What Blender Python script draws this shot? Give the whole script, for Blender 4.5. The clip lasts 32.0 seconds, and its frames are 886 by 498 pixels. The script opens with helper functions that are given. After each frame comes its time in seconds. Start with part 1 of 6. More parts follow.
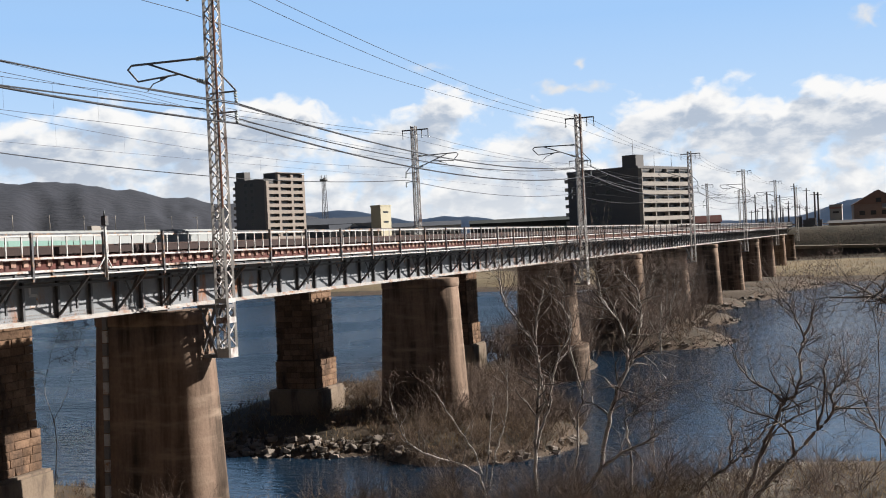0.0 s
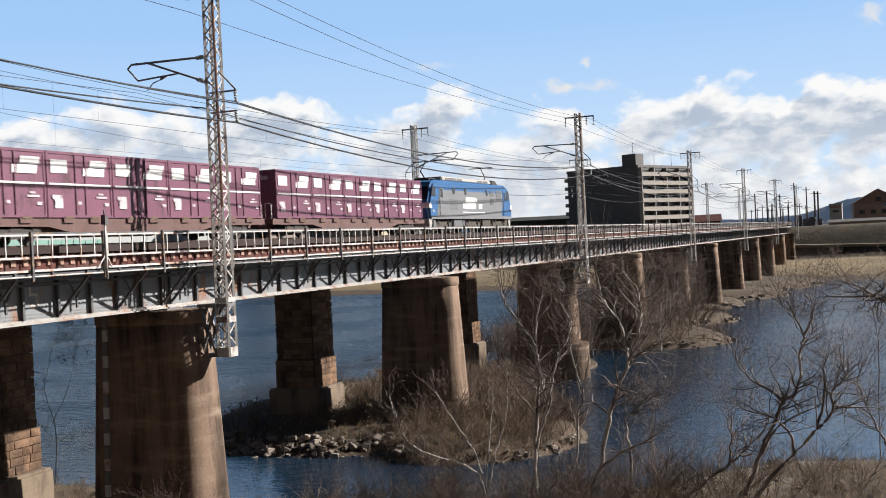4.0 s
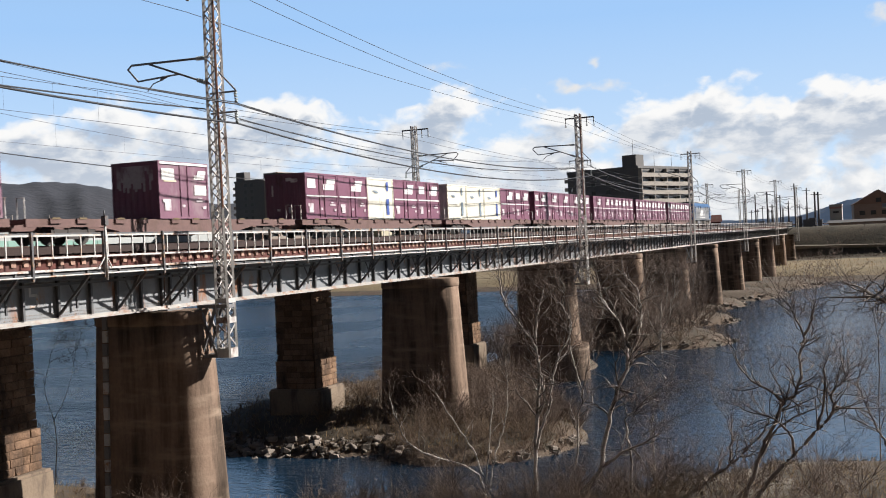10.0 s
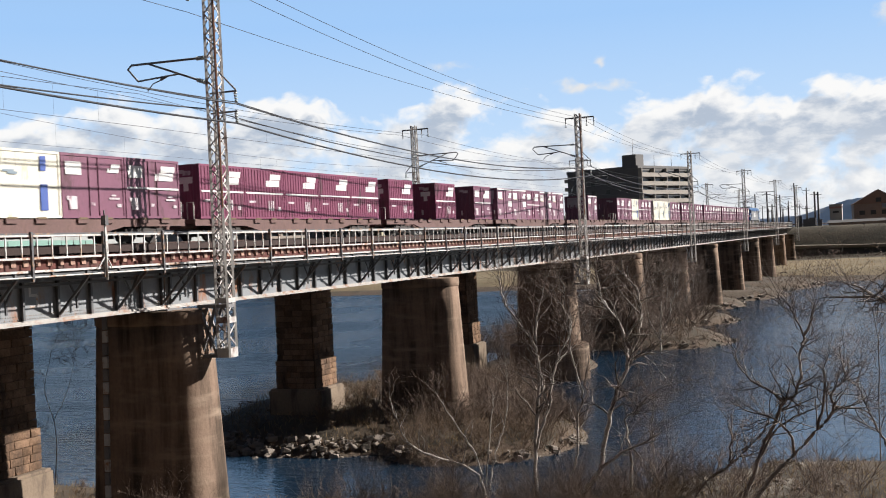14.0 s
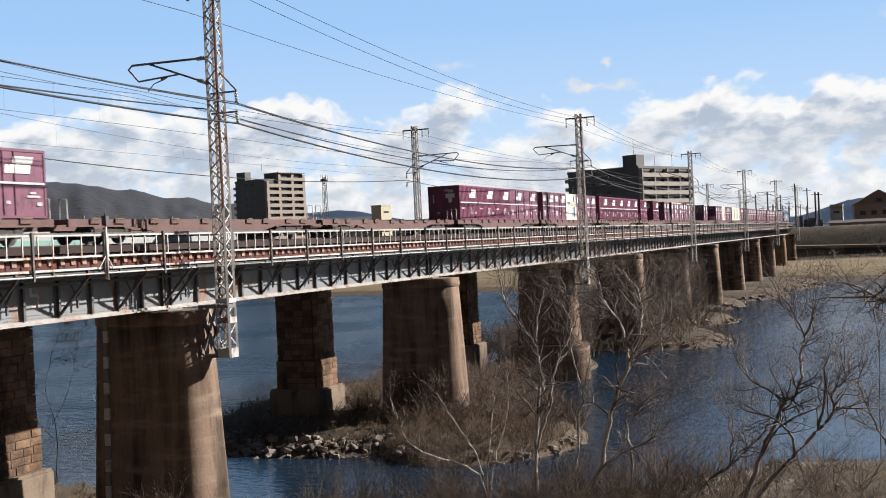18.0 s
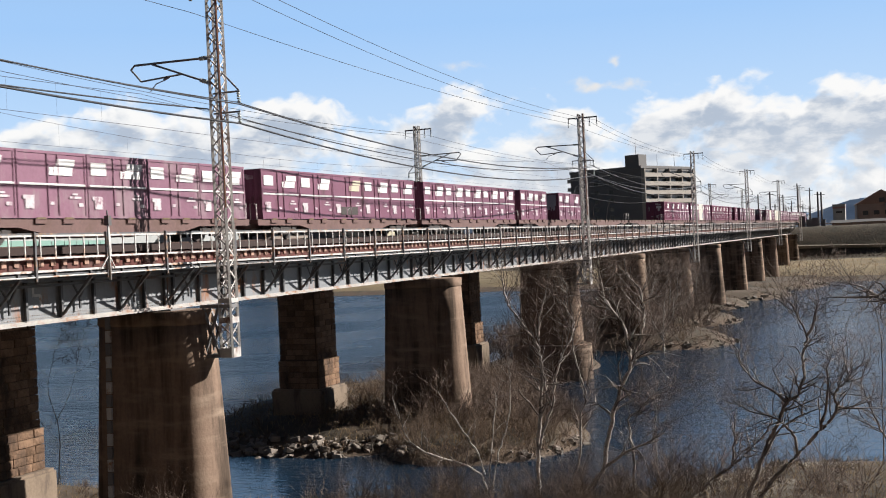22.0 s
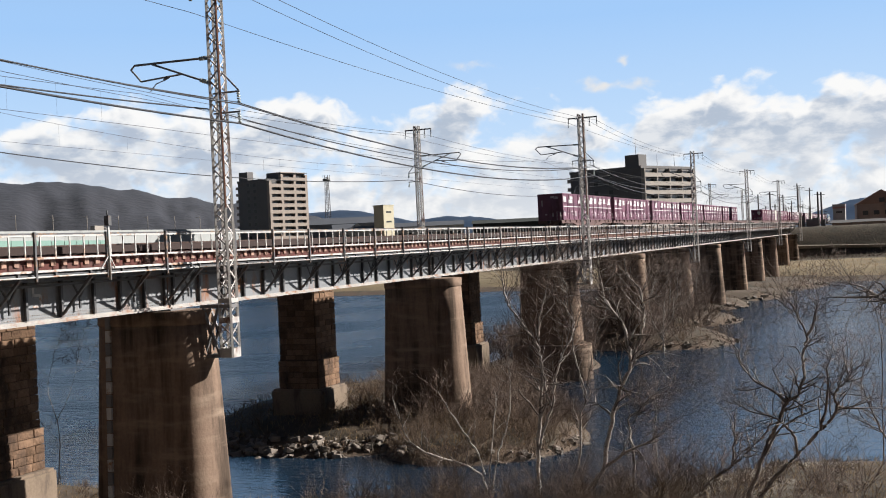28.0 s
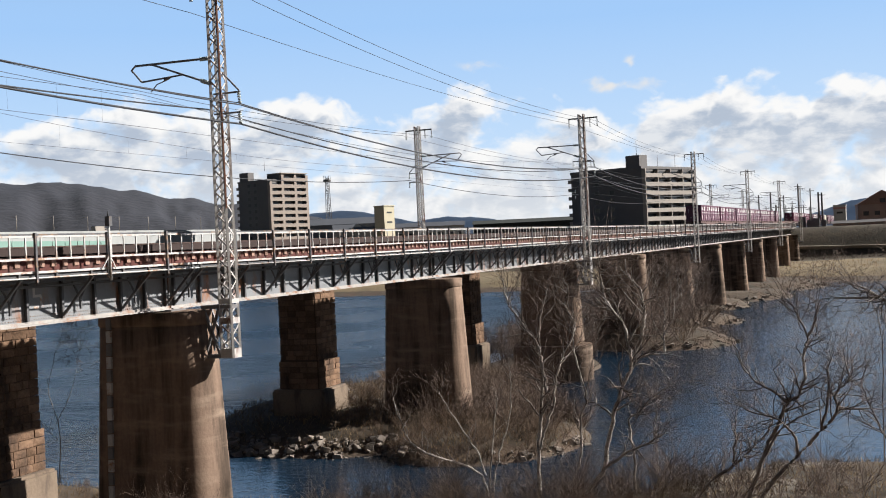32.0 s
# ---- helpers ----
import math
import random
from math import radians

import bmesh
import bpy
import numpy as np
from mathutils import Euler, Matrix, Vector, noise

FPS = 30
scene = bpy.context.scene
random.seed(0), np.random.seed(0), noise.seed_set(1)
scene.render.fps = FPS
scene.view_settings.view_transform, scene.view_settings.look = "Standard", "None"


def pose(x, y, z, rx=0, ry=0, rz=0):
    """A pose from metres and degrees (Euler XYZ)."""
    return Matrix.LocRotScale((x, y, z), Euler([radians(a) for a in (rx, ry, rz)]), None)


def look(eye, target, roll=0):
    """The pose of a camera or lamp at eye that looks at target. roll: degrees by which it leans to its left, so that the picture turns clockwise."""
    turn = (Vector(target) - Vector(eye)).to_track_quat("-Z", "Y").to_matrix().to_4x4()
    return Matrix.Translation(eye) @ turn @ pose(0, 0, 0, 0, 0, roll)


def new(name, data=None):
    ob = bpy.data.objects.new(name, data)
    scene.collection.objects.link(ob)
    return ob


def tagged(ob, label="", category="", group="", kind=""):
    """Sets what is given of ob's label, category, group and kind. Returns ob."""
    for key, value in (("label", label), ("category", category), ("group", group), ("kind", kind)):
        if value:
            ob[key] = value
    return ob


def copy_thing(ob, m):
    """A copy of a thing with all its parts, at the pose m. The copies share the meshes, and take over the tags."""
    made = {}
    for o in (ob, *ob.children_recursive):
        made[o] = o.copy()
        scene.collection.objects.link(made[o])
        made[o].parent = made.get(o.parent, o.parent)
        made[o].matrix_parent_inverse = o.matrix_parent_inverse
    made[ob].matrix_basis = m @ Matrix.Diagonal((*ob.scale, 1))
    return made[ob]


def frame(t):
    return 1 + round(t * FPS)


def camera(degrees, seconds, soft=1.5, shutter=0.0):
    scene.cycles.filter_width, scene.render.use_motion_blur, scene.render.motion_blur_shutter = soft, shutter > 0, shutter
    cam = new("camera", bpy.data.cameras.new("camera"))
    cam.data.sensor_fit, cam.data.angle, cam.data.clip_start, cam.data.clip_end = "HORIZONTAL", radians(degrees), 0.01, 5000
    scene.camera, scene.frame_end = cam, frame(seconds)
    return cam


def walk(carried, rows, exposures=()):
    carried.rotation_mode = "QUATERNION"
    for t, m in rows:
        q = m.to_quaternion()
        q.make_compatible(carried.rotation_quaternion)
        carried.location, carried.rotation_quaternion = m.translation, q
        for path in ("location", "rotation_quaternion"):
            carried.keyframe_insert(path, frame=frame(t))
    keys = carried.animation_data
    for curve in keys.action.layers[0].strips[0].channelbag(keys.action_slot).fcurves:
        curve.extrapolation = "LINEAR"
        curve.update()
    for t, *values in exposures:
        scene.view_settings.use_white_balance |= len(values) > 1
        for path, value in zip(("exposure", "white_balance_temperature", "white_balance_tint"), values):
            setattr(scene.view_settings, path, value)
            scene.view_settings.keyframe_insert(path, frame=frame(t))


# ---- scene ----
# World: x runs along the railway bridge, y across it (away from the camera), z up from the water.
EYE = (0.0, 0.0, 13.0)
HEADING, DIP, ROLL = 22.07, 0.324, -2.735
PX = 0.0288                       # degrees of turn for a small sway of the tripod

cam = camera(43.03, 32.0, soft=1.0, shutter=0.15)


def aim(sway_x=0.0, sway_y=0.0):
    h, d = radians(HEADING + sway_x * PX), radians(DIP - sway_y * PX)
    return look(EYE, (EYE[0] + math.cos(h), EYE[1] + math.sin(h), EYE[2] - math.tan(d)), ROLL)


walk(cam, [(t, aim(sx, sy)) for t, sx, sy in (
    (0, 0, 0), (1, 1, 0), (2, 1, -2.5), (3, 1, -3), (3.5, 0, -2), (5.5, 0, -1), (6, 0, -1), (6.5, -1.5, 0), (7, -3, -1),
    (7.5, -3, -1), (8, -2, 0), (8.5, 0, 0), (14.5, 0, -0.5), (16.5, 1, 0), (18.5, 1, 0), (19, 2, -0.5), (19.5, 4.5, 0),
    (20, 5, 0), (24.5, 5, 0), (25, 6, 1.5), (25.5, 5, 1.5), (27.5, 5, 0), (30, 5, 0), (31, 6, 0), (32, 6, 1))])

# ---- light ----
SUN_EL, SUN_AZ = radians(30), radians(-56)      # height, and direction measured from +x towards +y
world = bpy.data.worlds.new("world")
scene.world = world
world.use_nodes = True
wn = world.node_tree
wn.nodes.clear()
sky = wn.nodes.new("ShaderNodeTexSky")
sky.sky_type, sky.sun_disc = "NISHITA", False
sky.sun_elevation, sky.sun_rotation = SUN_EL, radians(90) - SUN_AZ
sky.air_density, sky.dust_density, sky.ozone_density = 1.0, 0.15, 1.6
bg = wn.nodes.new("ShaderNodeBackground")
bg.inputs[1].default_value = 0.010
wout = wn.nodes.new("ShaderNodeOutputWorld")
tint = wn.nodes.new("ShaderNodeVectorMath")
tint.operation = "MULTIPLY"
tint.inputs[1].default_value = (0.98, 1.0, 1.16)
wn.links.new(sky.outputs[0], tint.inputs[0])
wn.links.new(tint.outputs[0], bg.inputs[0])
wn.links.new(bg.outputs[0], wout.inputs[0])
sun_data = bpy.data.lights.new("sun", "SUN")
sun_data.energy, sun_data.angle, sun_data.color = 5.0, radians(1.0), (1.0, 0.955, 0.905)
sun = new("sun", sun_data)
sun_way = Vector((math.cos(SUN_EL) * math.cos(SUN_AZ), math.cos(SUN_EL) * math.sin(SUN_AZ), math.sin(SUN_EL)))
sun.matrix_world = look(sun_way * 300, (0, 0, 0))
scene.view_settings.exposure = 0.9


# ---- materials ----
ALBEDO = 0.77


def mat(name, base, rough=0.7, metal=0.0, vary=0.25, scale=1.5, fine=18.0, bump=0.2, stain=None, stain_amount=0.0,
        stain_scale=0.6, streak=1.0, rand=0.0, island=False, spec=0.5, depth=0.02, lifts=None):
    """A surface with two scales of variation, stains (streak > 1 draws them out downwards) and a little relief."""
    m = bpy.data.materials.new(name)
    m.use_nodes = True
    nt = m.node_tree
    n, l = nt.nodes, nt.links
    bsdf = n["Principled BSDF"]
    bsdf.inputs["Roughness"].default_value = rough
    bsdf.inputs["Metallic"].default_value = metal
    bsdf.inputs["Specular IOR Level"].default_value = spec
    geo = n.new("ShaderNodeNewGeometry")
    big = n.new("ShaderNodeTexNoise")
    big.inputs["Scale"].default_value, big.inputs["Detail"].default_value = scale, 5
    small = n.new("ShaderNodeTexNoise")
    small.inputs["Scale"].default_value, small.inputs["Detail"].default_value = fine, 3
    l.new(geo.outputs["Position"], big.inputs["Vector"])
    l.new(geo.outputs["Position"], small.inputs["Vector"])
    add = n.new("ShaderNodeMath")
    add.operation = "ADD"
    l.new(big.outputs["Fac"], add.inputs[0])
    l.new(small.outputs["Fac"], add.inputs[1])
    last = add
    if rand:
        if island:
            r = geo.outputs["Random Per Island"]
        else:
            r = n.new("ShaderNodeObjectInfo").outputs["Random"]
        mul = n.new("ShaderNodeMath")
        mul.operation = "MULTIPLY_ADD"
        l.new(r, mul.inputs[0])
        mul.inputs[1].default_value = rand * 2
        l.new(add.outputs[0], mul.inputs[2])
        sub = n.new("ShaderNodeMath")
        sub.operation = "SUBTRACT"
        l.new(mul.outputs[0], sub.inputs[0])
        sub.inputs[1].default_value = rand
        last = sub
    ramp = n.new("ShaderNodeMapRange")
    ramp.inputs["From Min"].default_value, ramp.inputs["From Max"].default_value = 0.6, 1.4
    ramp.inputs["To Min"].default_value, ramp.inputs["To Max"].default_value = 1 - vary, 1 + vary
    l.new(last.outputs[0], ramp.inputs["Value"])
    tint = n.new("ShaderNodeVectorMath")
    tint.operation = "SCALE"
    tint.inputs[0].default_value = [c * ALBEDO for c in base]
    l.new(ramp.outputs[0], tint.inputs["Scale"])
    colour = tint.outputs[0]
    if stain:
        mapping = n.new("ShaderNodeMapping")
        mapping.inputs["Scale"].default_value = (1, 1, 1 / streak)
        l.new(geo.outputs["Position"], mapping.inputs["Vector"])
        sn = n.new("ShaderNodeTexNoise")
        sn.inputs["Scale"].default_value, sn.inputs["Detail"].default_value = stain_scale, 6
        sn.inputs["Roughness"].default_value = 0.65
        l.new(mapping.outputs[0], sn.inputs["Vector"])
        sr = n.new("ShaderNodeMapRange")
        sr.inputs["From Min"].default_value, sr.inputs["From Max"].default_value = 0.62 - stain_amount * 0.35, 0.72 - stain_amount * 0.15
        sr.interpolation_type = "SMOOTHSTEP"
        l.new(sn.outputs["Fac"], sr.inputs["Value"])
        mix = n.new("ShaderNodeMix")
        mix.data_type = "RGBA"
        l.new(sr.outputs[0], mix.inputs["Factor"])
        l.new(colour, mix.inputs["A"])
        mix.inputs["B"].default_value = (*[c * ALBEDO for c in stain], 1)
        colour = mix.outputs["Result"]
    if lifts:
        # pale lime bands left along the casting joints
        mapping = n.new("ShaderNodeMapping")
        mapping.inputs["Scale"].default_value = (0.3, 0.3, 1.5)
        l.new(geo.outputs["Position"], mapping.inputs["Vector"])
        sn = n.new("ShaderNodeTexNoise")
        sn.inputs["Scale"].default_value, sn.inputs["Detail"].default_value = 1.5, 5
        l.new(mapping.outputs[0], sn.inputs["Vector"])
        sr = n.new("ShaderNodeMapRange")
        sr.inputs["From Min"].default_value, sr.inputs["From Max"].default_value = 0.46, 0.86
        sr.interpolation_type = "SMOOTHSTEP"
        l.new(sn.outputs["Fac"], sr.inputs["Value"])
        mix = n.new("ShaderNodeMix")
        mix.data_type = "RGBA"
        l.new(sr.outputs[0], mix.inputs["Factor"])
        l.new(colour, mix.inputs["A"])
        mix.inputs["B"].default_value = (*[c * ALBEDO for c in lifts], 1)
        colour = mix.outputs["Result"]
    l.new(colour, bsdf.inputs["Base Color"])
    if bump:
        b = n.new("ShaderNodeBump")
        b.inputs["Strength"].default_value, b.inputs["Distance"].default_value = bump, depth
        l.new(add.outputs[0], b.inputs["Height"])
        l.new(b.outputs[0], bsdf.inputs["Normal"])
    return m


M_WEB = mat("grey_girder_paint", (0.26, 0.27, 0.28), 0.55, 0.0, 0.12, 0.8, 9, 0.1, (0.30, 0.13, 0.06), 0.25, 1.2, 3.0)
M_FLANGE = mat("rusty_flange_paint", (0.46, 0.43, 0.40), 0.6, 0.0, 0.2, 1.2, 9, 0.15, (0.33, 0.15, 0.07), 0.4, 1.6)
# darker than the web: the shade on the stiffeners is put into the colour
M_STIFF = mat("shade_dark_paint", (0.10, 0.102, 0.106), 0.6, 0.0, 0.2, 1.0, 9, 0.15, (0.12, 0.07, 0.05), 0.25, 1.5)
M_RAIL_WHITE = mat("white_rail_paint", (0.62, 0.605, 0.58), 0.5, 0.0, 0.12, 2, 12, 0.1, (0.40, 0.22, 0.12), 0.3, 2.5)
M_POST = mat("grey_post_paint", (0.10, 0.10, 0.108), 0.55, 0.0, 0.2, 2, 14, 0.1, (0.30, 0.18, 0.10), 0.4, 3)
M_RUST = mat("rust_red_steel", (0.105, 0.022, 0.014), 0.8, 0.0, 0.35, 1.5, 14, 0.25, (0.10, 0.05, 0.04), 0.4, 1.2)
M_SLEEPER = mat("sleeper_timber", (0.038, 0.019, 0.015), 0.85, 0.0, 0.3, 2, 20, 0.4, rand=0.3)
M_SLEEPER_END = mat("sleeper_end_grain", (0.36, 0.22, 0.165), 0.85, 0.0, 0.3, 2, 20, 0.3, rand=0.3)
M_RAIL = mat("rail_steel", (0.10, 0.055, 0.042), 0.6, 0.3, 0.2, 2, 20, 0.1)
M_GRATE = mat("walkway_plank", (0.27, 0.23, 0.19), 0.8, 0.0, 0.3, 1.5, 12, 0.3, (0.22, 0.10, 0.06), 0.4, 1.5)
M_CONC = mat("weathered_concrete", (0.285, 0.198, 0.146), 0.95, 0.0, 0.2, 0.7, 7, 0.4, (0.075, 0.056, 0.043), 0.6, 0.7, 9.0, spec=0.1, depth=0.03, lifts=(0.40, 0.30, 0.225))
M_CONC_PALE = mat("pale_concrete", (0.25, 0.185, 0.13), 0.9, 0.0, 0.2, 0.7, 7, 0.4, (0.11, 0.08, 0.06), 0.4, 0.9, 4.0, depth=0.04)
M_STONE = mat("pier_masonry", (0.215, 0.135, 0.088), 0.95, 0.0, 0.4, 1.6, 10, 0.7, (0.07, 0.05, 0.04), 0.45, 0.5, 2.0, rand=0.35, spec=0.1, depth=0.06)
M_JOINT = mat("masonry_joint", (0.11, 0.072, 0.05), 0.95, 0.0, 0.2, 2, 10, 0.4, spec=0.1)
M_MAST = mat("mast_paint", (0.58, 0.55, 0.52), 0.6, 0.0, 0.2, 2, 14, 0.1, (0.20, 0.10, 0.07), 0.32, 1.5, 2.0)
M_MAST_RUST = mat("mast_rust", (0.36, 0.17, 0.11), 0.75, 0.1, 0.25, 2, 14, 0.15, (0.16, 0.08, 0.05), 0.3, 1.5, 2.0)
M_MAST_DARK = mat("dark_mast_steel", (0.22, 0.21, 0.21), 0.6, 0.1, 0.2, 2, 14, 0.1)
M_WIRE = mat("wire", (0.035, 0.035, 0.04), 0.6, 0.3, 0.1, 3, 20, 0)
M_INSUL = mat("insulator", (0.55, 0.60, 0.58), 0.25, 0.0, 0.1, 6, 30, 0)
M_GROUND = mat("riverside_soil", (0.098, 0.068, 0.042), 0.95, 0.0, 0.45, 0.12, 2.2, 0.7, (0.055, 0.042, 0.025), 0.5, 0.22, depth=0.15)
M_GRAVEL = mat("river_gravel", (0.110, 0.073, 0.047), 0.95, 0.0, 0.5, 0.4, 5.0, 0.8, (0.10, 0.08, 0.055), 0.5, 0.25, depth=0.12)
M_FIELD = mat("straw_field", (0.235, 0.175, 0.092), 0.95, 0.0, 0.35, 0.08, 1.5, 0.6, (0.17, 0.13, 0.07), 0.45, 0.06, depth=0.2)
M_LEVEE = mat("levee_grass", (0.085, 0.066, 0.040), 0.95, 0.0, 0.4, 0.12, 1.6, 0.6, (0.06, 0.05, 0.03), 0.4, 0.09, depth=0.2)
M_SHORE = mat("pale_pebble_shore", (0.25, 0.215, 0.17), 0.9, 0.0, 0.55, 1.2, 14.0, 0.9, (0.15, 0.12, 0.09), 0.45, 0.9, depth=0.08)
M_ROCK = mat("rubble_stone", (0.24, 0.20, 0.165), 0.9, 0.0, 0.35, 1.5, 9, 0.6, rand=0.7, depth=0.05)


# ---- small builders ----
def part(name, bm, material, parent=None, label="", smooth=False):
    """Links a bmesh as one mesh object, under a thing if one is given."""
    me = bpy.data.meshes.new(name)
    bm.to_mesh(me)
    bm.free()
    return link(name, me, material, parent, label, smooth)


def link(name, me, material, parent=None, label="", smooth=False):
    if material and not me.materials:
        me.materials.append(material)
    if smooth:
        me.polygons.foreach_set("use_smooth", [True] * len(me.polygons))
    ob = new(name, me)
    if parent:
        ob.parent = parent
    if label:
        ob["label"] = label
    return ob


def thing(name, x=0, y=0, z=0, label="", category="", group="", kind=""):
    ob = new(name)
    ob.empty_display_size = 0.2
    ob.location = (x, y, z)
    return tagged(ob, label, category, group, kind)


def box(bm, x0, x1, y0, y1, z0, z1, mi=0):
    v = [bm.verts.new(p) for p in ((x0, y0, z0), (x1, y0, z0), (x1, y1, z0), (x0, y1, z0), (x0, y0, z1), (x1, y0, z1), (x1, y1, z1), (x0, y1, z1))]
    for f in ((3, 2, 1, 0), (4, 5, 6, 7), (0, 1, 5, 4), (1, 2, 6, 5), (2, 3, 7, 6), (3, 0, 4, 7)):
        bm.faces.new([v[i] for i in f]).material_index = mi
    return v


def bar(bm, a, b, w, h=None, mi=0):
    """A straight bar of width w and height h from a to b."""
    a, b = Vector(a), Vector(b)
    h = h or w
    d = (b - a).normalized()
    side = d.cross(Vector((0, 0, 1)))
    side = side.normalized() if side.length > 1e-4 else Vector((1, 0, 0))
    up = side.cross(d).normalized()
    v = [bm.verts.new(p + side * (sx * w / 2) + up * (sy * h / 2)) for p in (a, b) for sx, sy in ((-1, -1), (1, -1), (1, 1), (-1, 1))]
    for f in ((0, 1, 2, 3), (7, 6, 5, 4), (0, 4, 5, 1), (1, 5, 6, 2), (2, 6, 7, 3), (3, 7, 4, 0)):
        bm.faces.new([v[i] for i in f]).material_index = mi


def tube(bm, a, b, r0, r1=None, n=8, caps=True, mi=0):
    a, b = Vector(a), Vector(b)
    r1 = r0 if r1 is None else r1
    d = (b - a).normalized()
    side = d.orthogonal().normalized()
    up = d.cross(side)
    rings = []
    for p, r in ((a, r0), (b, r1)):
        rings.append([bm.verts.new(p + side * (r * math.cos(2 * math.pi * i / n)) + up * (r * math.sin(2 * math.pi * i / n))) for i in range(n)])
    for i in range(n):
        f = bm.faces.new((rings[0][i], rings[0][(i + 1) % n], rings[1][(i + 1) % n], rings[1][i]))
        f.material_index, f.smooth = mi, True
    if caps:
        bm.faces.new(rings[0][::-1]).material_index = mi
        bm.faces.new(rings[1]).material_index = mi


def sweep(bm, points, r, n=5):
    """A round wire through points."""
    pts = [Vector(p) for p in points]
    last = None
    for i, p in enumerate(pts):
        d = (pts[min(i + 1, len(pts) - 1)] - pts[max(i - 1, 0)]).normalized()
        side = d.cross(Vector((0, 0, 1)))
        side = side.normalized() if side.length > 1e-4 else Vector((1, 0, 0))
        up = side.cross(d)
        ring = [bm.verts.new(p + side * (r * math.cos(2 * math.pi * k / n)) + up * (r * math.sin(2 * math.pi * k / n))) for k in range(n)]
        if last:
            for k in range(n):
                bm.faces.new((last[k], last[(k + 1) % n], ring[(k + 1) % n], ring[k])).smooth = True
        last = ring


def loft(bm, rings, caps=True, mi=0, smooth=True):
    rows = [[bm.verts.new(p) for p in ring] for ring in rings]
    n = len(rows[0])
    for a, b in zip(rows, rows[1:]):
        for i in range(n):
            f = bm.faces.new((a[i], a[(i + 1) % n], b[(i + 1) % n], b[i]))
            f.material_index, f.smooth = mi, smooth
    if caps:
        bm.faces.new(rows[0][::-1]).material_index = mi
        bm.faces.new(rows[-1]).material_index = mi


def stadium(hx, hy, z, cx=0, cy=0, n=16):
    """A ring with flat sides and round ends, long in y."""
    r, q = hx, 2 / 2.7
    curve = [(math.copysign(abs(math.cos(a)) ** q, math.cos(a)), math.sin(a) ** q if 0 < a < math.pi else 0.0) for a in [math.pi * i / n for i in range(n + 1)]]
    ring = [(cx + r * c, cy + (hy - r) + r * d, z) for c, d in curve]
    return ring + [(cx - r * c, cy - (hy - r) - r * d, z) for c, d in curve]


BM = bmesh.new

# ---- plan ----
PITCH = 29.335
PIERS = [40.44 + PITCH * k for k in range(-1, 11)]
FAR_PIERS = [39.2 + PITCH * k for k in range(-1, 11)]
TRACK, FAR_TRACK = 30.4, 38.45
RAIL_TOP = 13.6
DECK_END = PIERS[-1]


def smooth01(a, b, x):
    s = min(1.0, max(0.0, (x - a) / (b - a)))
    return s * s * (3 - 2 * s)


ISLES = ((76, 36, 14.5, 12, 1.7), (107, 34, 8, 6, 1.0), (68, 25.5, 8, 6.5, 1.2), (131.5, 30, 9, 12, 1.5), (160, 31, 8.5, 9, 1.3), (192, 34, 10, 9, 1.4), (217, 31, 13, 10.5, 1.5),
         (251, 31, 18, 15, 1.7))


def ground_z(x, y):
    n1 = noise.noise(Vector((x * 0.06, y * 0.06, 0.3)))
    n2 = noise.noise(Vector((x * 0.35, y * 0.35, 5.3)))
    shore = 56 + 2.0 * n1 + 8 - 1.25 * min(10, max(0, y - 6))
    z = -1.6 + 2.6 * smooth01(shore + 3, shore - 4, x)                   # near bank
    z += 10.2 * smooth01(30, 4, x)
    z = max(z, -1.6 + 4.2 * smooth01(255 + 8 * n1, 285, x) + 0.6 * smooth01(285, 330, x))   # far flood plain
    for cx, cy, rx, ry, h in ISLES:
        d = math.hypot((x - cx) / rx, (y - cy) / ry) + 0.22 * n1 + 0.05 * n2
        if d < 1.35:
            z = max(z, -1.6 + (1.6 + h) * smooth01(1.32, 0.75, d))
    z += 0.12 * n2 + 0.25 * n1 * smooth01(0, 1, z)
    levee = smooth01(333, 351, x)
    z = max(z, 3.2 + 9.3 * levee) if x > 331 else z
    if x > 352:
        z = 12.5 - 4.5 * smooth01(356, 375, x)
        if 20 < y < 50:
            z = 12.5
    if x < 14 and 24 < y < 46:
        z = max(z, 12.6 * smooth01(14, 9, x))
    if -6 < x < 12 and abs(y) < 20:
        z = min(z, 11.3)
    return z


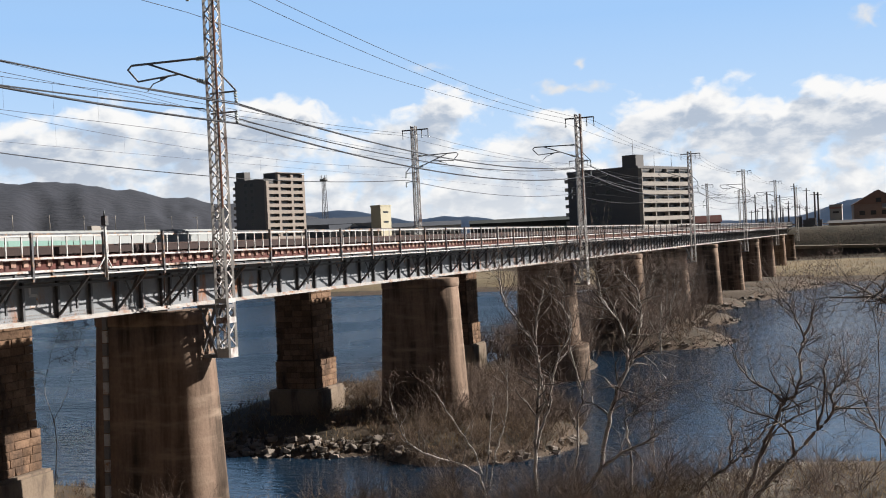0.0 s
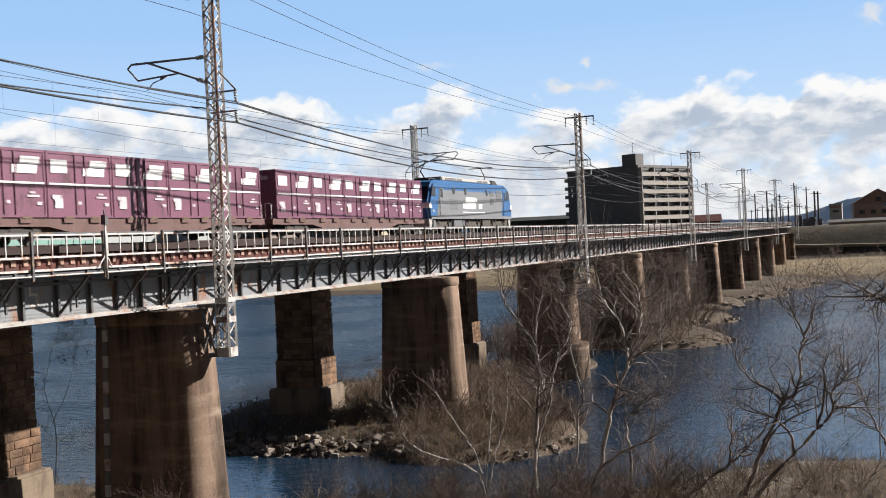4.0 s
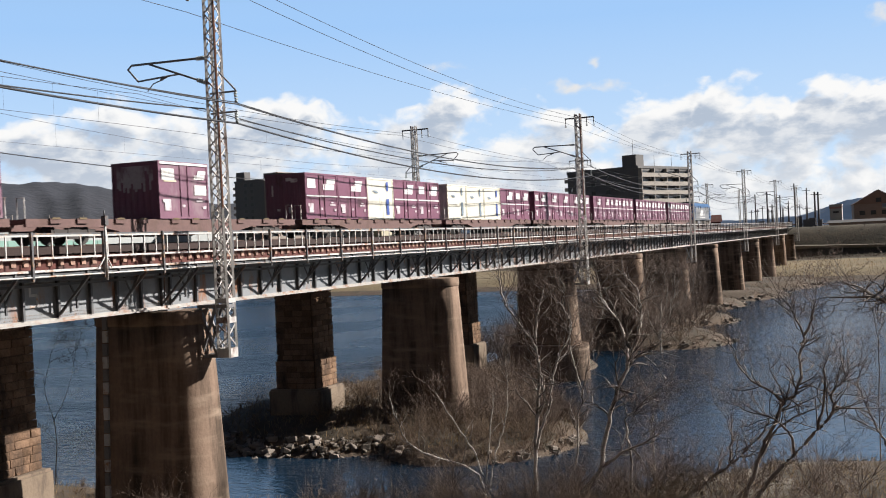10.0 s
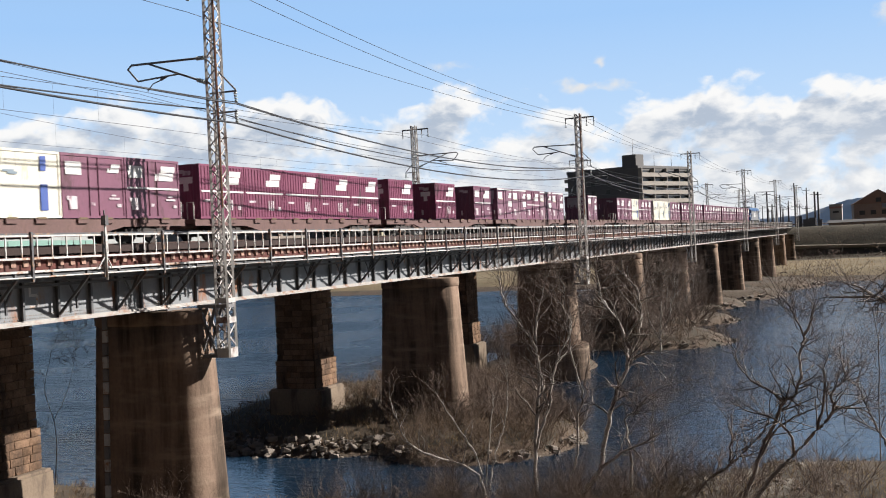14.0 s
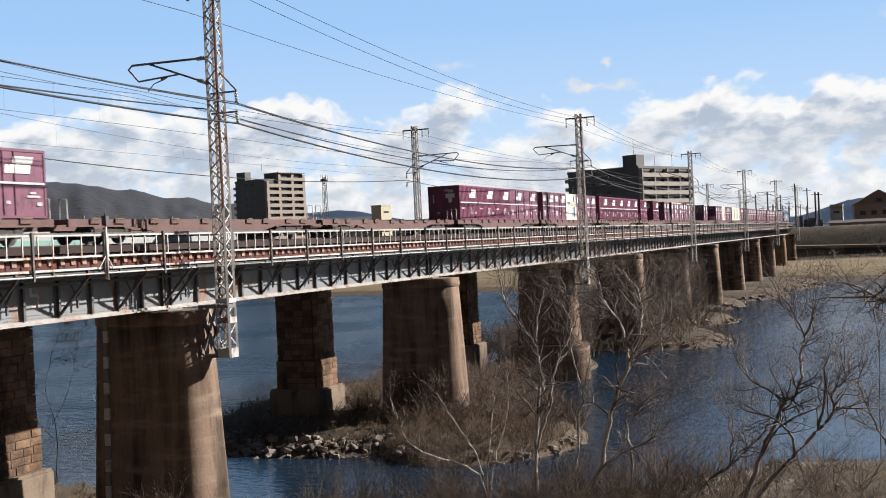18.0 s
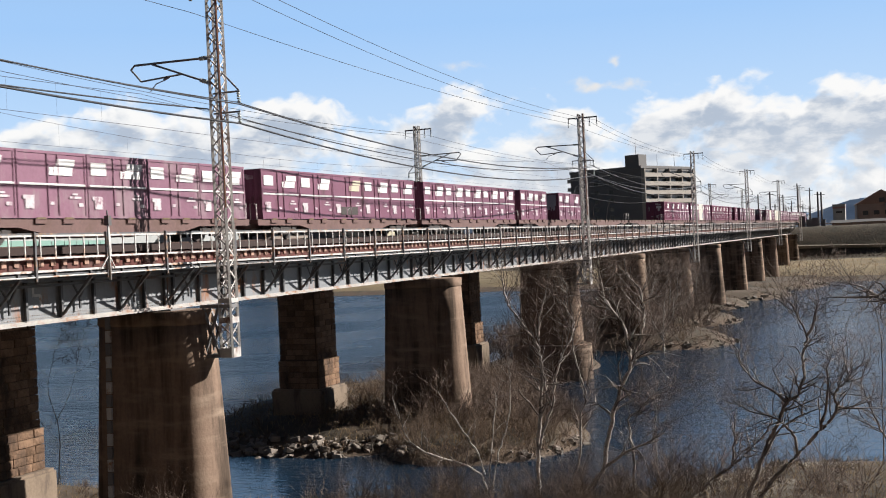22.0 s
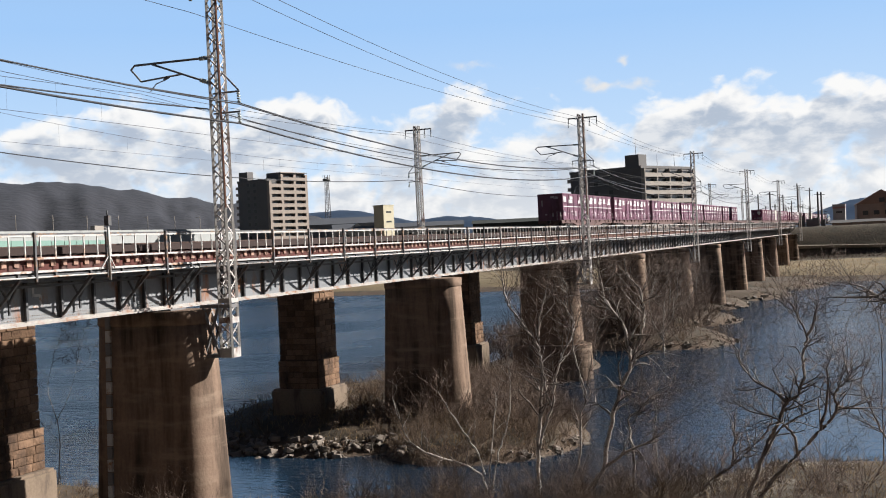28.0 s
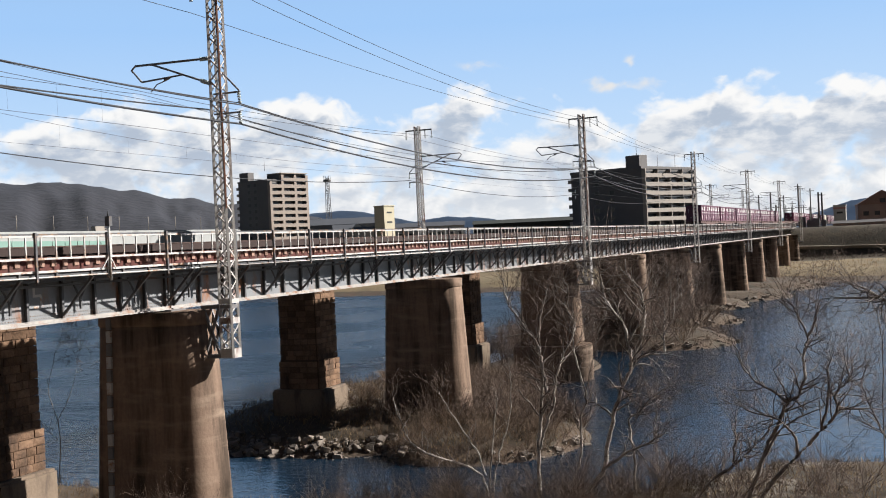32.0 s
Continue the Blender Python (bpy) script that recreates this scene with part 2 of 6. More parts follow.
def build_ground():
    xs = sorted(set([-3500, -1500, -700, -400, -200, -100, -60, -40] + [round(-30 + 1.5 * i, 2) for i in range(94)] +
                    [round(110 + 2.5 * i, 2) for i in range(110)] + [395, 430, 500, 650, 900, 1400, 2200, 3400, 4600]))
    ys = sorted(set([-4000, -2200, -1200, -600, -300, -160, -90, -60] + [round(-40 + 1.5 * i, 2) for i in range(74)] +
                    [76, 82, 90, 100, 115, 135, 170, 230, 320, 480, 700, 1200, 2200, 4000]))
    verts = [(x, y, ground_z(x, y)) for x in xs for y in ys]
    m = len(ys)
    faces = [(i * m + j, (i + 1) * m + j, (i + 1) * m + j + 1, i * m + j + 1) for i in range(len(xs) - 1) for j in range(m - 1)]
    me = bpy.data.meshes.new("ground")
    me.from_pydata(verts, [], faces)
    for m_ in (M_GROUND, M_GRAVEL, M_FIELD, M_LEVEE, M_SHORE):
        me.materials.append(m_)
    kinds = []
    for f in faces:
        cx, cy = sum(verts[i][0] for i in f) / 4, sum(verts[i][1] for i in f) / 4
        cz = sum(verts[i][2] for i in f) / 4
        kinds.append(4 if 51 < cx < 68 and 3 < cy < 13.5 and cz < 1.0 else 3 if cx > 331 else 2 if cx > 266 and cz > 1.2 else 1 if cz < 0.75 and (cx > 50) else 0)
    me.polygons.foreach_set("material_index", kinds)
    ob = link("ground", me, None, smooth=True)
    tagged(ob, "brown winter riverbank of soil, dry grass and gravel", "ground", kind="structure")


build_ground()


def water_material():
    m = bpy.data.materials.new("river_water")
    m.use_nodes = True
    n, l = m.node_tree.nodes, m.node_tree.links
    bsdf = n["Principled BSDF"]
    bsdf.inputs["Base Color"].default_value = (0.008, 0.022, 0.041, 1)
    bsdf.inputs["Roughness"].default_value = 0.09
    bsdf.inputs["IOR"].default_value = 1.33
    bsdf.inputs["Specular IOR Level"].default_value = 0.40
    geo = n.new("ShaderNodeNewGeometry")
    mp = n.new("ShaderNodeMapping")
    mp.inputs["Scale"].default_value = (1.0, 0.38, 1)
    mp.inputs["Rotation"].default_value = (0, 0, radians(25))
    l.new(geo.outputs["Position"], mp.inputs["Vector"])
    h = None
    for s, w in ((0.3, 0.45), (1.6, 0.40), (5.5, 0.14)):
        t = n.new("ShaderNodeTexNoise")
        t.inputs["Scale"].default_value, t.inputs["Detail"].default_value = s, 3
        l.new(mp.outputs[0], t.inputs["Vector"])
        k = n.new("ShaderNodeMath")
        k.operation = "MULTIPLY_ADD"
        l.new(t.outputs["Fac"], k.inputs[0])
        k.inputs[1].default_value = w
        if h:
            l.new(h.outputs[0], k.inputs[2])
        else:
            k.inputs[2].default_value = 0
        h = k
    b = n.new("ShaderNodeBump")
    b.inputs["Strength"].default_value = 1.0
    sep = n.new("ShaderNodeSeparateXYZ")
    l.new(geo.outputs["Position"], sep.inputs[0])
    gust = n.new("ShaderNodeTexNoise")
    gust.inputs["Scale"].default_value, gust.inputs["Detail"].default_value = 0.03, 2
    l.new(geo.outputs["Position"], gust.inputs["Vector"])
    windy = None
    for out, lo, hi, a, c in ((sep.outputs["Y"], 8, 52, 0.20, 1.15), (sep.outputs["X"], 58, 82, 0.25, 1.0), (gust.outputs["Fac"], 0.35, 0.65, 0.7, 1.25)):
        r = n.new("ShaderNodeMapRange")
        r.interpolation_type = "SMOOTHSTEP"
        for key, v in (("From Min", lo), ("From Max", hi), ("To Min", a), ("To Max", c)):
            r.inputs[key].default_value = v
        l.new(out, r.inputs["Value"])
        if windy is None:
            windy = r
        else:
            k = n.new("ShaderNodeMath")
            k.operation = "MULTIPLY"
            l.new(windy.outputs[0], k.inputs[0])
            l.new(r.outputs[0], k.inputs[1])
            windy = k
    l.new(windy.outputs[0], b.inputs["Distance"])
    rough = n.new("ShaderNodeMath")
    rough.operation = "MULTIPLY_ADD"
    l.new(windy.outputs[0], rough.inputs[0])
    rough.inputs[1].default_value, rough.inputs[2].default_value = 0.22, 0.03
    l.new(rough.outputs[0], bsdf.inputs["Roughness"])
    l.new(h.outputs[0], b.inputs["Height"])
    l.new(b.outputs[0], bsdf.inputs["Normal"])
    return m


bm = BM()
for v in ((20, -4000), (345, -4000), (345, 4000), (20, 4000)):
    bm.verts.new((*v, 0))
bm.faces.new(bm.verts[:] if not bm.verts.ensure_lookup_table() else [])
tagged(part("water", bm, water_material()), "dark blue river water rippled by wind", "water", kind="structure")


# service path along the foot of the far levee
bm = BM()
for i in range(60):
    y0, y1 = -140 + 4.0 * i, -136 + 4.0 * i
    za, zb = 6.2 + 0.022 * y0 + 0.35, 6.2 + 0.022 * y1 + 0.35
    v = [bm.verts.new(p) for p in ((338.9, y0, za), (338.9, y1, zb), (341.2, y1, zb + 0.15), (341.2, y0, za + 0.15), (338.9, y0, za - 0.8), (338.9, y1, zb - 0.8))]
    bm.faces.new(v[3::-1])
    bm.faces.new((v[0], v[1], v[5], v[4]))
M_PATH = mat("pale_path", (0.20, 0.165, 0.12), 0.9, 0.0, 0.2, 0.3, 3, 0.2)
tagged(part("path", bm, M_PATH), "pale gravel service path along the levee", "path", kind="structure")


# ---- the concrete piers of the near bridge ----
def near_pier(x, base_drum):
    p = thing("bridge_pier", x, 30.1, -1.5, "tall round-ended concrete railway bridge pier with rain streaks", "bridge pier", "near bridge piers")
    bm = BM()
    loft(bm, [stadium(1.20 + 0.046 * (11.55 - z), 2.62 + 0.046 * (11.55 - z), z) for z in (0, 2, 4, 6, 8, 10, 11.55)])
    part("shaft", bm, M_CONC, p)
    bm = BM()
    loft(bm, [stadium(1.20, 2.62, 11.552), stadium(1.24, 2.67, 11.6), stadium(1.24, 2.67, 12.08), stadium(1.18, 2.61, 12.14)])
    part("cap", bm, M_CONC, p)
    if base_drum:
        bm = BM()
        loft(bm, [stadium(2.0, 3.6, -0.5), stadium(2.0, 3.6, 4.6), stadium(1.92, 3.5, 4.75)])
        part("foundation_drum", bm, M_CONC, p, "brown concrete foundation drum round the pier's foot")
    for s in (-0.9, 0.9):
        bm = BM()
        box(bm, -0.55, 0.55, s - 0.25, s + 0.25, 12.141, 12.21)
        part("bearing", bm, M_MAST_DARK, p)
    return p


for k, px in enumerate(PIERS):
    pr = near_pier(px, k == 3)
    if k == 1:
        gauge = thing("water_gauge", px - 1.25, 31.7, 0, "black and white water gauge strip on the pier", "water gauge")
        for i in range(18):
            bm = BM()
            z = 0.6 + 0.55 * i
            off = -0.046 * (10.05 - z)
            box(bm, off - 0.05, off + 0.1, -0.12, 0.12, z, z + 0.5)
            part("white_mark" if i % 2 == 0 else "black_mark", bm, M_RAIL_WHITE if i % 2 == 0 else M_MAST_DARK, gauge)


# ---- the masonry piers of the far bridge ----


def rounded(hx, hy, c, n=3):
    """Outline with rounded corners, long in y."""
    pts = []
    for sx, sy, a0 in ((1, 1, 0), (-1, 1, 90), (-1, -1, 180), (1, -1, 270)):
        for i in range(n + 1):
            a = radians(a0 + 90 * i / n)
            pts.append((sx * (hx - c) + c * math.cos(a), sy * (hy - c) + c * math.sin(a)))
    return pts


def stone_mesh(w, h, d, seed):
    """One rough-faced masonry block: width along x, outward face at -y."""
    rng = random.Random(seed)
    bm = BM()
    back = [bm.verts.new(p) for p in ((-w / 2, 0, -h / 2), (w / 2, 0, -h / 2), (w / 2, 0, h / 2), (-w / 2, 0, h / 2))]
    j = lambda k: rng.uniform(-k, k)
    front = [bm.verts.new((x * 0.98 + j(0.012), -d * rng.uniform(0.55, 0.9), z * 0.97 + j(0.012))) for x, z in ((-w / 2, -h / 2), (w / 2, -h / 2), (w / 2, h / 2), (-w / 2, h / 2))]
    mid = bm.verts.new((j(0.12), -d * rng.uniform(1.0, 1.3), j(0.06)))
    for i in range(4):
        bm.faces.new((back[i], back[(i + 1) % 4], front[(i + 1) % 4], front[i]))
        bm.faces.new((front[i], front[(i + 1) % 4], mid))
    bmesh.ops.recalc_face_normals(bm, faces=bm.faces[:])
    me = bpy.data.meshes.new("stone")
    bm.to_mesh(me)
    bm.free()
    me.materials.append(M_STONE)
    return me


STONES = [stone_mesh(0.62 + 0.1 * (k % 3), 0.355, 0.09, k) for k in range(9)]


def far_pier(x, stones):
    p = thing("masonry_pier", x, FAR_TRACK, -1.5, "old stone masonry bridge pier on a wide concrete footing", "bridge pier", "far bridge piers")
    bm = BM()
    loft(bm, [[(a, b, z) for a, b in rounded(1.56, 1.52, 0.3)] for z in (5.0, 7.0)] + [[(a, b, z) for a, b in rounded(1.46, 1.42, 0.3)] for z in (7.02, 12.2)], smooth=False)
    part("core", bm, M_JOINT if stones else M_STONE, p)
    bm = BM()
    box(bm, -1.85, 1.85, -2.0, 2.0, 0, 5.0)
    bmesh.ops.bevel(bm, geom=bm.edges[:], offset=0.12, segments=2, affect="EDGES")
    part("footing", bm, M_CONC_PALE, p, "pale concrete footing with chipped edges")
    bm = BM()
    box(bm, -1.5, 1.5, -1.5, 1.5, 12.19, 12.22)
    part("bearing_shelf", bm, M_CONC_PALE, p)
    if stones:
        rng = random.Random(int(x))
        for row in range(19):
            z = 5.2 + 0.38 * row
            if z > 12.1:
                break
            hx, hy = (1.56, 1.52) if z < 7 else (1.46, 1.42)
            for face in ("near", "side"):
                half = hx if face == "near" else hy
                n = rng.choice((4, 4, 5))
                cuts = [-half + 0.03] + sorted(-half + (i + rng.uniform(-0.22, 0.22)) * 2 * half / n for i in range(1, n)) + [half - 0.03]
                for a, b in zip(cuts, cuts[1:]):
                    k = rng.randrange(9)
                    o = link("stone", STONES[k], None, p)
                    o.scale = ((b - a - 0.02) / (0.62 + 0.1 * (k % 3)), rng.uniform(0.5, 1.1), 1.0)
                    c = (a + b) / 2
                    if face == "near":
                        o.location = (c, -hy + 0.004, z)
                    else:
                        o.location, o.rotation_euler = (-hx + 0.004, -c, z), (0, 0, radians(-90))
    return p


for k, px in enumerate(FAR_PIERS[:-1]):
    far_pier(px, 1 <= k <= 3)


# ---- deck of the near bridge ----
def girder_span(name, x0, x1, yc, group):
    """One plate-girder span: two girders, their stiffeners, bracing between them and, on the near bridge, walkway brackets."""
    g = thing(name, x0, yc, 0, "grey painted riveted plate-girder bridge span with rust along its bottom flange", "bridge span", group)
    ln = x1 - x0
    for s in (-1, 1):
        y = s * 0.9
        bm = BM()
        box(bm, 0.06, ln - 0.06, y - 0.02, y + 0.02, 10.76, 13.0)
        part("web", bm, M_WEB, g)
        bm = BM()
        box(bm, 0.06, ln - 0.06, y - 0.22, y + 0.22, 10.70, 10.757)
        box(bm, 0.06, ln - 0.06, y - 0.12, y - 0.023, 10.76, 10.86)
        part("bottom_flange", bm, M_FLANGE, g, "rust-streaked bottom flange")
        bm = BM()
        box(bm, 0.06, ln - 0.06, y - 0.22, y + 0.22, 13.003, 13.06)
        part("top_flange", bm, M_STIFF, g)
    return g, ln


STIFF = BM()
box(STIFF, -0.012, 0.012, -0.14, 0.0, 10.87, 13.0)
box(STIFF, -0.055, 0.055, -0.165, -0.143, 10.87, 12.95)
STIFF_ME = bpy.data.meshes.new("stiffener")
STIFF.to_mesh(STIFF_ME)
STRUT = BM()
bar(STRUT, (0, -0.17, 11.0), (0, -1.6, 12.42), 0.07, 0.10)
STRUT_ME = bpy.data.meshes.new("strut")
STRUT.to_mesh(STRUT_ME)
KNEE = BM()
bar(KNEE, (0, -0.2, 11.15), (0, -0.2, 11.62), 0.075)
bar(KNEE, (0, -0.2, 11.56), (0.42, -0.2, 12.2), 0.055)
bar(KNEE, (0, -0.2, 11.56), (-0.42, -0.2, 12.2), 0.055)
bar(KNEE, (0, -0.2, 11.56), (0, -0.75, 12.44), 0.055)
KNEE_ME = bpy.data.meshes.new("knee_brace")
KNEE.to_mesh(KNEE_ME)
BEAM = BM()
box(BEAM, -0.05, 0.05, -2.5, -0.23, 12.45, 12.6)
BEAM_ME = bpy.data.meshes.new("bracket_beam")
BEAM.to_mesh(BEAM_ME)
PANELS = [0.3] + [2.25 + 1.85 * i for i in range(13)] + [26.05, 27.6, 29.03]

for k in range(len(PIERS) - 1):
    x0, x1 = PIERS[k], PIERS[k + 1]
    g, ln = girder_span("girder_span", x0, x1, TRACK, "near bridge spans")
    for i, sx in enumerate(PANELS):
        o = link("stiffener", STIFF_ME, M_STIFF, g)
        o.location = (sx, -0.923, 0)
        o = link("bracket_beam", BEAM_ME, M_STIFF, g)
        o.location = (sx, 0, 0)
        if i % 2 == 0:
            o = link("strut", STRUT_ME, M_STIFF, g)
            o.location = (sx, -0.923, 0)
            if i < 16:
                o = link("knee_brace", KNEE_ME, M_STIFF, g)
                o.location = ((sx + PANELS[i + 1]) / 2, -0.923, 0)
    if k == 0:
        # rivet heads along the near web
        rivets = BM()
        for row, z in enumerate((10.93, 11.05)):
            for i in range(110):
                tube(rivets, (15 + 0.13 * i + 0.065 * row, -0.924, z), (15 + 0.13 * i + 0.065 * row, -0.945, z), 0.028, 0.016, n=6)
        tagged(part("rivets", rivets, M_FLANGE, g, "rusty rivet heads"), kind="stuff")
    girder_span("far_girder_span", FAR_PIERS[k], FAR_PIERS[k + 1], FAR_TRACK, "far bridge spans")


# ---- walkway, railing and track ----
ENDS = BM()
box(ENDS, -0.12, 0.12, -0.06, 0.0, -0.11, 0.13)
SLEEPER_END_ME = bpy.data.meshes.new("sleeper_end")
ENDS.to_mesh(SLEEPER_END_ME)


def walkway(x0, x1, single):
    w = thing("walkway", x0, TRACK - 2.5, 12.6, "narrow service walkway of weathered planks beside the track", "walkway", "walkways")
    ln = x1 - x0
    bm = BM()
    box(bm, 0.02, ln - 0.02, 0.08, 1.25, 0.0, 0.07)
    part("planking", bm, M_GRATE, w)
    bm = BM()
    box(bm, 0.02, ln - 0.02, -0.03, 0.05, 0.02, 0.10)
    part("edge_beam", bm, M_RAIL_WHITE, w, "pale painted edge beam with rust stains")
    bm = BM()
    box(bm, 0.02, ln - 0.02, 1.3, 1.38, 0.08, 0.58)
    part("kerb_channel", bm, M_RUST, w, "rust-red steel channel along the track edge")
    bm = BM()
    tube(bm, (0.02, -0.1, -0.14), (ln - 0.02, -0.1, -0.14), 0.03, n=6)
    part("cable_pipe", bm, M_RAIL_WHITE, w)
    for y, z in ((0.12, -0.06), (0.45, -0.24), (1.15, -0.45)):
        bm = BM()
        box(bm, 0.02, ln - 0.02, y - 0.05, y + 0.05, z - 0.07, z + 0.03)
        part("stringer", bm, M_STIFF, w)
    bm = BM()
    box(bm, 0.02, ln - 0.02, 1.30, 1.42, 0.66, 0.93)
    part("guard_timber", bm, M_SLEEPER, w, "brown guard timber beside the rail")
    for i in range(int(ln / 0.62)):
        o = link("sleeper_end", SLEEPER_END_ME, M_SLEEPER_END, w, "pale end of a sleeper" if single else "")
        o.location = (0.31 + 0.62 * i, 1.299, 0.34)
        if not single and i > 20:
            break
    return w


BALUSTER = BM()
box(BALUSTER, -0.026, 0.026, -0.02, 0.02, 0.55, 1.34)
BALUSTER_ME = bpy.data.meshes.new("baluster")
BALUSTER.to_mesh(BALUSTER_ME)
POST = BM()
box(POST, -0.045, 0.045, -0.045, 0.045, -0.3, 1.43)
POST_ME = bpy.data.meshes.new("post")
POST.to_mesh(POST_ME)


POSTS_BANK = (1.1, 4.8, 8.5, 12.2, 15.9, 19.6, 23.4, 27.1)
POSTS = (2.9, 6.2, 9.74, 13.55, 17.4, 21.32, 25.16, 28.72)


def railing(x0, x1, single):
    r = thing("railing", x0, TRACK - 2.55, 12.6, "white steel railing with dark posts along the bridge walkway", "railing", "bridge railings")
    ln = x1 - x0
    for px in POSTS_BANK if x0 < 20 else POSTS:
        o = link("post", POST_ME, M_POST, r, "dark grey post")
        o.location = (px, -0.06, 0)
    bm = BM()
    box(bm, 0, ln, -0.03, 0.03, 1.34, 1.40)
    part("top_rail", bm, M_POST, r)
    bm = BM()
    box(bm, 0, ln, -0.025, 0.025, 0.48, 0.55)
    part("bottom_rail", bm, M_RAIL_WHITE, r)
    bm = BM()
    box(bm, 0, ln, -0.025, 0.025, 1.27, 1.337)
    part("upper_rail", bm, M_RAIL_WHITE, r)
    m = round(ln / 0.75)
    joined = None if single else BM()
    for i in range(m):
        bx = (i + 0.5) * ln / m
        if single:
            o = link("baluster", BALUSTER_ME, M_RAIL_WHITE, r)
            o.location = (bx, 0, 0)
        else:
            box(joined, bx - 0.034, bx + 0.034, -0.02, 0.02, 0.55, 1.27)
    if joined:
        tagged(part("balusters", joined, M_RAIL_WHITE, r), kind="stuff")


for k in range(len(PIERS) - 1):
    walkway(PIERS[k], PIERS[k + 1], k < 5)
    railing(PIERS[k], PIERS[k + 1], k < 5)


def track(name, y, x0, x1, label, singles):
    t = thing(name, x0, y, 0, label, "railway track", "railway tracks", "structure")
    for s in (-0.5335, 0.5335):
        bm = BM()
        box(bm, 0, x1 - x0, s - 0.06, s + 0.06, RAIL_TOP - 0.15, RAIL_TOP - 0.12)
        box(bm, 0, x1 - x0, s - 0.012, s + 0.012, RAIL_TOP - 0.12, RAIL_TOP - 0.04)
        box(bm, 0, x1 - x0, s - 0.033, s + 0.033, RAIL_TOP - 0.04, RAIL_TOP)
        part("rail", bm, M_RAIL, t)
    bm = BM()
    box(bm, -0.1, 0.1, -1.05, 1.05, RAIL_TOP - 0.38, RAIL_TOP - 0.152)
    me = bpy.data.meshes.new("sleeper")
    bm.to_mesh(me)
    rest = BM()
    n = int((x1 - x0) / 0.62)
    for i in range(n):
        sx = (i + 0.5) * 0.62
        if singles[0] < x0 + sx < singles[1]:
            o = link("sleeper", me, M_SLEEPER, t)
            o.location = (sx, 0, 0)
        else:
            box(rest, sx - 0.1, sx + 0.1, -1.05, 1.05, RAIL_TOP - 0.38, RAIL_TOP - 0.152)
    tagged(part("sleepers", rest, M_SLEEPER, t), kind="stuff")


track("track", TRACK, -420, 700, "narrow-gauge rails on dark timber sleepers", (28, 110))
track("far_track", FAR_TRACK, -420, 700, "second line of rails on timber sleepers", (0, 0))


# ---- masts of the overhead line ----
def lattice(bm, h0, h1, wx0, wx1, wy0, wy1, step, t=0.09, lace=0.05):
    """Four angle legs with zigzag lacing on all sides."""
    def corner(z, sx, sy):
        f = (z - h0) / (h1 - h0)
        return Vector((sx * (wx0 + (wx1 - wx0) * f) / 2, sy * (wy0 + (wy1 - wy0) * f) / 2, z))
    for sx in (-1, 1):
        for sy in (-1, 1):
            bar(bm, corner(h0, sx, sy), corner(h1, sx, sy), t)
    n = int((h1 - h0) / step)
    for i in range(n):
        z0, z1 = h0 + (h1 - h0) * i / n, h0 + (h1 - h0) * (i + 1) / n
        s = 1 if i % 2 else -1
        for q in (-1, 1):
            bar(bm, corner(z0, s, q), corner(z1, -s, q), 0.02, lace)
            bar(bm, corner(z0, q, s), corner(z1, q, -s), 0.02, lace)


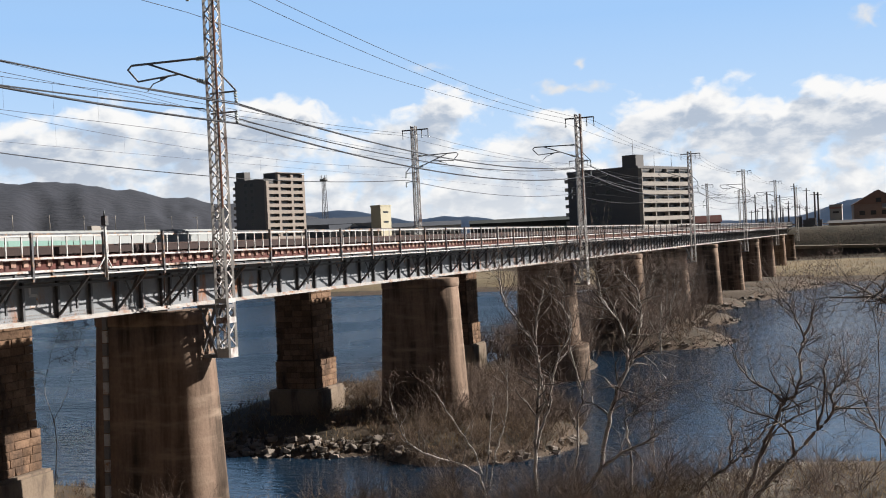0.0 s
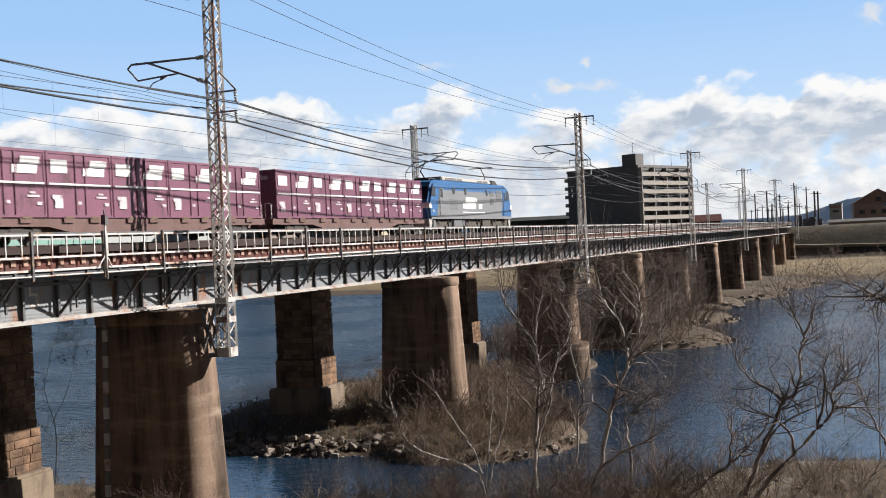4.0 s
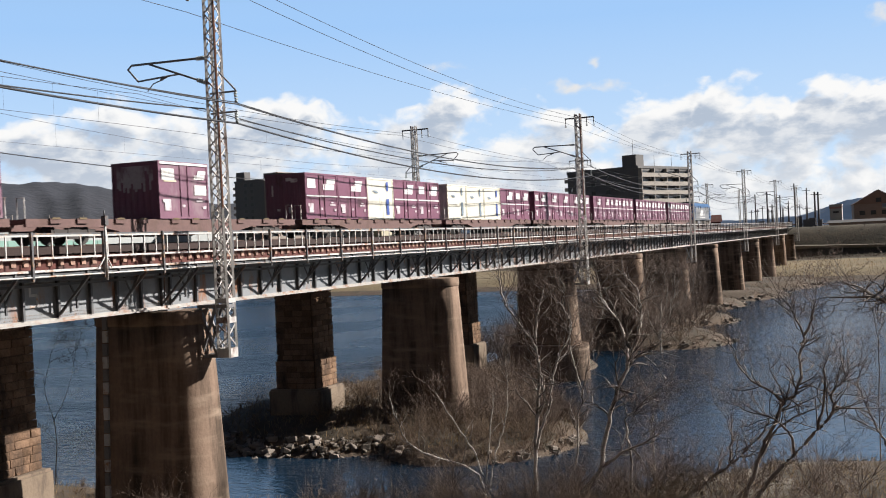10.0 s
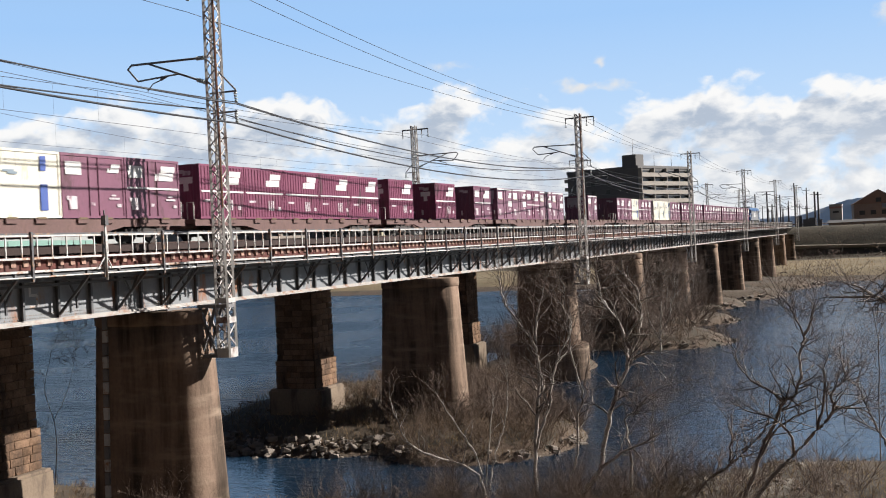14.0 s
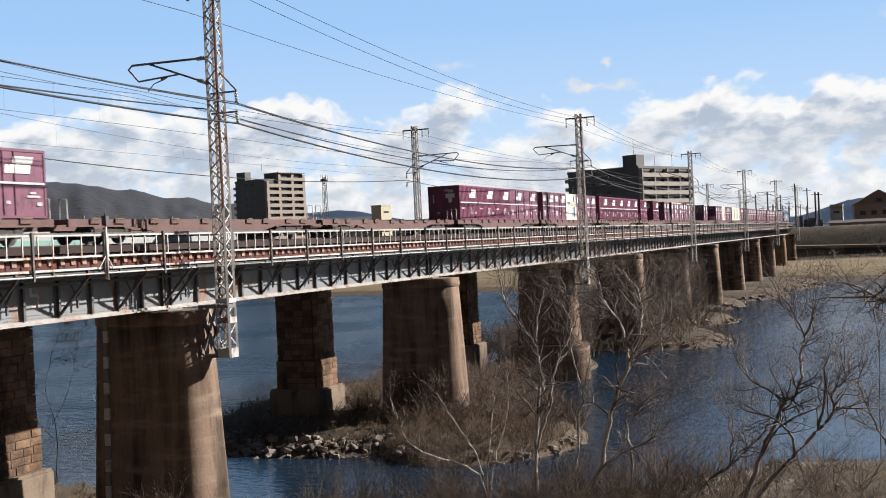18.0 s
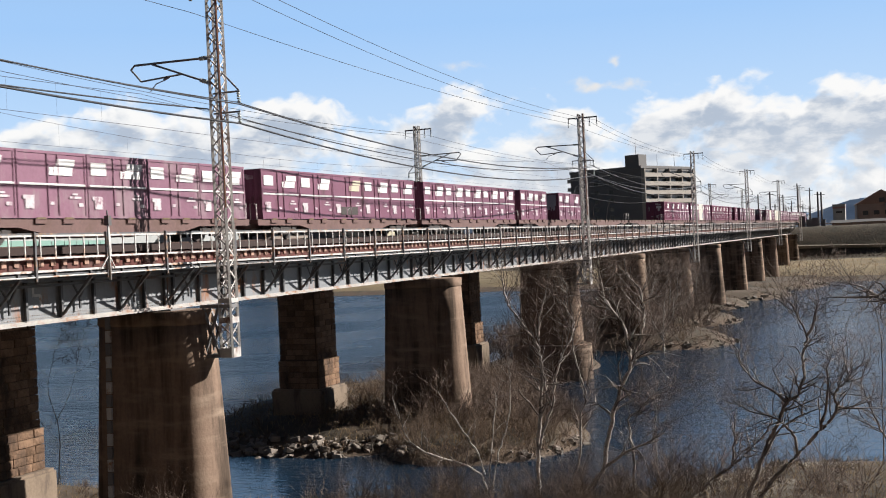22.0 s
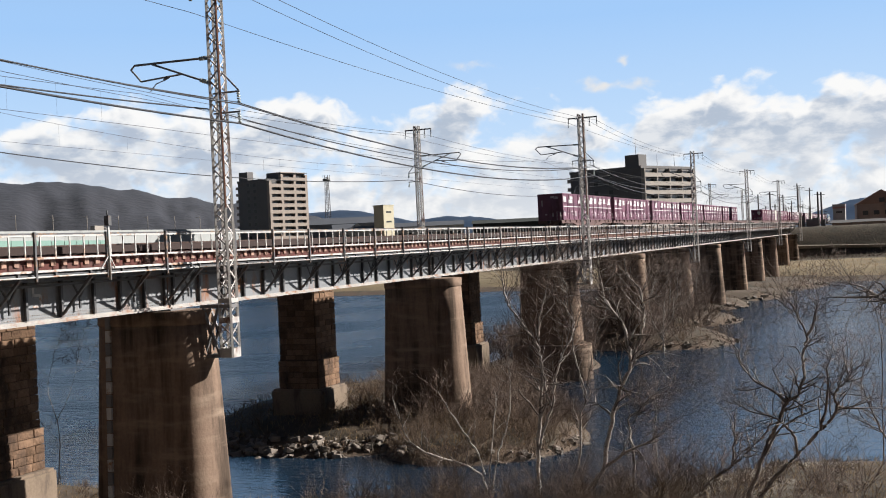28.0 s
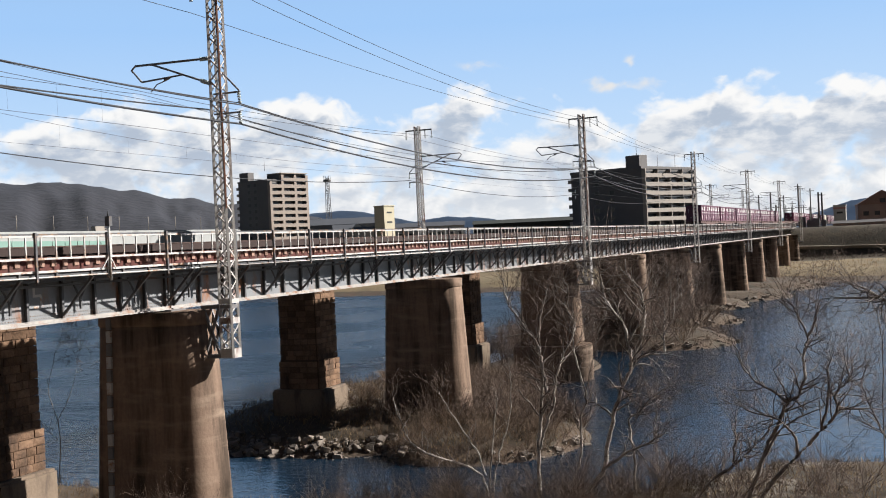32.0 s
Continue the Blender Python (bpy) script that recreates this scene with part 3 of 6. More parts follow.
def mast(x, y, z0, top, w, side, plates):
    """A lattice mast; side is +1 where its bracket reaches towards +y."""
    m = thing("catenary_mast", x, y, z0, "riveted lattice steel mast carrying the railway's overhead wires", "catenary mast", "catenary masts")
    h = top - z0
    bm = BM()
    lattice(bm, 0, h, w, w * 0.8, w, w * 0.8, 0.46, 0.1, 0.062)
    part("lattice_shaft", bm, M_MAST, m)
    if plates:
        q = w / 2 - 0.012
        for z0p, z1p in ((0.0, 0.4), (1.45, 1.7), (2.3, 2.5)):
            for s in (-1, 1):
                bm = BM()
                box(bm, -q, q, s * (q + 0.065) - 0.006, s * (q + 0.065) + 0.006, z0p, z1p)
                part("batten_plate", bm, M_MAST, m)
                bm = BM()
                box(bm, s * (q + 0.065) - 0.006, s * (q + 0.065) + 0.006, -q, q, z0p, z1p)
                part("batten_plate", bm, M_MAST, m)
        bm = BM()
        f = 0.9
        bar(bm, (-w * f / 2 - 0.06, -w * f / 2 - 0.06, 6.3), (-w * 0.4 - 0.06, -w * 0.4 - 0.06, h), 0.05, 0.05)
        part("cable_duct", bm, M_MAST_RUST, m, "rusty red cable duct")
    bm = BM()
    box(bm, -0.05, 0.05, -1.5, 1.2, h - 0.42, h - 0.3)
    for q in (-1.46, -0.8, 1.15):
        box(bm, -0.035, 0.035, q - 0.035, q + 0.035, h - 0.85, h - 0.422)
    part("crossarm", bm, M_MAST_DARK, m)
    for q in (-1.46, -0.8, 1.15):
        bm = BM()
        for i in range(3):
            tube(bm, (0, q, h - 0.90 - 0.1 * i), (0, q, h - 0.95 - 0.1 * i), 0.08)
        part("insulator", bm, M_INSUL, m)
    za = RAIL_TOP + 7.7 - z0
    bm = BM()
    tube(bm, (0, side * 0.25, za), (0, side * 4.2, za + 0.05), 0.05)
    tube(bm, (0, side * 0.25, za - 1.12), (0, side * 3.3, za + 0.02), 0.045)
    tube(bm, (0, side * 4.2, za + 0.05), (0, side * 4.4, za - 0.12), 0.04)
    tube(bm, (0, side * 4.4, za - 0.12), (0, side * 3.88, za - 0.68), 0.04)
    tube(bm, (0, side * 3.88, za - 0.68), (0, side * 1.75, za - 0.56), 0.04)
    tube(bm, (0, side * 2.4, za - 0.6), (0, side * 2.7, za - 0.72), 0.06)
    tube(bm, (0, side * 2.55, za - 0.7), (0, side * 3.1, za - 0.85), 0.025)
    tube(bm, (0, side * 3.1, za - 0.85), (0, side * 3.42, za - 1.15), 0.025)
    br = part("bracket_arm", bm, M_MAST_DARK, m)
    for zz, rise in ((za, 0.0), (za - 1.12, 0.37)):
        bm = BM()
        for q in range(5):
            y0 = 0.42 + 0.09 * q
            tube(bm, (0, side * y0, zz + rise * (y0 - 0.25)), (0, side * (y0 + 0.05), zz + rise * (y0 - 0.2)), 0.095)
        part("insulator", bm, M_INSUL, br)
    for zb, up in ((za - 1.55, 0.9), (za - 2.4, 0.0)):
        bm = BM()
        bar(bm, (0, side * 0.25, zb), (0, -side * 1.05, zb), 0.07)
        if up:
            bar(bm, (0, -side * 0.2, zb + up), (0, -side * 1.0, zb + 0.06), 0.06)
        part("feeder_bracket", bm, M_MAST_DARK, m)
        bm = BM()
        for i in range(4):
            tube(bm, (0, -side * (0.98 + 0.02 * i), zb - 0.06 - 0.11 * i), (0, -side * 1.0, zb - 0.13 - 0.11 * i), 0.075)
        part("insulator", bm, M_INSUL, m)
    return m


NEAR_MAST_Y, FAR_MAST_Y = 26.45, 42.1
MASTS = [11.165] + [40.5 + 2 * PITCH * k for k in range(0, 6)]
FAR_MASTS = [39.2 + 2 * PITCH * k for k in range(0, 6)]
MAST_TOP = 24.05
for k, mx in enumerate(MASTS):
    m = mast(mx, NEAR_MAST_Y, 8.6, MAST_TOP + (0.9 if k < 2 else 0), 0.55, 1, k < 3)
    bm = BM()
    box(bm, -0.32, 0.32, -0.3, 1.2, 0.0, 0.14)
    box(bm, -0.32, 0.32, -0.3, 1.2, 2.1, 2.24)
    for q in (-0.26, 0.26):
        bar(bm, (q, 0.35, 0.1), (q, 1.1, 2.1), 0.1)
        bar(bm, (q, 0.35, 2.1), (q, 1.1, 0.1), 0.1)
    part("pier_bracket", bm, M_MAST_DARK, m, "dark steel bracket on the pier")
for k, mx in enumerate(FAR_MASTS):
    if k != 3:
        mast(mx, FAR_MAST_Y, 9.5, MAST_TOP + 0.1, 0.5, -1, False)


post = thing("signal_post", 34.55, TRACK - 2.68, 12.2, "thin white post with a dark lamp box at the railing", "post")
bm = BM()
tube(bm, (0, 0, 0), (0, 0, 2.05), 0.045, n=8)
part("post_shaft", bm, M_RAIL_WHITE, post)
bm = BM()
box(bm, -0.09, 0.09, -0.1, 0.1, 2.054, 2.42)
tube(bm, (-0.02, 0, 2.42), (-0.02, 0, 2.62), 0.03, n=6)
part("lamp_box", bm, M_STIFF, post)
for sx in (-1, 1):
    bm = BM()
    bar(bm, (0.0, 0.02, 0.95), (sx * 0.42, 0.08, 0.42), 0.04)
    part("brace", bm, M_RAIL_WHITE, post)

# figure painted on the near girder
bm = BM()
for x0, x1, z0, z1 in ((0.0, 0.34, 0.62, 0.70), (0.0, 0.08, 0.38, 0.62), (0.0, 0.3, 0.34, 0.42), (0.26, 0.34, 0.08, 0.38), (0.02, 0.3, 0.0, 0.08)):
    box(bm, 21.2 + x0 * 1.4, 21.2 + x1 * 1.4, -0.926, -0.922, 11.3 + z0 * 1.25, 11.3 + z1 * 1.25)
part("painted_figure", bm, M_RAIL_WHITE, bpy.data.objects["girder_span"], "white painted figure")

# ---- overhead wires ----
def wire(name, y, z, sag, r, label, masts, hangers=0.0, rise=()):
    """A wire over all spans, hanging in a parabola between supports; rise lifts it at the first supports."""
    xs = masts + [masts[-1] + 2 * PITCH, masts[-1] + 4 * PITCH]
    up = list(rise) + [0.0] * len(xs)
    w = thing(name, xs[0], y, z, label, "overhead wire", "overhead wires")
    for k, (a, b) in enumerate(zip(xs, xs[1:])):
        s = sag * ((b - a) / (2 * PITCH)) ** 2

        def hang(f):
            return up[k] + (up[k + 1] - up[k]) * f - 4 * s * f * (1 - f)
        bm = BM()
        sweep(bm, [(a - xs[0] + (b - a) * i / 16, 0, hang(i / 16)) for i in range(17)], r)
        part("wire_span", bm, M_WIRE, w)
        if hangers and b < 300:
            for i in range(1, 11):
                bm = BM()
                hx = a - xs[0] + (b - a) * i / 11
                bar(bm, (hx, 0, hang(i / 11)), (hx, 0, -hangers), 0.004)
                part("hanger", bm, M_WIRE, w)


wire("messenger_wire", TRACK, 20.1, 1.0, 0.011, "sagging steel messenger wire over the track", MASTS, 1.4)
wire("contact_wire", TRACK, 18.68, 0.04, 0.009, "straight copper contact wire over the track", MASTS)
wire("messenger_wire", FAR_TRACK, 20.1, 1.0, 0.009, "sagging steel messenger wire over the far track", FAR_MASTS, 1.4)
wire("contact_wire", FAR_TRACK, 18.68, 0.04, 0.007, "straight copper contact wire over the far track", FAR_MASTS)
wire("feeder_cable", NEAR_MAST_Y - 1.0, 18.4, 1.2, 0.042, "thick black feeder cable sagging between masts", MASTS, 0, (0.75,))
wire("feeder_cable", NEAR_MAST_Y - 1.02, 19.2, 1.1, 0.03, "black feeder cable sagging between masts", MASTS, 0, (0.75,))
wire("feeder_cable", NEAR_MAST_Y - 0.9, 19.3, 1.15, 0.022, "black feeder cable sagging between masts", MASTS, 0, (0.6,))
wire("feeder_cable", NEAR_MAST_Y + 0.6, 19.15, 1.1, 0.03, "black feeder cable sagging between masts", MASTS, 0, (-0.1,))
wire("feeder_cable", FAR_MAST_Y + 1.0, 19.1, 0.85, 0.03, "single black cable along the far masts", FAR_MASTS)
wire("line_wire", NEAR_MAST_Y + 1.15, 23.3, 0.42, 0.014, "thin wire between the mast tops", MASTS)
wire("line_wire", NEAR_MAST_Y - 0.8, 23.3, 0.95, 0.014, "thin wire between the mast tops", MASTS, 0, (0.85, 0.75))
wire("line_wire", NEAR_MAST_Y - 1.46, 23.35, 0.85, 0.014, "thin wire between the mast tops", MASTS, 0, (0.9, 0.9))
wire("line_wire", FAR_MAST_Y - 1.15, 23.2, 0.6, 0.016, "thin wire between the far mast tops", FAR_MASTS)
wire("line_wire", FAR_MAST_Y + 1.46, 23.4, 0.6, 0.016, "thin wire between the far mast tops", FAR_MASTS)


# ---- the freight train ----
M_PURPLE = mat("container_purple", (0.190, 0.064, 0.110), 0.5, 0.0, 0.14, 0.8, 8, 0.08, (0.10, 0.03, 0.045), 0.2, 1.0, 2.0, rand=0.25)
M_MAGENTA = mat("container_magenta", (0.20, 0.036, 0.088), 0.5, 0.0, 0.14, 0.8, 8, 0.08, (0.10, 0.03, 0.045), 0.2, 1.0, 2.0, rand=0.2)
M_FADED = mat("container_faded_purple", (0.21, 0.085, 0.135), 0.6, 0.0, 0.16, 0.8, 8, 0.08, (0.26, 0.16, 0.19), 0.35, 0.9, 2.0, rand=0.3)
M_CREAM = mat("container_cream", (0.78, 0.74, 0.62), 0.5, 0.0, 0.06, 0.8, 8, 0.06, (0.45, 0.38, 0.25), 0.15, 1.0, 3.0)
M_CREAM_END = mat("container_pale_grey", (0.55, 0.55, 0.53), 0.55, 0.0, 0.08, 0.8, 8, 0.06)
M_WHITE = mat("white_marking", (0.80, 0.78, 0.76), 0.55, 0.0, 0.06, 2, 12, 0)
M_WORN_WHITE = mat("worn_white_marking", (0.62, 0.55, 0.57), 0.6, 0.0, 0.25, 2, 12, 0, (0.30, 0.18, 0.22), 0.35, 3.0)
M_BLUE_MARK = mat("blue_marking", (0.05, 0.10, 0.36), 0.5, 0.0, 0.08, 2, 12, 0)
M_GREY_MARK = mat("slate_marking", (0.22, 0.28, 0.33), 0.5, 0.0, 0.08, 2, 12, 0)
M_OCHRE_MARK = mat("ochre_marking", (0.62, 0.54, 0.40), 0.55, 0.0, 0.08, 2, 12, 0)
M_WAGON = mat("wagon_brown", (0.150, 0.078, 0.068), 0.7, 0.0, 0.2, 1, 10, 0.15, (0.12, 0.06, 0.045), 0.35, 1.2)
M_UNDER = mat("underframe_dark", (0.055, 0.045, 0.040), 0.75, 0.1, 0.3, 2, 12, 0.2)
M_TWIST = mat("twistlock_yellow", (0.15, 0.10, 0.04), 0.6, 0.0, 0.2, 3, 12, 0.1)

V14, ACC = 18.128, 0.04454


def train_x(t):
    """Place of the rear of the first wagon's load at time t."""
    s = t - 14
    return 226.65 + V14 * s + ACC * s * s


CL, CW, CH = 3.715, 2.45, 2.5


def mark(bm, x0, x1, z0, z1, slant=0.0, side=-1, d=0.012):
    """A flat painted or stuck-on patch on a long side; slant leans it like italic lettering."""
    y = side * (CW / 2 + d)
    v = [bm.verts.new(p) for p in ((x0, y, z0), (x1, y, z0), (x1 + slant, y, z1), (x0 + slant, y, z1))]
    bm.faces.new(v if side < 0 else v[::-1])


def emblem(bm, cx, cz, w, h):
    """Plain slanting blocks in the place of the operator's emblem."""
    mark(bm, cx - 0.5 * w, cx - 0.36 * w, cz - 0.5 * h, cz - 0.02 * h, 0.03)
    mark(bm, cx - 0.34 * w, cx + 0.36 * w, cz - 0.5 * h, cz + 0.02 * h, 0.06)
    mark(bm, cx - 0.22 * w, cx + 0.46 * w, cz + 0.06 * h, cz + 0.5 * h, 0.06)


def folded(bm, p0, along, out, up, n, depth):
    """One corrugated sheet: n ribs along a vector, standing out by depth, drawn up."""
    p0, along, out, up = Vector(p0), Vector(along), Vector(out), Vector(up)
    prof = []
    for i in range(n):
        for f, d in ((0.0, 0.0), (0.22, 0.0), (0.32, 1.0), (0.78, 1.0), (0.88, 0.0)):
            prof.append(p0 + along * ((i + f) / n) + out * (depth * d))
    prof.append(p0 + along)
    lo = [bm.verts.new(p) for p in prof]
    hi = [bm.verts.new(p + up) for p in prof]
    for i in range(len(prof) - 1):
        bm.faces.new((lo[i], lo[i + 1], hi[i + 1], hi[i]))
    bmesh.ops.recalc_face_normals(bm, faces=bm.faces[:])


M_BLEACHED = mat("bleached_paint", (0.46, 0.43, 0.46), 0.6, 0.0, 0.2, 0.8, 8, 0.08, (0.20, 0.10, 0.14), 0.3, 1.0, 2.0)


M_BLEACHED_BLUE = mat("bleached_blue_grey", (0.40, 0.43, 0.50), 0.6, 0.0, 0.2, 0.8, 8, 0.08, (0.28, 0.27, 0.33), 0.3, 1.0, 2.0)


def make_container(kind):
    label = {"A": "purple steel freight container with white stripe and panels", "H": "purple freight container with a bleached grey end wall", "E": "purple freight container with white stripe and emblem blocks",
             "C": "corrugated purple freight container with white stripe", "B": "faded purple container with white top band and panel",
             "F": "purple freight container with small white emblem", "K": "cream freight container with blue stripe panel",
             "L": "cream freight container with slate stripe panel", "Y": "purple container with yellowed emblem and dark lower band",
             "D": "sun-faded purple freight container with white panels", "G": "sun-faded purple freight container with white emblem blocks"}[kind]
    c = thing("freight_container", 0, 0, -60, label, "freight container", "containers on the train")
    body = M_CREAM if kind in "KL" else M_FADED if kind in "DGB" else M_MAGENTA if kind == "C" else M_PURPLE
    bm = BM()
    box(bm, -CL / 2 + 0.03, CL / 2 - 0.03, -CW / 2 + 0.03, CW / 2 - 0.03, 0.05, CH - 0.03)
    part("body", bm, body, c)
    bm = BM()
    for sx in (-1, 1):
        for sy in (-1, 1):
            cx, cy = sx * (CL / 2 - 0.05), sy * (CW / 2 - 0.05)
            box(bm, cx - 0.05, cx + 0.05, cy - 0.05, cy + 0.05, 0, CH)
    for sy in (-1, 1):
        for z in (0.0, CH - 0.1):
            cy = sy * (CW / 2 - 0.04)
            box(bm, -CL / 2 + 0.1, CL / 2 - 0.1, cy - 0.04, cy + 0.04, z, z + 0.1)
    for sx in (-1, 1):
        for z in (0.0, CH - 0.1):
            cx = sx * (CL / 2 - 0.04)
            box(bm, cx - 0.04, cx + 0.04, -CW / 2 + 0.1, CW / 2 - 0.1, z, z + 0.1)
    part("edge_frame", bm, body, c)
    if kind == "C":
        for sd in (-1, 1):
            bm = BM()
            folded(bm, (-CL / 2 + 0.1, sd * (CW / 2 - 0.026), 0.1), (CL - 0.2, 0, 0), (0, sd, 0), (0, 0, CH - 0.2), 13, 0.03)
            part("corrugation", bm, body, c)
    elif kind not in "KL":
        for x in (-0.28, 0.28):
            for s in (-1, 1):
                bm = BM()
                box(bm, x - 0.03, x + 0.03, s * (CW / 2 - 0.02) - 0.035, s * (CW / 2 - 0.02) + 0.035, 0.1, CH - 0.1)
                part("door_bar", bm, body, c)
    for s in (-1, 1):
        bm = BM()
        folded(bm, (s * (CL / 2 - 0.026), -CW / 2 + 0.1, 0.1), (0, CW - 0.2, 0), (s, 0, 0), (0, 0, CH - 0.2), 7, 0.024)
        part("end_panel", bm, body if kind not in "KL" else M_CREAM_END, c)
    bm = BM()
    if kind in "AECYDGH":
        mark(bm, -CL / 2 + 0.1, CL / 2 - 0.1, 1.22, 1.30, d=0.02)
        part("stripe", bm, M_WHITE, c, "white stripe")
        bm = BM()
    if kind in "ABDFH":
        mark(bm, -1.65, -0.75, 1.68, 2.18)
        part("white_panel", bm, M_WHITE, c, "white painted panel")
        bm = BM()
    if kind in "AECDGH":
        emblem(bm, 0.85 if kind not in "EG" else 0.5, 1.92, 1.45, 0.62)
    if kind == "B":
        emblem(bm, 1.2, 1.95, 0.9, 0.4)
    if kind == "F":
        emblem(bm, 1.2, 2.0, 0.8, 0.35)
    if len(bm.faces):
        part("emblem", bm, M_WHITE, c, "plain white emblem blocks")
        bm = BM()
    if kind == "B":
        mark(bm, -CL / 2 + 0.1, CL / 2 - 0.1, 2.36, 2.46, d=0.02)
        part("top_band", bm, M_WHITE, c, "white top band")
        bm = BM()
        mark(bm, 0.75, 1.65, 1.05, 1.5)
        part("white_panel", bm, M_WHITE, c, "white painted panel")
        bm = BM()
    if kind in "AEBFYDGH":
        mark(bm, -1.5, -1.05, 0.35, 0.85)
        mark(bm, -1.62, -1.5, 0.7, 0.85)
        part("table_panel", bm, M_WORN_WHITE, c, "worn white data panel")
        bm = BM()
        mark(bm, -0.2, 0.0, 0.5, 0.62)
        mark(bm, 0.85, 1.5, 0.75, 0.83)
        mark(bm, 1.0, 1.3, 0.88, 0.95)
        mark(bm, 1.35, 1.6, 0.45, 0.58)
    if kind == "C":
        mark(bm, -1.5, -0.9, 0.78, 0.88)
        for q in range(3):
            mark(bm, 0.3 + 0.2 * q, 0.4 + 0.2 * q, 0.4, 0.9)
        mark(bm, 1.25, 1.5, 0.42, 0.6)
    if kind in "AECDG":
        # emblem and small panels on the end walls
        for s in (-1, 1):
            ex = s * (CL / 2 + 0.006)
            for y0, y1, z0, z1 in ((-0.75, -0.35, 2.0, 2.2), (-0.4, -0.05, 2.08, 2.26), (0.35, 0.55, 0.5, 0.62), (-0.3, -0.16, 0.35, 0.7), (0.75, 0.85, 1.3, 1.9)):
                box(bm, ex - 0.006, ex + 0.006, y0, y1, z0, z1)
    if len(bm.faces):
        tagged(part("small_lettering", bm, M_WORN_WHITE, c, "small white lettering bars"), kind="stuff")
    else:
        bm.free()
    if kind in "KL":
        bm = BM()
        mark(bm, 0.75, 1.15, 0.28, 1.25)
        mark(bm, 0.78, 1.1, 1.75, 2.3)
        part("stripe_panel", bm, M_BLUE_MARK if kind == "K" else M_GREY_MARK, c)
        bm = BM()
        mark(bm, -1.15, -0.55, 1.66, 1.74, 0.05)
        mark(bm, -0.9, -0.4, 1.58, 1.67, 0.05)
        part("logo_patch", bm, M_GREY_MARK, c)
    if kind == "C":
        # pale panel on the end walls
        for s in (-1, 1):
            bm = BM()
            ex = s * (CL / 2 + 0.006)
            box(bm, ex - 0.006, ex + 0.006, -0.85, -0.15, 1.62, 1.92)
            box(bm, ex - 0.006, ex + 0.006, -0.62, -0.36, 1.28, 1.615)
            part("end_plate", bm, M_WHITE, c, "pale end plate")
    if kind in "BH":
        # bleached paint on the end wall, with a ragged lower edge
        bm = BM()
        rag = random.Random(77)
        for q in range(18):
            y0 = -0.95 + 1.9 * q / 18
            z0 = 0.95 + (0.22 if q % 5 else 0.5) + 0.25 * rag.random() + (0.7 if q in (2, 3) and kind == "B" else 0) - (0.35 if kind == "H" else 0)
            box(bm, -CL / 2 - 0.012, -CL / 2 - 0.004, y0, y0 + 1.9 / 18 - 0.0005, z0, 2.32)
        tagged(part("bleached_patch", bm, M_BLEACHED if kind == "B" else M_BLEACHED_BLUE, c, "grey bleached patch"), kind="stuff")
    if kind in "BY":
        bm = BM()
        if kind == "B":
            mark(bm, -1.5, -1.1, 1.85, 2.15)
            mark(bm, -1.5, -0.6, 1.6, 1.68)
        else:
            emblem(bm, 0.85, 1.92, 1.45, 0.62)
        part("ochre_patch", bm, M_OCHRE_MARK, c)
    if kind == "Y":
        bm = BM()
        mark(bm, -1.0, 1.1, 0.25, 0.7)
        part("dark_band", bm, M_UNDER, c)
    return c


LOADS = ["AAAAA", "AAAAA", "AAAEE", "AEEEA", "AEKLL", "AEKEA", "__B__", "BBABB", "A_C_C", "CCCCC", "AFKAA", "EECCC", "_____", "_____",
         "EH_AA", "AAADA", "AAYAA", "DDDGG", "FDAFA", "ADAEA"]
KINDS = {k: make_container(k) for k in "AECBFKLYDGH"}


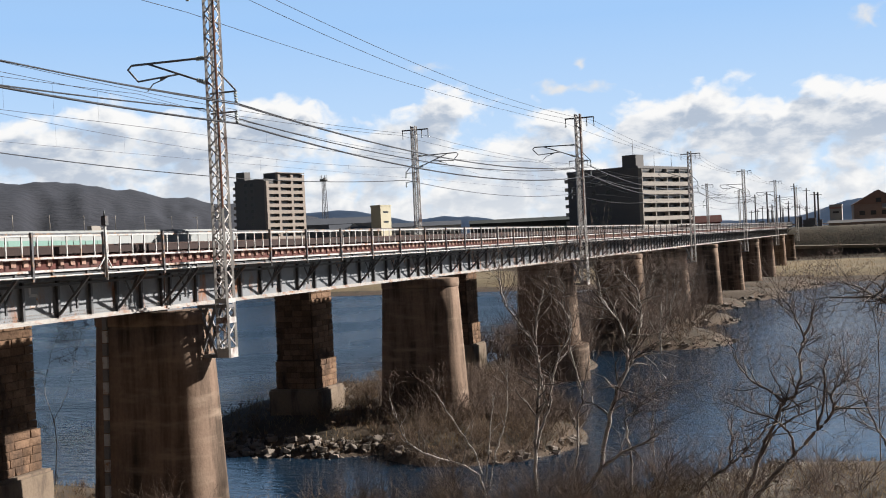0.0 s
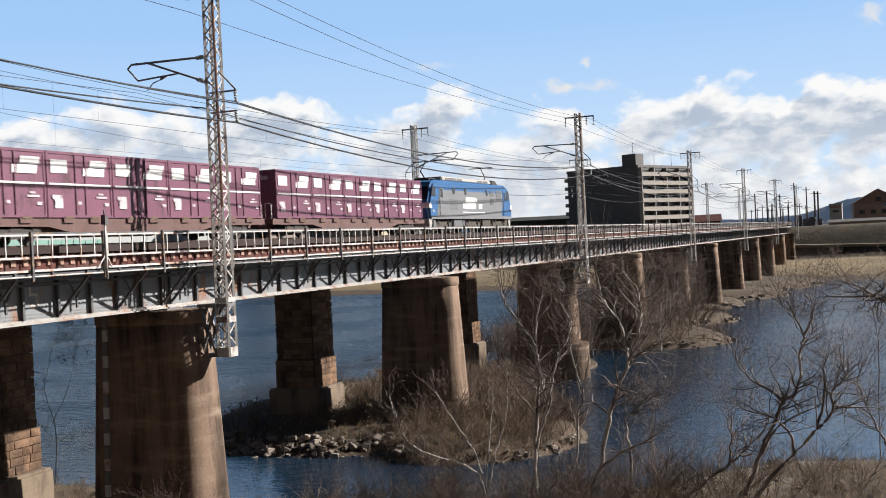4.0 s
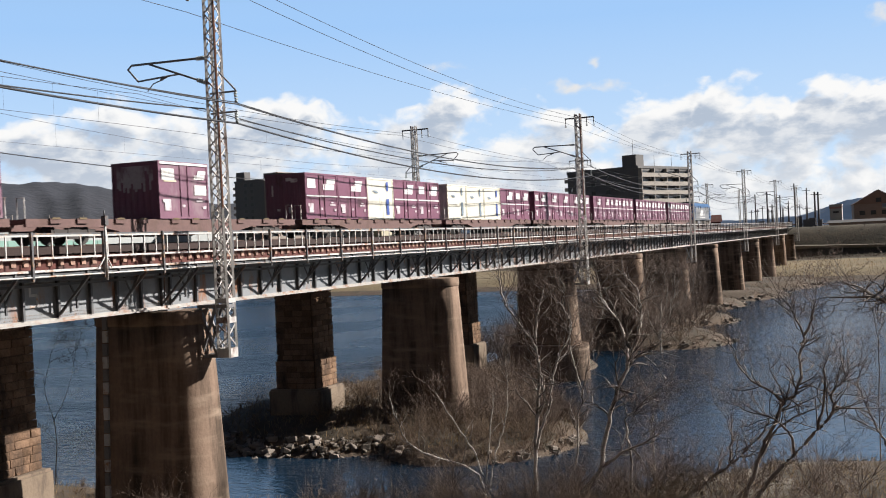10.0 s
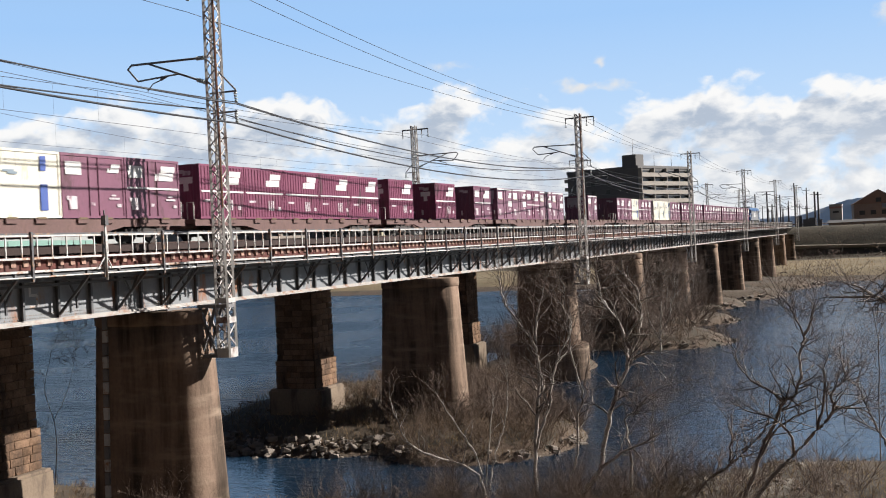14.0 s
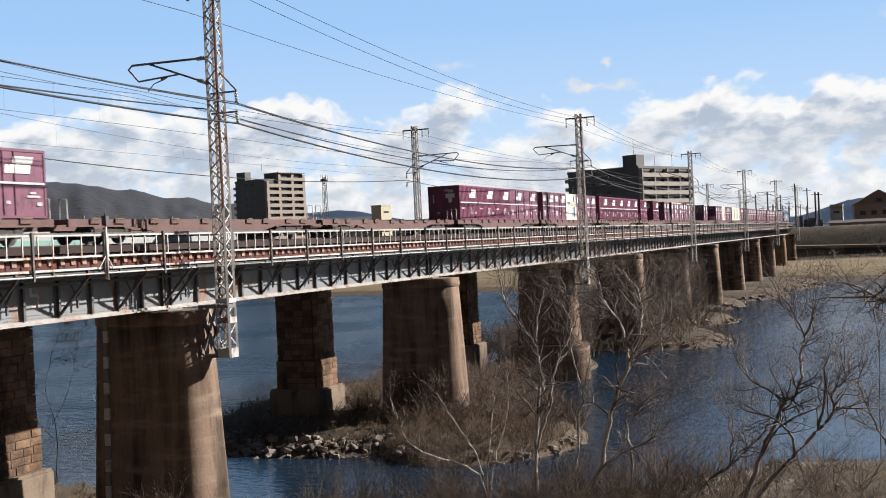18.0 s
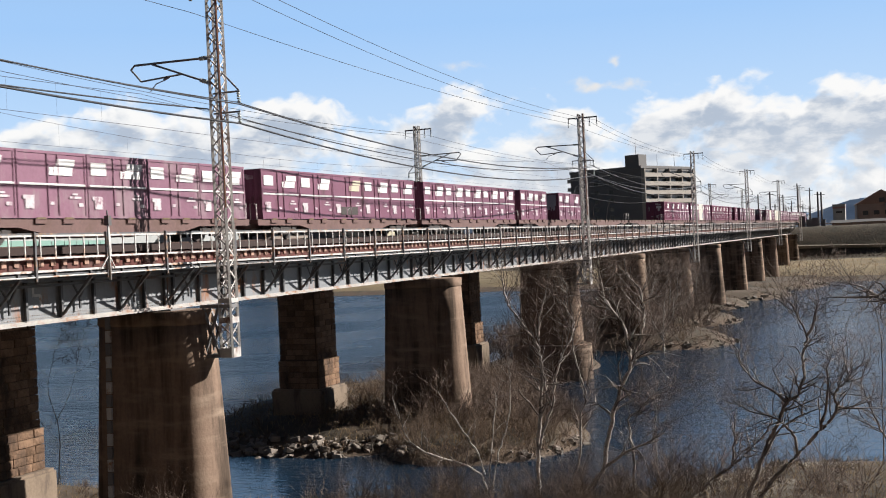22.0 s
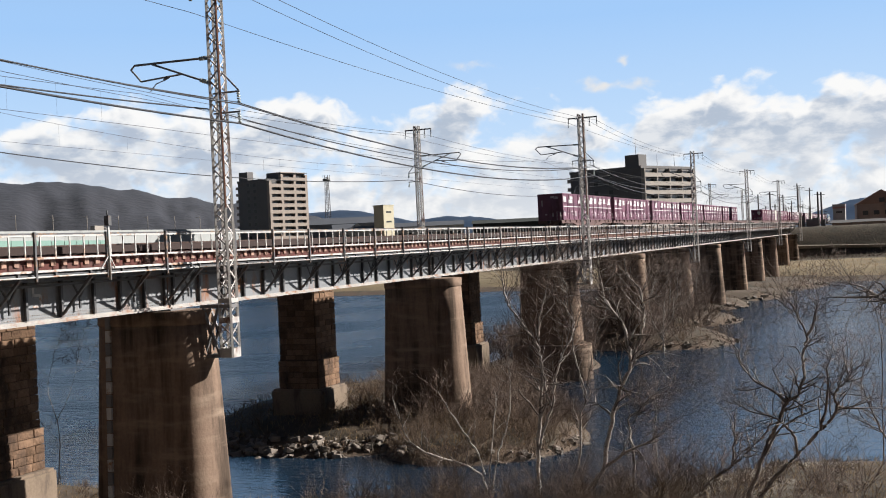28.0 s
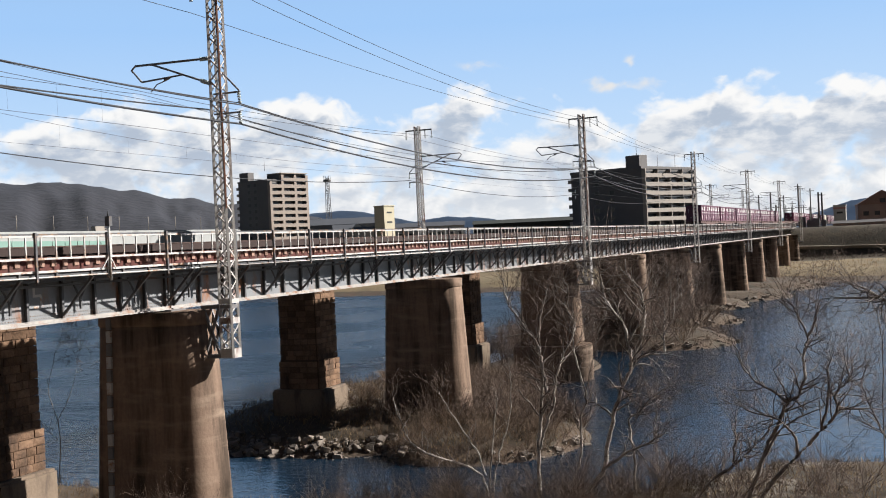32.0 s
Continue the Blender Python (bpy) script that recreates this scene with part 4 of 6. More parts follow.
def make_wagon():
    w = thing("container_wagon", 0, 0, -70, "brown flat container wagon on two bogies", "railway wagon", "container wagons")
    bm = BM()
    for s in (-1, 1):
        y = s * 1.1
        # fish-bellied side sill, deeper in the middle
        ring = [(-9.8, 0.98), (9.8, 0.98), (9.8, 0.68), (5.6, 0.66), (3.6, 0.30), (-3.6, 0.30), (-5.6, 0.66), (-9.8, 0.68)]
        f = [[bm.verts.new((x, y + d, z)) for x, z in ring] for d in (-0.06, 0.06)]
        bm.faces.new(f[0][::-1])
        bm.faces.new(f[1])
        for i in range(8):
            bm.faces.new((f[0][i], f[0][(i + 1) % 8], f[1][(i + 1) % 8], f[1][i]))
    bmesh.ops.recalc_face_normals(bm, faces=bm.faces[:])
    part("side_sill", bm, M_WAGON, w)
    bm = BM()
    box(bm, -9.8, 9.8, -0.35, 0.35, 0.55, 0.9)
    for i in range(11):
        x = -9.6 + 1.92 * i
        box(bm, x - 0.12, x + 0.12, -1.038, 1.038, 0.78, 0.97)
    part("underframe", bm, M_WAGON, w)
    for i in range(5):
        x = -7.56 + 3.78 * i
        for d in (-0.75, 0.75):
            for s in (-1, 1):
                bm = BM()
                box(bm, x + d - 0.3, x + d + 0.3, s * 1.2 - 0.04, s * 1.2 + 0.04, 0.8, 0.995)
                part("twistlock", bm, M_WAGON, w)
            bm = BM()
            box(bm, x + d - 0.22, x + d + 0.22, -1.262, -1.243, 0.96, 1.03)
            part("guide_plate", bm, M_TWIST, w, "yellow guide plate")
    for bx in (-7.1, 7.1):
        bm = BM()
        for s in (-1, 1):
            box(bm, bx - 1.25, bx + 1.25, s * 0.95 - 0.07, s * 0.95 + 0.07, 0.38, 0.58)
            box(bm, bx - 0.35, bx + 0.35, s * 0.95 - 0.1, s * 0.95 + 0.1, 0.22, 0.64)
            for a in (-0.95, 0.95):
                box(bm, bx + a - 0.16, bx + a + 0.16, s * 0.95 - 0.1, s * 0.95 + 0.1, 0.26, 0.6)
        box(bm, bx - 0.25, bx + 0.25, -0.88, 0.88, 0.4, 0.55)
        bogie = part("bogie", bm, M_UNDER, w)
        for a in (-0.95, 0.95):
            bm = BM()
            tube(bm, (bx + a, -0.6, 0.43), (bx + a, 0.6, 0.43), 0.07)
            for s in (-1, 1):
                tube(bm, (bx + a, s * 0.5, 0.43), (bx + a, s * 0.63, 0.43), 0.43, n=18)
            part("wheelset", bm, M_UNDER, bogie)
    for s in (-1, 1):
        bm = BM()
        box(bm, s * 9.8 - (0 if s > 0 else 0.4), s * 9.8 + (0.4 if s > 0 else 0), -0.12, 0.12, 0.72, 0.96)
        part("coupler", bm, M_UNDER, w)
        bm = BM()
        sweep(bm, [(s * 9.72, -1.05, 0.98), (s * 9.72, -1.05, 1.74), (s * 9.72, -0.7, 1.76), (s * 9.72, -0.7, 0.98)], 0.025)
        part("handrail", bm, M_MAST, w)
    return w


WAGON = make_wagon()
TRAIN = []                                     # (thing, offset along the train, height)
SLOT = 3.78
for k, load in enumerate(LOADS):
    rear = -20.4 * k
    mid = rear + 2.5 * SLOT - 0.03
    w = WAGON if k == 0 else copy_thing(WAGON, pose(0, 0, 0))
    TRAIN.append((w, mid, RAIL_TOP))
    for i, kind in enumerate(load):
        if kind != "_":
            c = copy_thing(KINDS[kind], pose(0, 0, 0))
            TRAIN.append((c, mid + SLOT * (2 - i), RAIL_TOP + 1.0))
for c in KINDS.values():
    for o in (*c.children_recursive, c):
        bpy.data.objects.remove(o)

# ---- the locomotive ----
M_LOCO_BLUE = mat("loco_blue", (0.042, 0.145, 0.34), 0.35, 0.0, 0.06, 0.6, 6, 0.03, rand=0.0)
M_LOCO_GREY = mat("loco_grey", (0.225, 0.225, 0.23), 0.45, 0.0, 0.08, 0.8, 6, 0.04)
M_LOCO_ROOF = mat("loco_roof", (0.50, 0.48, 0.44), 0.55, 0.0, 0.12, 1, 8, 0.06)
M_PANE = mat("dark_pane", (0.02, 0.025, 0.03), 0.12, 0.0, 0.1, 2, 8, 0)
M_LOUVRE = mat("louvre_grey", (0.16, 0.16, 0.17), 0.6, 0.0, 0.15, 2, 10, 0.1)
M_DUSTY = mat("dusty_running_gear", (0.10, 0.082, 0.062), 0.85, 0.0, 0.45, 2, 12, 0.2, (0.05, 0.042, 0.036), 0.45, 2.0)


def prism(bm, ring, y0, y1):
    """A side outline (x, z) drawn through from y0 to y1."""
    a = [bm.verts.new((x, y0, z)) for x, z in ring]
    b = [bm.verts.new((x, y1, z)) for x, z in ring]
    bm.faces.new(a)
    bm.faces.new(b[::-1])
    n = len(ring)
    for i in range(n):
        bm.faces.new((a[i], b[i], b[(i + 1) % n], a[(i + 1) % n]))
    bmesh.ops.recalc_face_normals(bm, faces=bm.faces[:])


def make_loco():
    L = thing("electric_locomotive", 0, 0, 0, "blue and grey electric freight locomotive with raised pantographs", "locomotive")
    bm = BM()
    prism(bm, [(-8.5, 1.0), (8.5, 1.0), (8.62, 2.0), (8.1, 3.22), (7.8, 3.52), (7.1, 3.66), (-7.1, 3.66), (-7.8, 3.52), (-8.1, 3.22), (-8.62, 2.0)], -1.4, 1.4)
    bmesh.ops.bevel(bm, geom=[e for e in bm.edges if abs(e.verts[0].co.y - e.verts[1].co.y) < 0.01 and e.verts[0].co.z > 1.5], offset=0.16, segments=3, affect="EDGES")
    part("body", bm, M_LOCO_BLUE, L)
    for s in (-1, 1):
        bm = BM()
        prism(bm, [(-7.3, 1.2), (6.15, 1.2), (6.5, 2.98), (-6.72, 2.98)], s * 1.402, s * 1.412)
        part("side_panel", bm, M_LOCO_GREY, L, "plain grey side panel")
        bm = BM()
        box(bm, -8.35, 8.35, s * 1.408 - 0.012, s * 1.408 + 0.012, 0.98, 1.19)
        part("sill", bm, M_LOCO_GREY, L, "pale grey sill along the body's foot")
        for x in (-4.08, -1.76, 2.79):
            bm = BM()
            tube(bm, (x, s * 1.404, 2.95), (x, s * 1.43, 2.95), 0.25, n=14)
            part("porthole", bm, M_PANE, L)
        for x, z, w, h in ((3.93, 2.93, 0.78, 0.42), (3.93, 2.32, 0.78, 0.46), (5.5, 2.78, 1.12, 0.85)):
            bm = BM()
            for q in range(6):
                z0 = z - h / 2 + q * h / 6
                box(bm, x - w / 2, x + w / 2, s * 1.418 - 0.016, s * 1.418 + 0.016, z0, z0 + h / 6 - 0.03)
            part("louvre", bm, M_LOUVRE, L)
        bm = BM()
        for q in range(8):
            box(bm, -4.89, -3.36, s * 1.414 - 0.01, s * 1.414 + 0.01, 1.6 + 0.1 * q, 1.64 + 0.1 * q)
        part("grille", bm, M_LOUVRE, L)
        for x, paint in ((-6.39, M_LOCO_GREY), (6.98, M_LOCO_BLUE)):
            bm = BM()
            box(bm, x - 0.34, x + 0.34, s * 1.414 - 0.014, s * 1.414 + 0.014, 1.22, 3.14)
            d = part("cab_door", bm, paint, L)
            bm = BM()
            box(bm, x - 0.2, x + 0.2, s * 1.431 - 0.008, s * 1.431 + 0.008, 2.45, 3.06)
            part("window", bm, M_PANE, d)
            bm = BM()
            tube(bm, (x - 0.42, s * 1.46, 1.3), (x - 0.42, s * 1.46, 2.5), 0.022, n=6)
            part("grab_rail", bm, M_LOUVRE, d)
        for e in (-1, 1):
            bm = BM()
            prism(bm, [(e * 7.46, 2.52), (e * 8.2, 2.52), (e * 7.98, 3.2), (e * 7.46, 3.2)], s * 1.402, s * 1.418)
            part("cab_window", bm, M_PANE, L)
            bm = BM()
            prism(bm, [(e * 8.2, 1.72), (e * 8.66, 1.72), (e * 8.62, 2.08), (e * 8.3, 2.08)], s * 0.62, s * 1.425)
            part("lamp_housing", bm, M_WHITE, L, "white corner panel round the lamps")
    y = -1.414
    bm = BM()
    for x0, x1, z0, z1, k in ((-2.34, -1.95, 1.74, 2.12, 0.05), (-1.9, 0.25, 1.72, 2.16, 0.1), (-1.78, 0.3, 2.2, 2.56, 0.1), (0.42, 0.62, 2.2, 2.5, 0.06), (0.95, 1.68, 1.74, 2.08, 0.06),
                              (-2.45, 2.27, 1.42, 1.5, 0)):
        v = [bm.verts.new(p) for p in ((x0, y, z0), (x1, y, z0), (x1 + k, y, z1), (x0 + k, y, z1))]
        bm.faces.new(v)
    part("emblem", bm, M_WHITE, L, "plain white emblem blocks")
    bm = BM()
    mark_y = -1.4205
    bm.faces.new([bm.verts.new(p) for p in ((-7.95, mark_y, 1.42), (-7.82, mark_y, 1.42), (-7.82, mark_y, 1.62), (-7.95, mark_y, 1.62))])
    part("number_bar", bm, M_WHITE, L)
    for e in (-1, 1):
        bm = BM()
        a = [(e * 8.53, -1.22, 2.3), (e * 8.53, 1.22, 2.3), (e * 8.1, 1.18, 3.2), (e * 8.1, -1.18, 3.2)]
        o = [(x + e * 0.03, yy, z + 0.012) for x, yy, z in a]
        bm.faces.new([bm.verts.new(p) for p in (o if e > 0 else o[::-1])])
        part("windscreen", bm, M_PANE, L)
        bm = BM()
        box(bm, e * 8.6 - 0.05, e * 8.6 + 0.05, -0.6, 0.6, 1.74, 2.06)
        part("light_band", bm, M_UNDER, L)
        bm = BM()
        prism(bm, [(e * 7.9, 0.99), (e * 8.5, 0.99), (e * 8.42, 0.25), (e * 8.2, 0.25)], -1.3, 1.3)
        part("skirt", bm, M_LOCO_ROOF, L)
        bm = BM()
        box(bm, e * 8.5 - 0.35, e * 8.5 + 0.55, -0.15, 0.15, 0.7, 0.98)
        part("coupler", bm, M_UNDER, L)
    bm = BM()
    box(bm, -5.25, 4.9, -1.05, 1.05, 3.665, 3.98)
    bmesh.ops.bevel(bm, geom=bm.edges[:], offset=0.08, segments=2, affect="EDGES")
    rf = part("roof_hood", bm, M_LOCO_ROOF, L)
    for x in (-4.2, -3.05, -1.9, 2.4, 3.6):
        bm = BM()
        box(bm, x - 0.53, x + 0.53, -1.062, -1.052, 3.72, 3.9)
        part("vent", bm, M_LOUVRE, rf)
    bm = BM()
    prism(bm, [(5.35, 3.665), (6.75, 3.665), (6.2, 3.98), (5.45, 4.02)], -0.95, 0.95)
    part("air_conditioner", bm, M_UNDER, L)
    for e in (-1, 1):
        bm = BM()
        px = e * 5.9
        tube(bm, (px - e * 0.3, 0, 3.7), (px + e * 0.65, 0, 4.35), 0.05)
        tube(bm, (px + e * 0.65, 0, 4.35), (px - e * 0.35, 0, 5.05), 0.035)
        box(bm, px - e * 0.35 - 0.18, px - e * 0.35 + 0.18, -0.95, 0.95, 5.03, 5.08)
        for q in (-0.45, 0.45):
            tube(bm, (px + q, 0.5, 3.6), (px + q, 0.5, 3.8), 0.07)
            tube(bm, (px + q, -0.5, 3.6), (px + q, -0.5, 3.8), 0.07)
        box(bm, px - 0.6, px + 0.6, -0.55, 0.55, 3.8, 3.86)
        part("pantograph", bm, M_UNDER, L)
    bm = BM()
    box(bm, -7.8, 7.8, -0.9, 0.9, 0.55, 0.99)
    part("underframe", bm, M_UNDER, L)
    for i, (x0, x1, z0) in enumerate(((-3.9, -2.2, 0.35), (2.0, 3.8, 0.38), (-2.1, -1.75, 0.3), (7.2, 7.75, 0.35), (-7.7, -7.25, 0.3))):
        bm = BM()
        box(bm, x0, x1, -1.28, -0.92, z0, 0.93)
        bmesh.ops.bevel(bm, geom=bm.edges[:], offset=0.04, segments=1, affect="EDGES")
        part("equipment_box", bm, M_DUSTY if i % 2 else M_LOUVRE, L)
    for bx in (-5.9, 0, 5.9):
        bm = BM()
        for s in (-1, 1):
            prism(bm, [(bx - 1.75, 0.5), (bx - 0.7, 0.42), (bx + 0.7, 0.42), (bx + 1.75, 0.5), (bx + 1.75, 0.66), (bx + 0.8, 0.8), (bx - 0.8, 0.8), (bx - 1.75, 0.66)], s * 1.02, s * 1.19)
        bogie = part("bogie", bm, M_DUSTY, L)
        for a in (-1.25, 1.25):
            for s in (-1, 1):
                bm = BM()
                box(bm, bx + a - 0.2, bx + a + 0.2, s * 1.2 - 0.05, s * 1.2 + 0.09, 0.36, 0.76)
                part("axle_box", bm, M_DUSTY, bogie)
            bm = BM()
            for s in (-1, 1):
                for q in (-0.34, 0.34):
                    tube(bm, (bx + a + q, s * 1.18, 0.62), (bx + a + q, s * 1.18, 0.98), 0.09, n=8)
            part("spring", bm, M_UNDER, bogie)
            bm = BM()
            tube(bm, (bx + a, -0.6, 0.56), (bx + a, 0.6, 0.56), 0.09)
            for s in (-1, 1):
                tube(bm, (bx + a, s * 0.5, 0.56), (bx + a, s * 0.64, 0.56), 0.56, n=20)
            part("wheelset", bm, M_UNDER, bogie)
    return L


TRAIN.append((make_loco(), 28.25, RAIL_TOP))


# ---- buildings beyond the levee ----
M_TILE_GREY = mat("grey_tile_wall", (0.150, 0.140, 0.136), 0.7, 0.0, 0.1, 0.3, 4, 0.1)
M_TILE_BEIGE = mat("beige_tile_wall", (0.33, 0.27, 0.225), 0.75, 0.0, 0.08, 0.3, 4, 0.1)
M_BALCONY = mat("balcony_white", (0.37, 0.325, 0.28), 0.7, 0.0, 0.08, 0.4, 4, 0.05)
M_GLASS_DARK = mat("dark_window", (0.07, 0.07, 0.07), 0.15, 0.0, 0.2, 0.5, 3, 0)


def apartment(x, y, turn, depth, width, floors, base, wall, face, bays, tower, label, rail=1.15, half=0.3, upper=0):
    """A block whose lit balcony front runs along its own x from the near corner; its blank gable runs along y."""
    fh = 2.9
    h = floors * fh
    b = thing("apartment_building", x, y, base, label, "apartment building")
    b.rotation_euler = (0, 0, radians(turn))
    bm = BM()
    box(bm, 0, width, 1.5, depth, 0, h)
    part("wall", bm, wall, b)
    bm = BM()
    box(bm, -0.2, width + 0.2, 1.3, depth + 0.2, h + 0.004, h + 0.9)
    part("roof", bm, wall, b)
    bw = width / bays
    win = BM()
    box(win, 0.3, bw - 0.3, 1.44, 1.496, 0.3, 2.2)
    wme = bpy.data.meshes.new("window")
    win.to_mesh(wme)
    slab = BM()
    box(slab, 0.12, bw - 0.12, 0.0, 0.12, 0.0, rail)
    box(slab, 0.12, bw - 0.12, 0.121, 1.49, 0.0, 0.15)
    sme = bpy.data.meshes.new("balcony")
    slab.to_mesh(sme)
    gw = BM()
    box(gw, -0.05, -0.004, 0, 1.6, 0, 1.3)
    gme = bpy.data.meshes.new("gable_window")
    gw.to_mesh(gme)
    side = BM()
    box(side, 0.1, 3.4, 0.004, 1.5, 0.0, 1.2)
    dme = bpy.data.meshes.new("rear_balcony")
    side.to_mesh(dme)
    for f in range(floors):
        for i in range(bays):
            o = link("window", wme, M_GLASS_DARK, b)
            o.location = (i * bw, 0, f * fh)
            o = link("balcony", sme, face, b)
            o.location = (i * bw, 0, f * fh)
        for yy in (depth * 0.42, depth * 0.62):
            o = link("gable_window", gme, M_GLASS_DARK, b)
            o.location = (0, yy, f * fh + 0.9)
        o = link("rear_balcony", dme, face, b)
        o.location = (0, depth, f * fh)
    for i in range(bays + 1):
        bm = BM()
        bx = min(max(i * bw, half + 0.01), width - half - 0.01)
        box(bm, bx - half, bx + half, 0.02, 1.497, 0, h + (fh if upper and i >= upper else 0))
        part("pier_wall", bm, face, b)
    if upper:
        # one more storey over the inner bays, set back behind
        bm = BM()
        box(bm, bw * upper - half, width, 1.5, depth * 0.45, h + 0.9, h + fh + 0.6)
        part("upper_storey", bm, wall, b)
        bm = BM()
        box(bm, bw * upper - half, width, 0.0, depth * 0.45, h + fh + 0.604, h + fh + 0.95)
        part("upper_roof", bm, face, b)
        for i in range(upper, bays):
            link("window", wme, M_GLASS_DARK, b).location = (i * bw, 0, h)
            link("balcony", sme, face, b).location = (i * bw, 0, h)
    bm = BM()
    box(bm, *tower, h + 0.904, h + 4.7)
    part("stair_tower", bm, wall, b)
    for ax, ay, ah in ((1.2, 4.0, 9.5), (width * 0.45, 4.0, 5.0), (width * 0.75, 3.0, 5.5)):
        bm = BM()
        tube(bm, (ax, ay, h + (4.7 if ax < 5 else 0.9)), (ax, ay, h + ah), 0.09, 0.05, n=6)
        part("aerial", bm, M_MAST_DARK, b)
    return b


apartment(369, 77.6, -22.5, 31, 30, 9, 8.4, M_TILE_GREY, M_BALCONY, 4, (0.5, 5.0, 2.5, 8.0), "nine-storey grey apartment block with pale balconies", 1.4, 0.2)
apartment(427, 255, -15, 20, 24, 12, 9, M_TILE_GREY, M_TILE_BEIGE, 3, (0.5, 4, 14, 19.5), "tall apartment block with a beige balcony front", 1.55, 0.75, 1)


# ---- low buildings, viaduct and towers on the plain ----
M_ROOF = mat("grey_sheet_roof", (0.13, 0.14, 0.16), 0.6, 0.0, 0.15, 0.2, 3, 0.1)
M_PALE_WALL = mat("pale_plaster", (0.52, 0.50, 0.46), 0.8, 0.0, 0.08, 0.3, 3, 0.1)
M_YELLOW_WALL = mat("cream_yellow_wall", (0.62, 0.56, 0.40), 0.8, 0.0, 0.08, 0.3, 3, 0.1)
M_BROWN_WALL = mat("brown_timber_wall", (0.44, 0.32, 0.26), 0.85, 0.0, 0.2, 0.4, 4, 0.2)
M_BROWN_ROOF = mat("red_brown_roof", (0.36, 0.22, 0.165), 0.8, 0.0, 0.2, 0.4, 4, 0.2)
M_VIADUCT = mat("viaduct_concrete", (0.42, 0.435, 0.425), 0.85, 0.0, 0.1, 0.1, 2, 0.1, (0.30, 0.31, 0.30), 0.3, 0.08)
M_HEDGE = mat("dark_cladding", (0.035, 0.042, 0.038), 0.9, 0.0, 0.4, 0.3, 2, 0.3)


def shed(name, x, y, base, turn, w, d, h, roof_h, wall, roof, label, windows=4):
    """A plain gabled building, its ridge along its own x."""
    b = thing(name, x, y, base, label, "building")
    b.rotation_euler = (0, 0, radians(turn))
    bm = BM()
    box(bm, -w / 2, w / 2, -d / 2, d / 2, 0, h)
    part("wall", bm, wall, b)
    bm = BM()
    e = 0.5
    lo = [bm.verts.new(p) for p in ((-w / 2 - e, -d / 2 - e, h + 0.01), (w / 2 + e, -d / 2 - e, h + 0.01), (w / 2 + e, d / 2 + e, h + 0.01), (-w / 2 - e, d / 2 + e, h + 0.01))]
    hi = [bm.verts.new((sx * (w / 2 + e), 0, h + roof_h)) for sx in (-1, 1)]
    for f in ((lo[0], lo[1], hi[1], hi[0]), (lo[2], lo[3], hi[0], hi[1]), (lo[1], lo[2], hi[1]), (lo[3], lo[0], hi[0]), (lo[3], lo[2], lo[1], lo[0])):
        bm.faces.new(f)
    part("roof", bm, roof, b)
    for i in range(windows):
        bm = BM()
        wx = -w / 2 + (i + 0.5) * w / windows
        box(bm, wx - w / windows * 0.28, wx + w / windows * 0.28, -d / 2 - 0.05, -d / 2 - 0.004, h * 0.35, h * 0.75)
        part("window", bm, M_GLASS_DARK, b)
    return b


def block(name, x, y, base, turn, w, d, h, wall, label, side=None):
    """A flat-roofed block; its near corner stands at x, y."""
    b = thing(name, x, y, base, label, "building")
    b.rotation_euler = (0, 0, radians(turn))
    bm = BM()
    box(bm, 0, w, 0, d, 0, h)
    part("wall", bm, wall, b)
    bm = BM()
    box(bm, -0.2, w + 0.2, -0.2, d + 0.2, h + 0.004, h + 0.5)
    part("roof", bm, wall, b)
    for f in range(2):
        bm = BM()
        box(bm, w * 0.25, w * 0.75, -0.06, -0.004, h - 3.2 - 4.5 * f, h - 2.4 - 4.5 * f)
        part("window", bm, M_GLASS_DARK, b)
    return b


block("cream_building", 468.5, 220.0, 9, -16, 7.2, 6, 22.2, M_YELLOW_WALL, "narrow cream-yellow building with a flat roof")
shed("long_shed", 492, 262, 9, -62, 48, 16, 15.5, 3.2, M_ROOF, M_ROOF, "long dark sheet-roofed shed", 0)
shed("gabled_house", 476, 238, 9, 30, 9, 8, 11.5, 3.6, M_PALE_WALL, M_PALE_WALL, "small white gabled house", 2)
shed("gabled_house", 480, 247, 9, -58, 10, 8, 12.5, 2.6, M_PALE_WALL, M_ROOF, "small white house with a grey roof", 2)
shed("gabled_house", 470, 231, 9, -62, 9, 8, 11.0, 2.4, M_PALE_WALL, M_ROOF, "small white house with a grey roof", 2)
shed("long_shed", 568, 242, 9, -66, 42, 14, 13.5, 2.4, M_PALE_WALL, M_ROOF, "long low shed with a pale wall", 8)
shed("red_roofed_shed", 392, 60.6, 9, -80, 8.6, 9, 6.6, 2.4, M_RUST, M_RUST, "low shed with a dark red-brown roof", 0)
house = shed("brown_house", 428, 6.6, 9, 5, 15, 16.4, 10.4, 4.9, M_BROWN_WALL, M_BROWN_ROOF, "large brown house with a broad gable roof", 4)
for wy, wz in ((-5.5, 6.6), (-1.8, 6.6), (1.8, 6.6), (5.5, 6.6), (0.0, 10.9)):
    bm = BM()
    box(bm, -7.6 if wz < 9 else -8.06, -7.504 if wz < 9 else -8.004, wy - 0.9, wy + 0.9, wz, wz + 1.5)
    part("gable_window", bm, M_GLASS_DARK, house)
bm = BM()
v = [bm.verts.new(p) for p in ((-7.51, -9.5, 10.2), (-7.51, -1.0, 10.5), (-10.5, -1.0, 8.9), (-10.5, -9.5, 8.7), (-7.51, -9.5, 10.0), (-7.51, -1.0, 10.3), (-10.5, -1.0, 8.7), (-10.5, -9.5, 8.5))]
